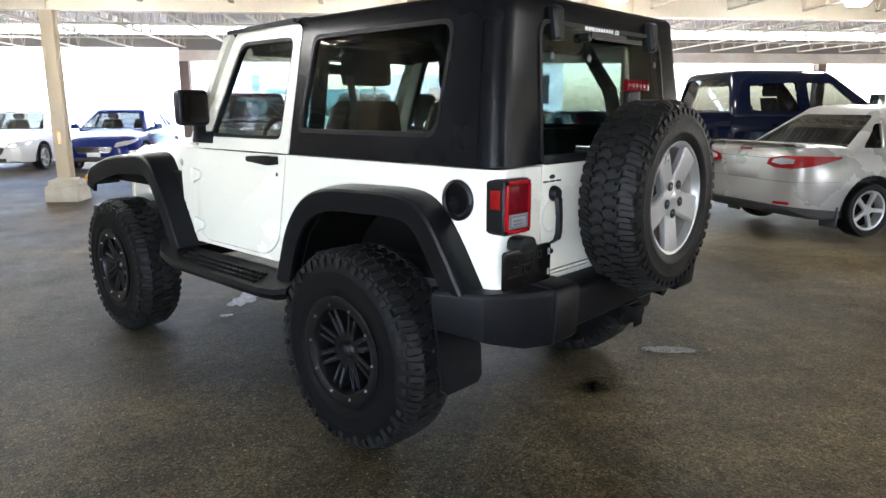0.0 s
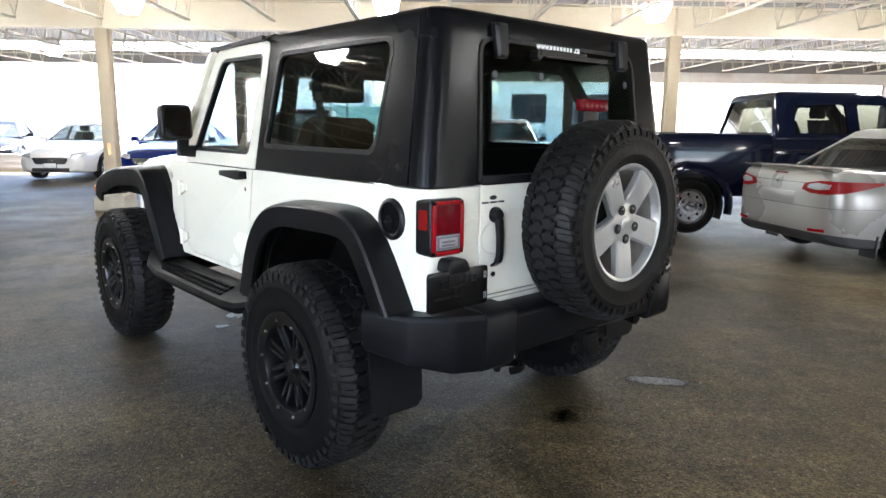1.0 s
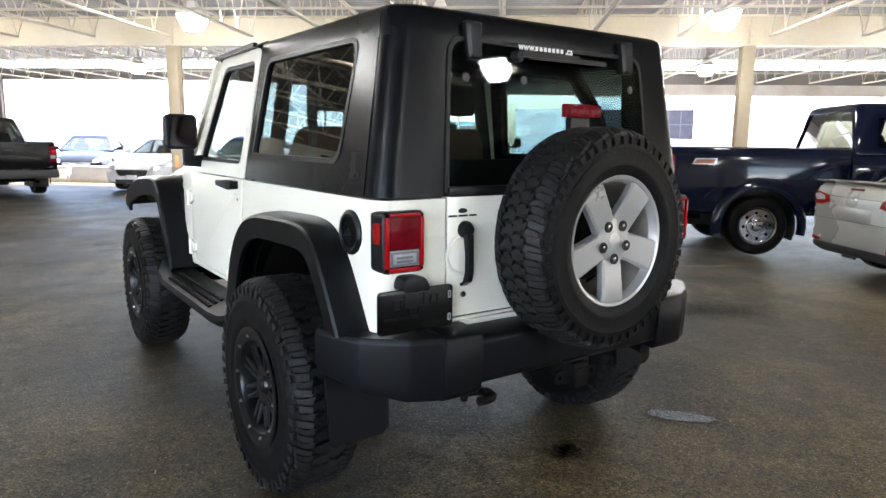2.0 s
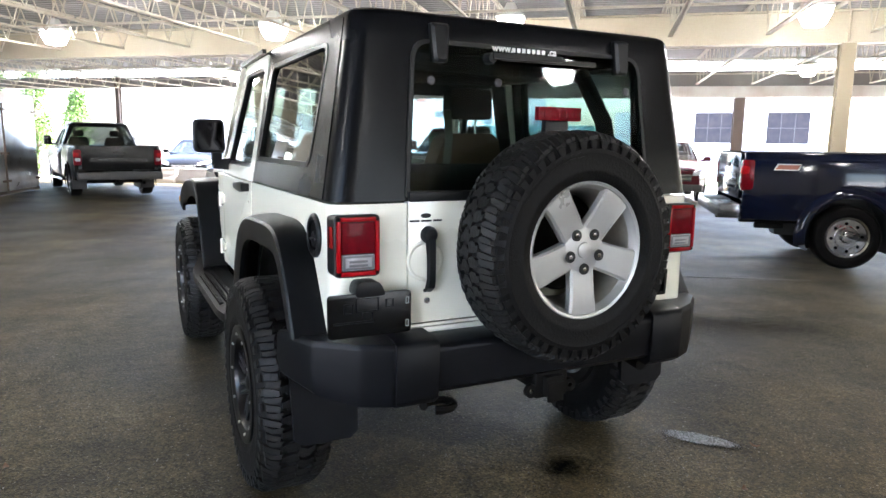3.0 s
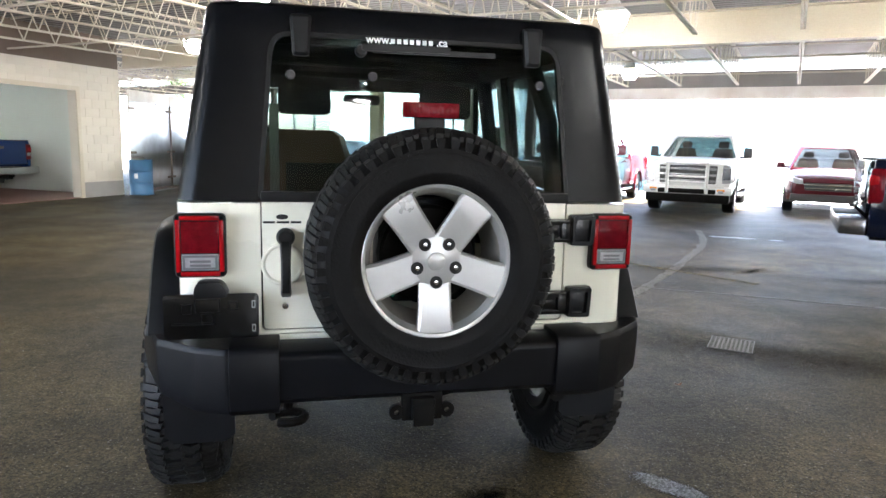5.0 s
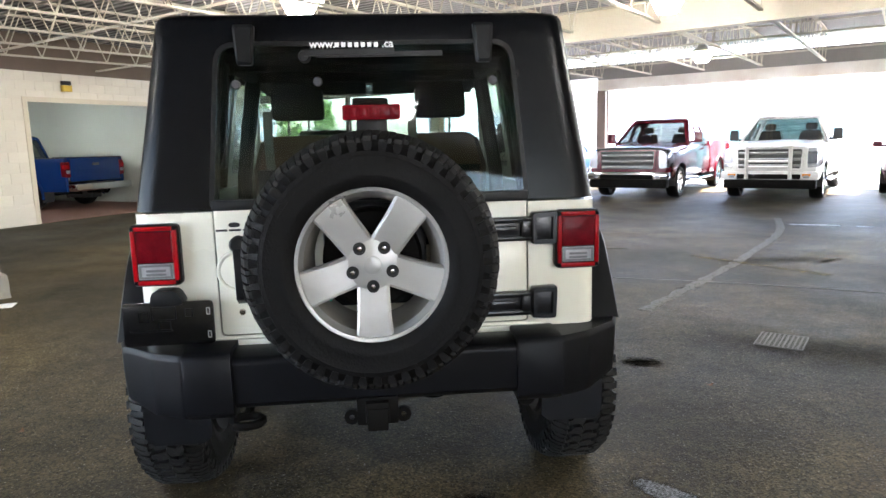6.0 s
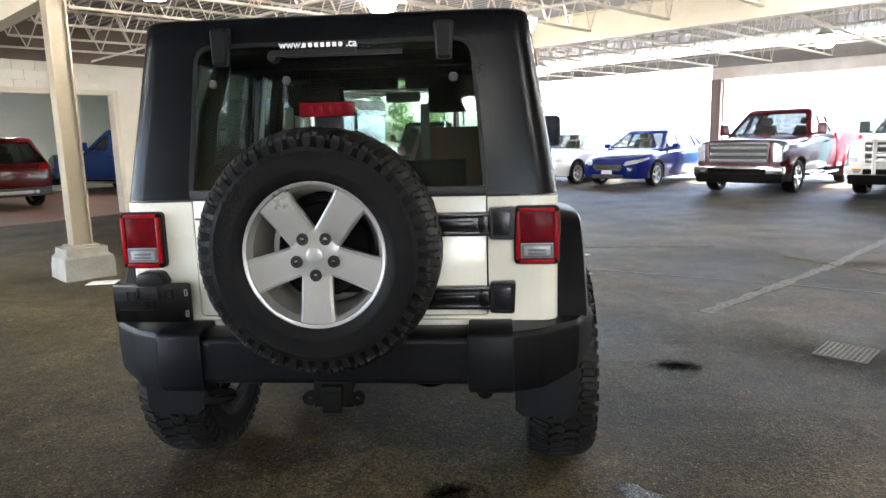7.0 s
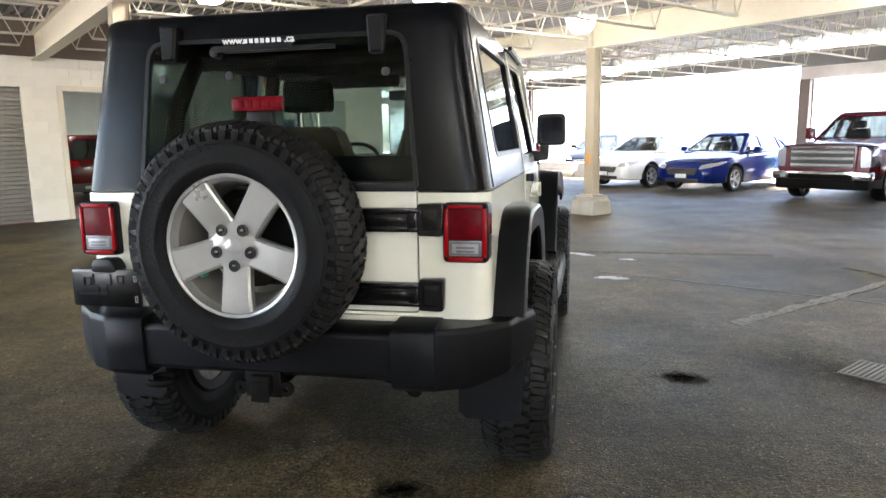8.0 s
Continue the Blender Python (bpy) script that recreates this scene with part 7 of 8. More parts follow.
    part("tailgate_handle", bm, DARKPLASTIC, tg)
    # face: grille with bright bars, stacked lamps
    gz0, gz1 = z0 + 0.23, belt - 0.12
    bm = B()
    prism(bm, rounded([(-0.62, gz0), (0.62, gz0), (0.64, gz1), (-0.64, gz1)], 0.04, 3), "y", fr - 0.06, fr + 0.03, 0.012)
    gr = part("grille", bm, DARKPLASTIC, car, "tall grille with bright bars")
    for k in range(3):
        z = gz0 + 0.05 + k * (gz1 - gz0 - 0.05) / 3.0
        bm = B()
        prism(bm, rounded([(fr, z), (fr + 0.035, z + 0.004), (fr + 0.058, z + 0.034), (fr + 0.035, z + 0.066), (fr, z + 0.070)], 0.012, 3), "x", -0.60, 0.60)
        part("grille_bar", bm, SATIN, gr, "bright grille bar")
    bm = B()
    ring_panel(bm, rounded([(-0.645, gz0 - 0.01), (0.645, gz0 - 0.01), (0.665, gz1 + 0.02), (-0.665, gz1 + 0.02)], 0.05, 4), rounded([(-0.60, gz0 + 0.03), (0.60, gz0 + 0.03), (0.62, gz1 - 0.02), (-0.62, gz1 - 0.02)], 0.03, 4), lambda a, b, d: (a, fr + 0.05 - d, b), 0.05)
    part("grille_surround", bm, PEARL if bars else colour, gr)
    lamp = [(0.685, gz0 + 0.03), (1.10, gz0 + 0.06), (1.10, gz1 - 0.005), (0.685, gz1 + 0.005)]
    fitted(car, st, "headlamp", HEADLAMP if bars else GRILLEDARK, "tall headlamp", lamp, fr + 0.1, [(0.90, gz0 + 0.12), (1.10, gz0 + 0.12), (1.10, gz1 - 0.01), (0.90, gz1 - 0.01)], fr - 0.34, 0.012)
    fitted(car, st, "lamp_housing", GRILLEDARK, "dark lamp reflector", [(0.72, gz0 + 0.12), (0.90, gz0 + 0.13), (0.90, gz1 - 0.07), (0.72, gz1 - 0.07)], fr + 0.1, [(0.72, gz0 + 0.12), (0.90, gz0 + 0.13), (0.90, gz1 - 0.07), (0.72, gz1 - 0.07)], fr - 0.05, 0.016)
    if not heavy and not bars and not dark:
        fitted(car, st, "bonnet_deflector", DARKPLASTIC, "dark bonnet deflector strip", [(0.0, gz1 + 0.03), (0.90, gz1 + 0.02), (0.90, gz1 + 0.2), (0.0, gz1 + 0.2)], fr + 0.1, [(0.0, gz1 + 0.03), (0.90, gz1 + 0.02), (0.90, gz1 + 0.2), (0.0, gz1 + 0.2)], fr - 0.16, 0.02)
    pieces(car, [("fog_lamp", WHITELENS, "round fog lamp", True, 0.66, 0.78, fr + 0.05, fr + 0.108, z0 + 0.06, z0 + 0.13, 0.02)])
    if heavy:
        for s, c in ((1, SILVER), (-1, DECALRED)):
            bm = B()
            prism(bm, [(rr + 0.36 - 0.008 * s, belt - 0.17 - 0.006 * s), (rr + 0.62 + 0.008 * s, belt - 0.17 - 0.006 * s), (rr + 0.65 + 0.008 * s, belt - 0.105 + 0.006 * s), (rr + 0.40 - 0.008 * s, belt - 0.105 + 0.006 * s)], "x", W - 0.02, W + (0.001 if s > 0 else 0.004))
            part("side_decal", bm, c, car, "pale and orange decal on the bed side", 0)
    if bars:
        bm = B()
        for s in (-1, 1):
            tube(bm, [(s * 0.42, fr + 0.12, z0 + 0.05), (s * 0.42, fr + 0.16, gz0 + 0.1), (s * 0.42, fr + 0.15, gz1 + 0.04)], 0.04, 10)
        for z in (gz0 + 0.06, gz0 + 0.18, gz1 + 0.02):
            tube(bm, [(-0.42, fr + 0.155, z), (0.42, fr + 0.155, z)], 0.026, 8)
        part("bull_bar", bm, PEARL, car, "white tubular bull bar")
        pieces(car, [("indicator", ORANGE, "amber indicator", True, W - 0.34, W - 0.18, fr + 0.085, fr + 0.105, z0 + 0.10, z0 + 0.15, 0.006)])
    four_wheels(car, ax, W - 0.15, R, half=0.13, rim=0.235, spokes=0 if heavy else 6, metal=CHROME)
    mirrors(car, CHROME if heavy else DARKPLASTIC if bars else colour, W - 0.05, 0.98 + ext, belt + 0.02, True)
    return car


def suv(m, colour, label):
    """A compact sport-utility car, nose to +y."""
    W, h = 0.92, 2.26
    ax = (-1.28, 1.40)
    car = thing("suv", m, label, "car", "parked cars")
    st = [(-h, 0.74, 0.50, 0.98, 0.0, 0.04), (-h + 0.06, 0.84, 0.38, 1.08, 0.0, 0.05), (-h + 0.5, W, 0.30, 1.10, 0.0, 0.06), (0.5, W, 0.28, 1.05, 0.01, 0.06), (1.05, W, 0.28, 1.04, 0.05, 0.06), (1.6, W - 0.01, 0.30, 1.0, 0.06, 0.08), (h - 0.2, W - 0.08, 0.32, 0.90, 0.04, 0.08), (h, 0.68, 0.36, 0.78, 0.0, 0.05)]
    first = label.split(" ")[0]
    lower_body(car, st, colour, ax, 0.35, first + " body")
    cabin(car, colour, 1.06, 1.68, (1.10, 0.42), (-h + 0.10, -h + 0.42), W - 0.07, 0.64,
          [[(0.06, 1.10), (0.06, 1.54), (0.36, 1.54), (0.85, 1.10)], [(-0.95, 1.10), (-0.93, 1.53), (-0.02, 1.54), (-0.02, 1.10)], [(-1.65, 1.13), (-1.55, 1.48), (-1.03, 1.52), (-1.05, 1.11)]], SHADED, first + " roof and pillars")
    four_wheels(car, ax, W - 0.12, 0.35, half=0.115, rim=0.22, spokes=5)
    mirrors(car, colour, W - 0.05, 0.62, 1.06)
    fitted(car, st, "tail_lamp", REDRIM, "red wrap-round tail lamp", [(0.54, 0.90), (1.0, 0.90), (1.0, 1.08), (0.60, 1.05)], -h - 0.1, [(0.54, 1.0), (1.0, 1.0), (1.0, 1.06), (0.60, 1.06)], -h + 0.45)
    fitted(car, st, "headlamp", HEADLAMP, "swept headlamp", [(0.50, 0.70), (1.0, 0.74), (1.0, 0.86), (0.53, 0.80)], h + 0.1, [(0.50, 0.88), (1.0, 0.88), (1.0, 0.92), (0.53, 0.92)], h - 0.5)
    pieces(car, [("rear_bumper", DARKPLASTIC, "grey lower bumper", False, -0.80, 0.80, -h - 0.03, -h + 0.2, 0.32, 0.52, 0.04), ("skid_plate", SILVER, "silver skid plate", False, -0.5, 0.5, -h - 0.04, -h + 0.1, 0.38, 0.46, 0.02),
                 ("front_bumper", DARKPLASTIC, "dark lower bumper", False, -0.76, 0.76, h - 0.2, h + 0.03, 0.32, 0.50, 0.04), ("grille", DARKPLASTIC, "dark grille", False, -0.48, 0.48, h - 0.1, h + 0.02, 0.58, 0.76, 0.03),
                 ("grille_bar", CHROME, "chrome grille bar", False, -0.50, 0.50, h - 0.05, h + 0.035, 0.70, 0.735, 0.01), ("grille_bar", CHROME, "chrome grille bar", False, -0.48, 0.48, h - 0.05, h + 0.035, 0.62, 0.65, 0.01),
                 ("roof_rail", SILVER, "roof rail", True, 0.60, 0.63, -1.5, 0.3, 1.675, 1.70, 0.008), ("high_brake_lamp", REDLENS, "", False, -0.15, 0.15, -h + 0.36, -h + 0.42, 1.64, 1.66, 0.004)])
    return car


def at(x, y, heading):
    return pose(x, y, 0, 0, 0, heading - 90)


FACING = -129.4      # parked nose towards the hall
sedan(at(7.60, -0.31, -30), SILVERCAR, "silver four-door saloon with red wrap-round tail lamps")
pickup(at(8.37, 1.98, -39.4), NAVY, "navy blue heavy pickup truck with chrome bumper", heavy=True)
pickup(at(7.49, 14.54, FACING), MAROON, "maroon pickup truck with chrome grille")
pickup(at(10.05, 13.1, FACING), PEARL, "white older pickup truck with tubular bull bar", bars=True)
suv(at(12.9, 12.1, FACING), paint("dark_ruby_car_paint", (0.055, 0.004, 0.008)), "dark red sport-utility car with chrome grille bars")
sedan(at(4.75, 16.73, FACING), COBALT, "bright blue saloon with chrome-barred grille", True)
sedan(at(2.88, 18.2, FACING), PEARL, "white saloon with chrome-barred grille", True)
sedan(at(1.5, 24.5, FACING + 20), GRAPHITE, "dark saloon standing in the daylight", True)
pickup(at(-1.82, 18.45, 100), GRAPHITE, "black pickup truck with dark bumper near steel doors", dark=True)
pickup(WALL @ pose(-12.1, -1.15, 0, 0, 0, 100), BRIGHTBLUE, "bright blue pickup truck inside the workshop")
suv(WALL @ pose(-12.4, -5.4, 0, 0, 0, 90), paint("red_suv_paint", (0.075, 0.004, 0.004)), "red sport-utility car inside the workshop")


# ---- around the hall ----
# letters are greyed in colour so that they wash out in the glare
SIGNGREY = surface("grey_sign_letters", (0.20, 0.21, 0.22), 0.6)
GRATE = surface("worn_galvanised_grating", (0.17, 0.165, 0.15), 0.7, 0.0, dark=(0.10, 0.095, 0.085), scale=12.0)
PALEPATCH = surface("pale_speckle", (0.50, 0.51, 0.53), 0.8, dark=(0.16, 0.155, 0.15), scale=28.0, amount=0.9, grain=160.0, grain_amount=0.5, bump=0.8, bump_scale=120)


def flat_patch(name, material, label, centre, rx, ry, turn, seed, z=0.004, rough=0.25, spikes=40, category="stain"):
    """A thin, ragged-edged patch on the floor."""
    rnd = random.Random(seed)
    bm = B()
    ph = [rnd.uniform(0, 6.28) for _ in range(5)]
    top = []
    for i in range(spikes):
        t = 2 * math.pi * i / spikes
        k = 1 + rough * (0.5 * math.sin(2 * t + ph[0]) + 0.35 * math.sin(3 * t + ph[1]) + 0.25 * math.sin(7 * t + ph[2]) + 0.2 * math.sin(11 * t + ph[3])) + rnd.uniform(-0.05, 0.05)
        top.append((rx * k * math.cos(t), ry * k * math.sin(t)))
    prism(bm, top, "z", 0.0, z)
    ob = part(name, bm, material, None, label, 0)
    ob.matrix_world = pose(centre[0], centre[1], 0, 0, 0, turn)
    return tagged(ob, category=category, kind="structure")


def ribbon(name, material, label, pts, width, seed, z=0.004):
    """A worn painted line: a narrow strip with uneven edges, in the hall's axes."""
    rnd = random.Random(seed)
    bm = B()
    p = spline(pts, 14)
    rings = []
    for i, a in enumerate(p):
        d = (Vector(p[min(i + 1, len(p) - 1)]) - Vector(p[max(i - 1, 0)])).normalized()
        nrm, a = Vector((-d.y, d.x)), Vector(a)
        l, r = a + nrm * width * rnd.uniform(0.3, 0.6), a - nrm * width * rnd.uniform(0.3, 0.6)
        rings.append([(l.x, l.y, 0), (r.x, r.y, 0), (r.x, r.y, z), (l.x, l.y, z)])
    loft(bm, rings)
    solid(name, bm, material, label, "marking", "structure", UV, 0)


def barrel():
    ba = thing("oil_drum", pose(-4.26, 15.40, 0), "dented blue steel drum beside the steel doors", "drum")
    bm = B()
    prof = [(0.0001, 0.0), (0.28, 0.0), (0.29, 0.02), (0.28, 0.04), (0.28, 0.28), (0.293, 0.30), (0.28, 0.32), (0.28, 0.57), (0.293, 0.59), (0.28, 0.61), (0.28, 0.84), (0.29, 0.86), (0.285, 0.88), (0.27, 0.865), (0.0001, 0.86)]
    lathe(bm, prof, (0, 0, 0), "z", 32)
    part("shell", bm, BARREL, ba, "blue painted drum", 30)
    bm = B()
    lathe(bm, [(0.0001, 0.86), (0.03, 0.86), (0.03, 0.885), (0.0001, 0.885)], (0.15, 0.1, 0), "z", 14)
    part("bung", bm, RUSTY, ba)
    bm = B()
    for x, y, w in ((-0.1, -0.08, 0.08), (0.05, -0.12, 0.06), (-0.02, 0.1, 0.07)):
        box(bm, x - w, x + w, y - 0.05, y + 0.05, 0.862, 0.862 + w, 0.008)
    part("rag", bm, CONCRETE, ba, "crumpled rags on the lid")
    bm = B()
    box(bm, -0.10, -0.02, -0.288, -0.272, 0.42, 0.54, 0.002)
    part("sticker", bm, PAPER, ba, "small white sticker")


def steel_doors():
    """A pair of sheet-steel doors with strap hinges, standing along one plane."""
    a, b = Vector((-4.50, 15.42, 0)), Vector((-3.39, 19.45, 0))
    ln = (b - a).length
    ang = math.degrees(math.atan2((b - a).y, (b - a).x))
    m = Matrix.Translation(a) @ pose(0, 0, 0, 0, 0, ang)
    H = 2.60
    for i, (x0, x1) in enumerate(((0.02, ln * 0.52), (ln * 0.52 + 0.01, ln))):
        d = thing("steel_door", m, "tall galvanised sheet-steel door with strap hinges", "door", "steel doors")
        bm = B()
        box(bm, x0, x1, -0.02, 0.02, 0.06, H - 0.28, 0.004)
        part("leaf", bm, STEEL, d, "scuffed galvanised sheet")
        bm = B()
        box(bm, x0, x1, -0.035, 0.03, H - 0.28, H, 0.006)
        part("top_rail", bm, FASCIA, d, "weathered top rail")
        for z in (0.35, 1.05, 2.15):
            for xe, dr in ((x0, 1), (x1, -1)):
                bm = B()
                xs = sorted((xe - dr * 0.06, xe + dr * 0.22))
                box(bm, xs[0], xs[1], -0.05, -0.021, z - 0.03, z + 0.03, 0.006)
                part("strap_hinge", bm, RUSTY, d, "rusty strap hinge")
        bm = B()
        box(bm, x0, x1, -0.03, 0.03, 0.02, 0.10, 0.006)
        part("bottom_rail", bm, RUSTY, d)
        bm = B()
        tube(bm, [(x1 - 0.02 if i == 0 else x0 + 0.02, -0.04, 0.1), (x1 - 0.02 if i == 0 else x0 + 0.02, -0.04, H - 0.3)], 0.014, 8)
        part("bolt_rod", bm, RUSTY, d, "long rusty bolt rod")


def tree(x, y, height, width, seed, label):
    """A columnar hedge tree: tapered trunk, limbs and a crown of many small leaves in clumps."""
    rnd = random.Random(seed)
    tr = thing("tree", pose(x, y, 0), label, "tree", "trees beyond the yard")
    bm = B()
    tube(bm, [(0, 0, 0), (0.05, 0.02, height * 0.4), (0.0, 0.05, height * 0.9)], [0.14, 0.09, 0.02], 8)
    for _ in range(10):
        z = rnd.uniform(0.15, 0.8) * height
        t = rnd.uniform(0, 6.28)
        l = width * rnd.uniform(0.3, 0.5)
        tube(bm, [(0, 0, z), (l * math.cos(t), l * math.sin(t), z + l * 0.7)], [0.03, 0.01], 5)
    part("trunk", bm, BARK, tr)
    verts, faces = [], []
    for _ in range(105):
        f = rnd.random() ** 0.8
        z = 0.2 + f * (height - 0.3)
        rad = width * 0.5 * (1 - f ** 2.2) ** 0.6 * (0.55 + 0.45 * rnd.random()) + 0.05
        t = rnd.uniform(0, 6.28)
        c = Vector((rad * math.cos(t), rad * math.sin(t), z))
        for _ in range(34):
            p = c + Vector((rnd.gauss(0, 0.13), rnd.gauss(0, 0.13), rnd.gauss(0, 0.16)))
            u = Vector((rnd.gauss(0, 1), rnd.gauss(0, 1), rnd.gauss(0, 1))).normalized() * rnd.uniform(0.04, 0.09)
            w = u.cross(Vector((rnd.gauss(0, 1), rnd.gauss(0, 1), rnd.gauss(0, 1)))).normalized() * 0.035
            k = len(verts)
            verts += [p - u, p + w, p + u, p - w]
            faces.append((k, k + 1, k + 2, k + 3))
    me = bpy.data.meshes.new("crown")
    me.from_pydata([tuple(v) for v in verts], [], faces)
    me.materials.append(LEAF)
    cr = new("crown", me)
    cr.parent = tr
    tagged(cr, "dense bright green leaves", kind="stuff")


def building(m, length, height, cols, rows, label, wall=None):
    """A pale building with real window openings: piers and bands with recessed panes and frames."""
    bd = thing("building", m, label, "building", "far buildings")
    bay, storey = length / cols, height / rows
    bm = B()
    for r in range(rows):
        z = r * storey
        box(bm, 0, length, 0, 0.3, z, z + storey * 0.32)
        box(bm, 0, length, 0, 0.3, z + storey * 0.80, z + storey)
        for c in range(cols + 1):
            x0 = max(c * bay - bay * 0.22, 0)
            x1 = min(c * bay + bay * 0.22, length)
            box(bm, x0, x1, 0.0, 0.3, z + storey * 0.32, z + storey * 0.80)
    box(bm, 0, length, 0.3, 8, 0, height)
    part("wall", bm, wall or FARWALL, bd, "pale facade", 0)
    bm = B()
    box(bm, -0.2, length + 0.2, -0.2, 8.2, height, height + 0.3)
    part("roof", bm, CONCRETE, bd)
    for r in range(rows):
        for c in range(cols):
            x0, x1, z0, z1 = c * bay + bay * 0.22, (c + 1) * bay - bay * 0.22, r * storey + storey * 0.32, r * storey + storey * 0.80
            bm = B()
            box(bm, x0, x1, 0.18, 0.2, z0, z1)
            w = part("window", bm, FARGLASS, bd, "dark window")
            bm = B()
            for k in (1, 2):
                x = x0 + (x1 - x0) * k / 3
                box(bm, x - 0.03, x + 0.03, 0.14, 0.18, z0, z1)
            box(bm, x0, x1, 0.14, 0.18, (z0 + z1) / 2 - 0.03, (z0 + z1) / 2 + 0.03)
            part("window_frame", bm, FARFRAME, w)
    return bd


def surroundings():
    for c, rx, ry, turn, seed in (((0.37, -0.40), 0.10, 0.07, 10, 1), ((1.66, 1.18), 0.13, 0.085, -20, 2), ((2.9, 3.2), 0.10, 0.05, 0, 7), ((5.0, 4.2), 0.2, 0.06, 30, 8)):
        flat_patch("oil_stain", SOAKED, "black oil stain soaked into asphalt", c, rx * 1.85, ry * 1.85, turn, seed, 0.003, 0.2)
    for c, rx, ry, turn, seed in (((-1.2, -0.9), 1.3, 0.5, 30, 21), ((3.0, 1.2), 1.6, 0.5, -35, 22), ((4.6, 4.4), 1.2, 0.35, -10, 23), ((2.4, -1.6), 0.9, 0.4, 15, 25), ((6.2, 3.4), 1.3, 0.3, -20, 26)):
        flat_patch("dirt_track", DIRT, "faint dark dirt smear on asphalt", c, rx, ry, turn, seed, 0.002, 0.2)
    flat_patch("damp_patch", WET, "damp patch on asphalt, its glints put in as pale specks", (1.17, -0.455), 0.23, 0.105, -52, 3, 0.0035)
    for c, rx, ry, turn, seed in (((-0.02, 2.50), 0.19, 0.10, 40, 4), ((-0.35, 2.2), 0.04, 0.03, 0, 9)):
        flat_patch("pale_patch", PALEPATCH, "pale speckled patch on asphalt", c, rx, ry, turn, seed, 0.004, 0.4, category="spill")
    for c, rx, ry, turn, seed in (((1.30, 4.04), 0.15, 0.08, 10, 11), ((0.95, 5.45), 0.18, 0.07, -20, 12), ((1.52, 5.13), 0.07, 0.06, 0, 13), ((6.80, 7.05), 0.30, 0.09, -35, 14), ((7.3, 6.7), 0.10, 0.04, -35, 15)):
        flat_patch("pale_spot", PALEPATCH, "small pale speckled spot on asphalt", c, rx, ry, turn, seed, 0.004, 0.45, category="spill")
    ribbon("chalk_line", CHALK, "worn white line along the floor", [(5.63, -5.1), (5.72, -4.0), (5.81, -2.89), (5.84, -2.16), (5.89, -0.56), (5.84, 0.67), (5.58, 2.15)], 0.12, 5)
    ribbon("yellow_line", YELLOWLINE, "faded yellow line on the floor", [(5.28, -2.22), (5.6, -2.35), (5.9, -2.47), (6.8, -2.8)], 0.10, 6)
    ribbon("yellow_line", YELLOWLINE, "faded yellow line on the floor", [(2.6, -3.5), (2.97, -3.18), (3.48, -2.74), (4.4, -2.0)], 0.09, 7)
    ribbon("chalk_line", CHALK, "thin pale seam across the floor", [(3.6, -4.25), (4.88, -3.91), (6.07, -3.62), (7.13, -3.47), (8.4, -3.3)], 0.035, 9)
    # drain grate
    gr = thing("drain_grate", UV @ pose(6.73, -5.47, 0), "square steel drain grate set in the asphalt", "grate")
    bm = B()
    ring_panel(bm, [(-0.155, -0.175), (0.155, -0.175), (0.155, 0.175), (-0.155, 0.175)], [(-0.147, -0.167), (0.147, -0.167), (0.147, 0.167), (-0.147, 0.167)], lambda a, b, d: (a, b, 0.006 - d), 0.006)
    part("grate_frame", bm, GRATE, gr, smooth=0)
    for k in range(12):
        y = -0.155 + k * 0.0275
        bm = B()
        box(bm, -0.147, 0.147, y, y + 0.011, 0.001, 0.005)
        part("grate_bar", bm, GRATE, gr, smooth=0)
    for k in range(9):
        x = -0.12 + k * 0.03
        bm = B()
        box(bm, x - 0.005, x + 0.005, -0.166, 0.166, 0.001, 0.0055)
        part("cross_bar", bm, GRATE, gr, smooth=0)
    # no pit is cut; its shade is a thin black sheet below the bars
    bm = B()
    box(bm, -0.146, 0.146, -0.166, 0.166, 0.0, 0.0012)
    part("grate_shade", bm, FLATBLACK, gr, "flat black sheet standing in for the shaded pit", 0)
    rnd = random.Random(77)
    verts, faces = [], []
    for _ in range(900):
        x, y, q = rnd.uniform(-3.6, 4.2), rnd.uniform(-2.3, 4.6), rnd.uniform(0.002, 0.0055)
        k, t = len(verts), rnd.uniform(0, 6.28)
        verts += [(x + q * math.cos(t + 2.1 * j), y + q * math.sin(t + 2.1 * j), 0.0) for j in range(3)] + [(x + q * 0.2, y, q * rnd.uniform(0.8, 1.5))]
        faces += [(k, k + 1, k + 3), (k + 1, k + 2, k + 3), (k + 2, k, k + 3)]
    me = bpy.data.meshes.new("grit")
    me.from_pydata(verts, [], faces)
    me.materials.append(surface("pale_grit", (0.30, 0.28, 0.25), 0.8, dark=(0.08, 0.07, 0.06), scale=0.9, amount=1.0))
    tagged(new("grit", me), "pale loose grit scattered over the asphalt", "grit", kind="stuff")
    brown = surface("dry_leaf", (0.16, 0.075, 0.03), 0.7, dark=(0.08, 0.04, 0.02), scale=20.0)
    for x, y, t in ((-1.55, -0.55, 20), (-1.05, -0.95, 80), (0.95, -0.9, 140), (0.62, -1.25, 40), (-1.9, 0.6, 10), (1.05, 0.15, 65), (1.9, 0.7, 100), (1.35, -0.62, 30)):
        bm = B()
        loft(bm, [[(a * w, b, 0.004 + 0.006 * abs(b) / 0.02 + (0.004 if a == 0 else 0.0) + lift) for a in (-1, 0, 1)] for b, w, lift in ((-0.024, 0.002, 0.004), (-0.008, 0.013, 0.0), (0.010, 0.011, 0.0), (0.026, 0.001, 0.006))], caps=False, closed=False)
        bmesh.ops.solidify(bm, geom=bm.faces, thickness=0.0012)
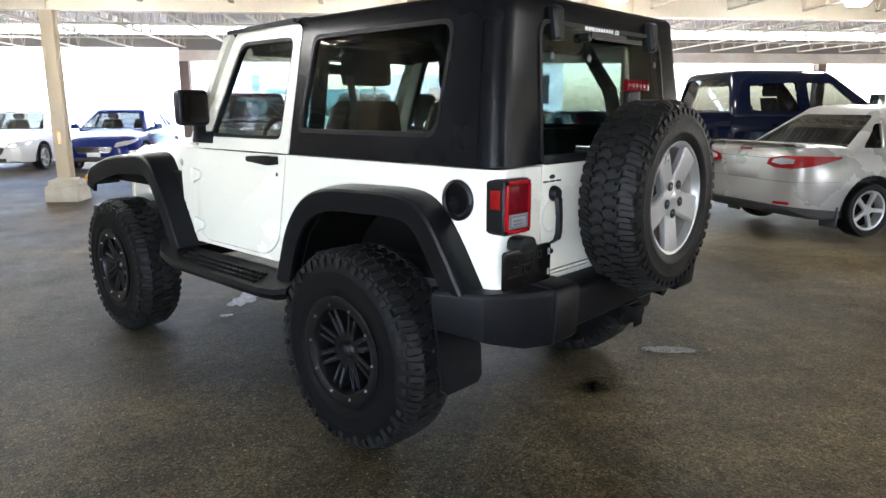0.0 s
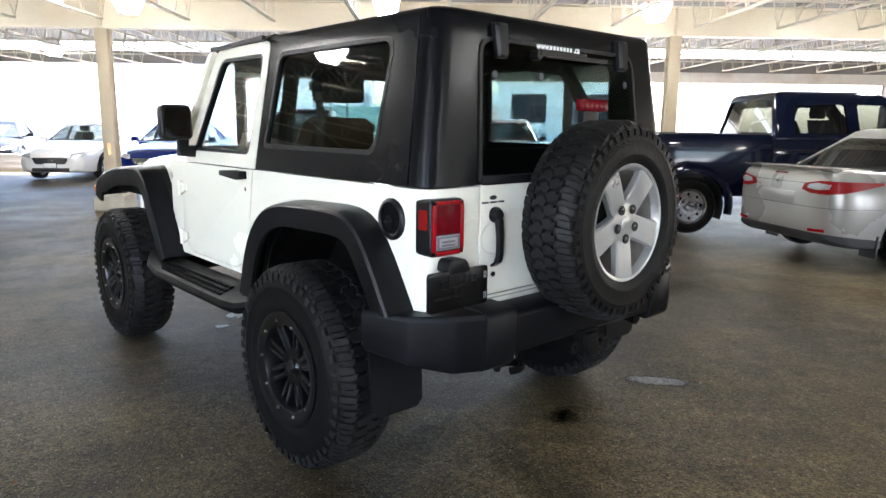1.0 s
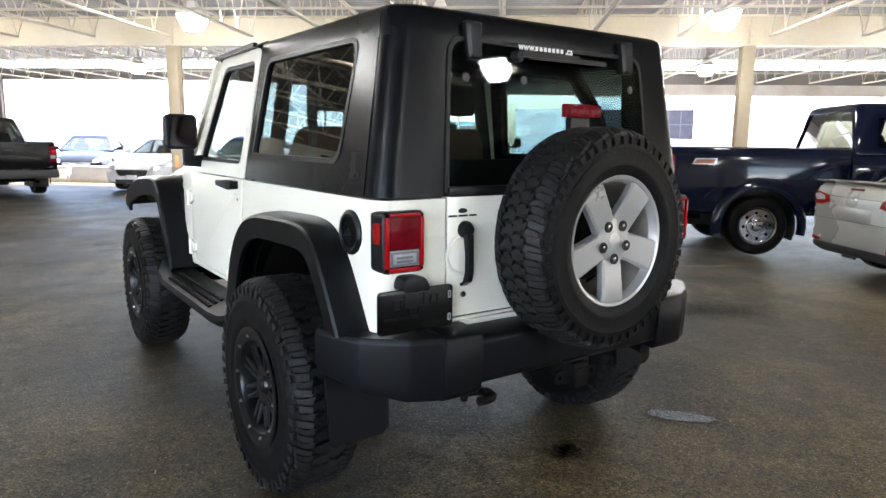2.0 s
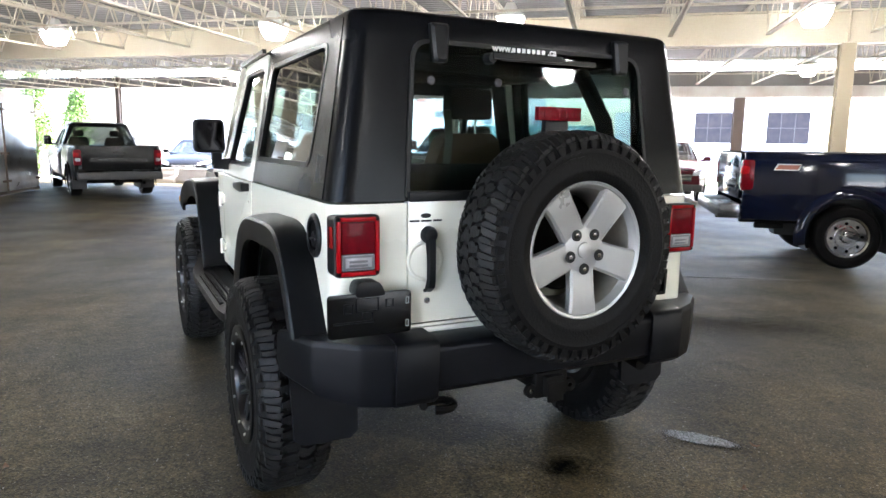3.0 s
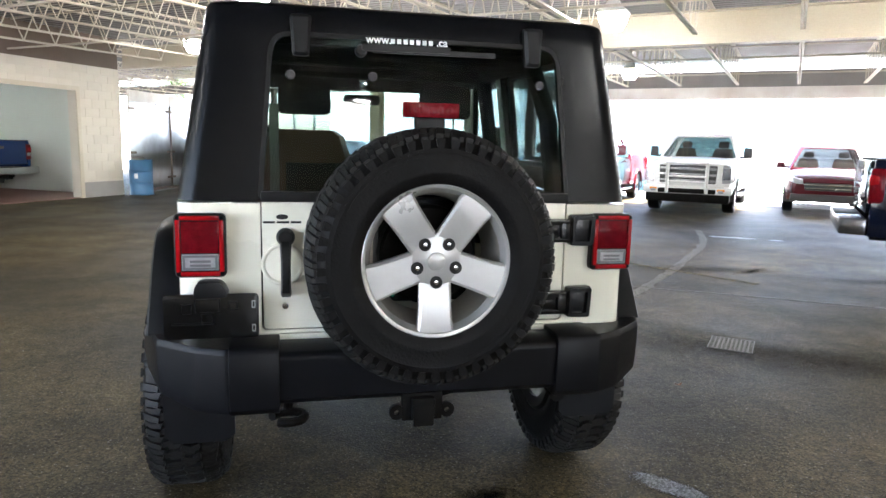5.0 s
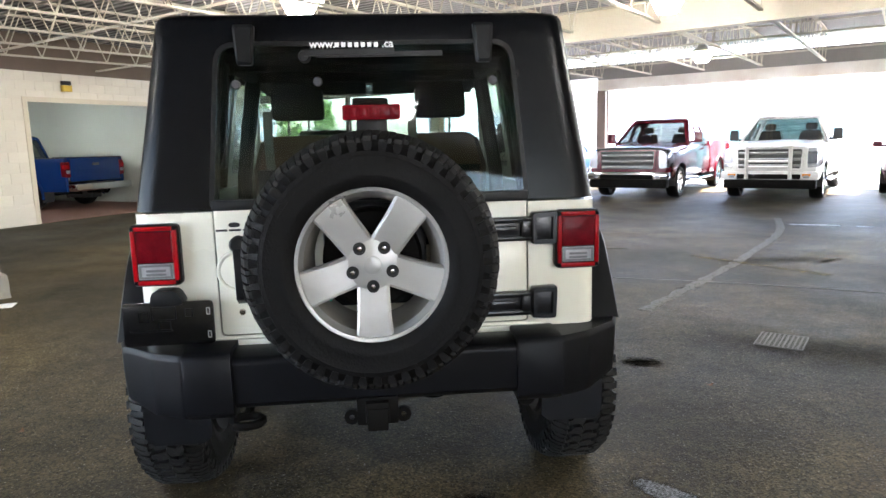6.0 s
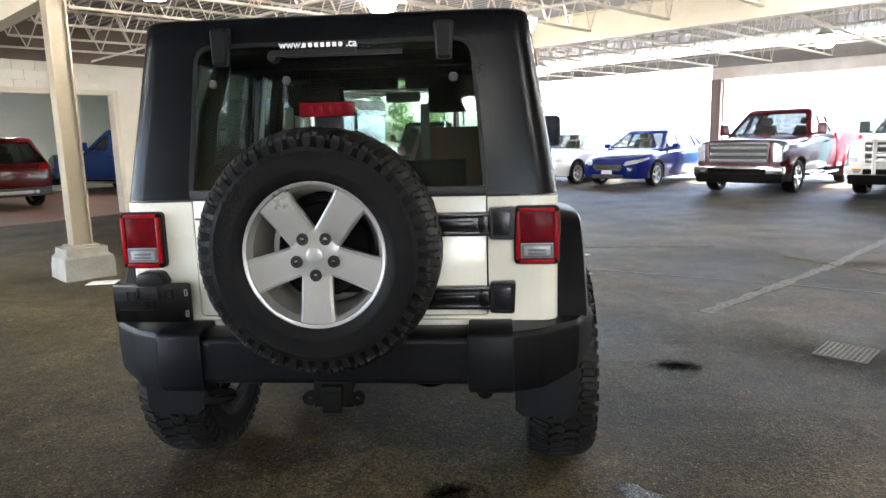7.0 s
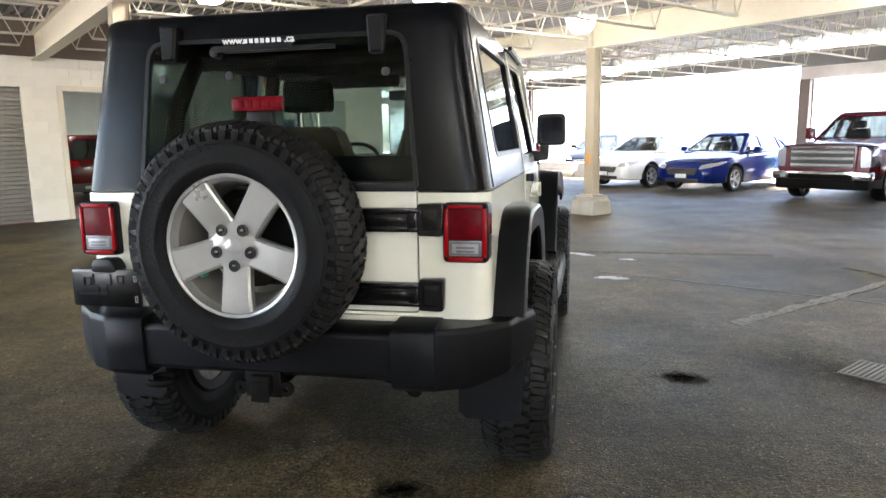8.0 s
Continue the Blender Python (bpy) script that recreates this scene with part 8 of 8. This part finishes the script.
        solid("dry_leaf", bm, brown, "small curled brown leaf lying on asphalt", "leaf", "", pose(x, y, 0, 0, 0, t), 0, "fallen leaves")
    # paper by the column
    bm = B()
    prism(bm, [(-0.15, -0.08), (0.14, -0.11), (0.16, 0.09), (-0.12, 0.10)], "z", 0.0, 0.006)
    ob = solid("paper_sheet", bm, PAPER, "white sheet of paper lying by the column", "paper", "", pose(-3.70, 3.70, 0, 0, 0, 20), 0)
    # concrete barriers at the yard's edge
    for u in (-9.0, -7.0):
        bm = B()
        prism(bm, [(-0.28, 0.0), (0.28, 0.0), (0.26, 0.14), (0.14, 0.30), (0.10, 0.50), (-0.10, 0.50), (-0.14, 0.30), (-0.26, 0.14)], "x", -0.95, 0.95, 0.02)
        ob = solid("concrete_barrier", bm, surface("pale_concrete", (0.5, 0.48, 0.45), 0.8, scale=3.0, bump=0.3) if "pale_concrete" not in bpy.data.materials else bpy.data.materials["pale_concrete"], "pale precast concrete barrier", "barrier", "", UV @ pose(u, 8.9, 0), group="concrete barriers")
    for i in range(7):
        bm = B()
        prism(bm, [(-0.25, 0.0), (0.25, 0.0), (0.22, 0.14), (0.12, 0.30), (0.09, 0.62), (-0.09, 0.62), (-0.12, 0.30), (-0.22, 0.14)], "x", -1.45, 1.45, 0.02)
        solid("concrete_barrier", bm, bpy.data.materials["pale_concrete"], "pale precast concrete barrier", "barrier", "", UV @ pose(4.0 + i * 3.0, 17.4, 0), group="concrete barriers")
    bm = B()
    box(bm, -12.0, 45.0, 15.4, 18.6, 0.0, 0.05)
    solid("grass_strip", bm, GRASS, "narrow strip of grass beyond the parked cars", "grass", "stuff", UV, 0)
    co = thing("container", UV @ pose(3.6, 14.6, 0), "teal steel container in the yard", "container")
    bm = B()
    box(bm, -2.1, 2.05, -1.2, 1.2, 0.0, 2.15, 0.03)
    part("body", bm, TEAL, co)
    for k in range(16):
        bm = B()
        x = -2.0 + k * 0.245
        box(bm, x, x + 0.10, -1.23, -1.19, 0.2, 2.0, 0.01)
        part("rib", bm, TEAL, co)
    # beyond the yard: a pale fence, a shop front with its sign, trees
    bm = B()
    box(bm, 0.0, 16.0, -0.1, 0.1, 0.0, 3.0)
    fe = solid("yard_fence", bm, FARWALL, "pale grey sheet fence beyond the yard", "fence", "structure", pose(1.5, 37.5, 0, 0, 0, -12), 0)
    for k in range(54):
        bm = B()
        box(bm, 0.12 + k * 0.295, 0.24 + k * 0.295, -0.13, -0.1, 0.1, 2.9)
        part("fence_rib", bm, FARWALL, fe, smooth=0)
    office = building(pose(46.9, 45.9, 0, 0, 0, -48), 12.3, 5.8, 2, 1, "pale low office building beyond the yard")
    bm = B()
    box(bm, -6.0, -0.004, 0.02, 8.0, 0.0, 4.7)
    part("wing_wall", bm, FARWALL, office, "white wing of the building", 0)
    bm = B()
    box(bm, -1.0, 0.0, -0.03, 0.016, 1.95, 3.45, 0.01)
    poster = part("poster", bm, surface("orange_poster", (0.62, 0.28, 0.10), 0.5), office, "orange poster with white words")
    for k, word in enumerate(("STORE", "YOUR", "TIRES", "HERE")):
        lettering(word, 0.28, pose(-0.5, -0.034, 3.12 - k * 0.33, 90, 0, 0), WHITELETTER, poster, "poster_word")
    shop = thing("building", pose(12.5, 44.0, 0, 0, 0, -24.5), "white shop building with a dark-lettered sign band", "building", "far buildings")
    bm = B()
    box(bm, 0.0, 15.0, 0.0, 8.0, 0.0, 6.2)
    part("wall", bm, FARWALL, shop, "white sheet-clad wall", 0)
    bm = B()
    box(bm, -0.2, 15.2, -0.2, 8.2, 6.2, 6.45)
    part("roof", bm, CONCRETE, shop)
    for k in range(4):
        bm = B()
        box(bm, 0.8 + k * 3.5, 3.6 + k * 3.5, -0.05, -0.004, 0.0, 3.3, 0.01)
        part("overhead_door", bm, PEARL, shop, "white overhead door")
        bm = B()
        box(bm, 3.68 + k * 3.5, 4.22 + k * 3.5, -0.06, -0.004, 0.0, 3.7, 0.01)
        part("door_pillar", bm, surface("grey_blue_trim", (0.22, 0.28, 0.32), 0.6) if "grey_blue_trim" not in bpy.data.materials else bpy.data.materials["grey_blue_trim"], shop, "grey-blue pillar")
    bm = B()
    box(bm, 4.5, 11.5, -0.14, -0.02, 4.05, 4.95, 0.02)
    sign = part("sign_board", bm, PEARL, shop, "white sign board")
    lettering("TIRE", 0.80, pose(8.3, -0.15, 4.22, 90, 0, 0), SIGNGREY, sign, "sign_lettering")
    bm = B()
    box(bm, 5.9, 6.6, -0.155, -0.14, 4.25, 4.8, 0.0)
    part("sign_shape", bm, surface("red_sign", (0.6, 0.25, 0.2), 0.5), sign, "plain red shape on the sign", 0)
    for x, y, h, w, sd in ((-4.2, 28.5, 4.1, 1.1, 1), (-5.6, 29.0, 4.9, 1.3, 2), (-2.75, 30.6, 3.6, 1.0, 3)):
        tree(x, y, h, w, sd, "upright bright green hedge tree")
    # unseen wall added far behind the camera, so that reflections end on something
    bm = B()
    box(bm, -16.0, 38.0, -34.3, -34.0, 0.0, 3.2)
    solid("reflection_wall", bm, FARWALL, "pale unseen wall added to close off reflections", "wall", "structure", UV, 0)


surroundings()
barrel()
steel_doors()
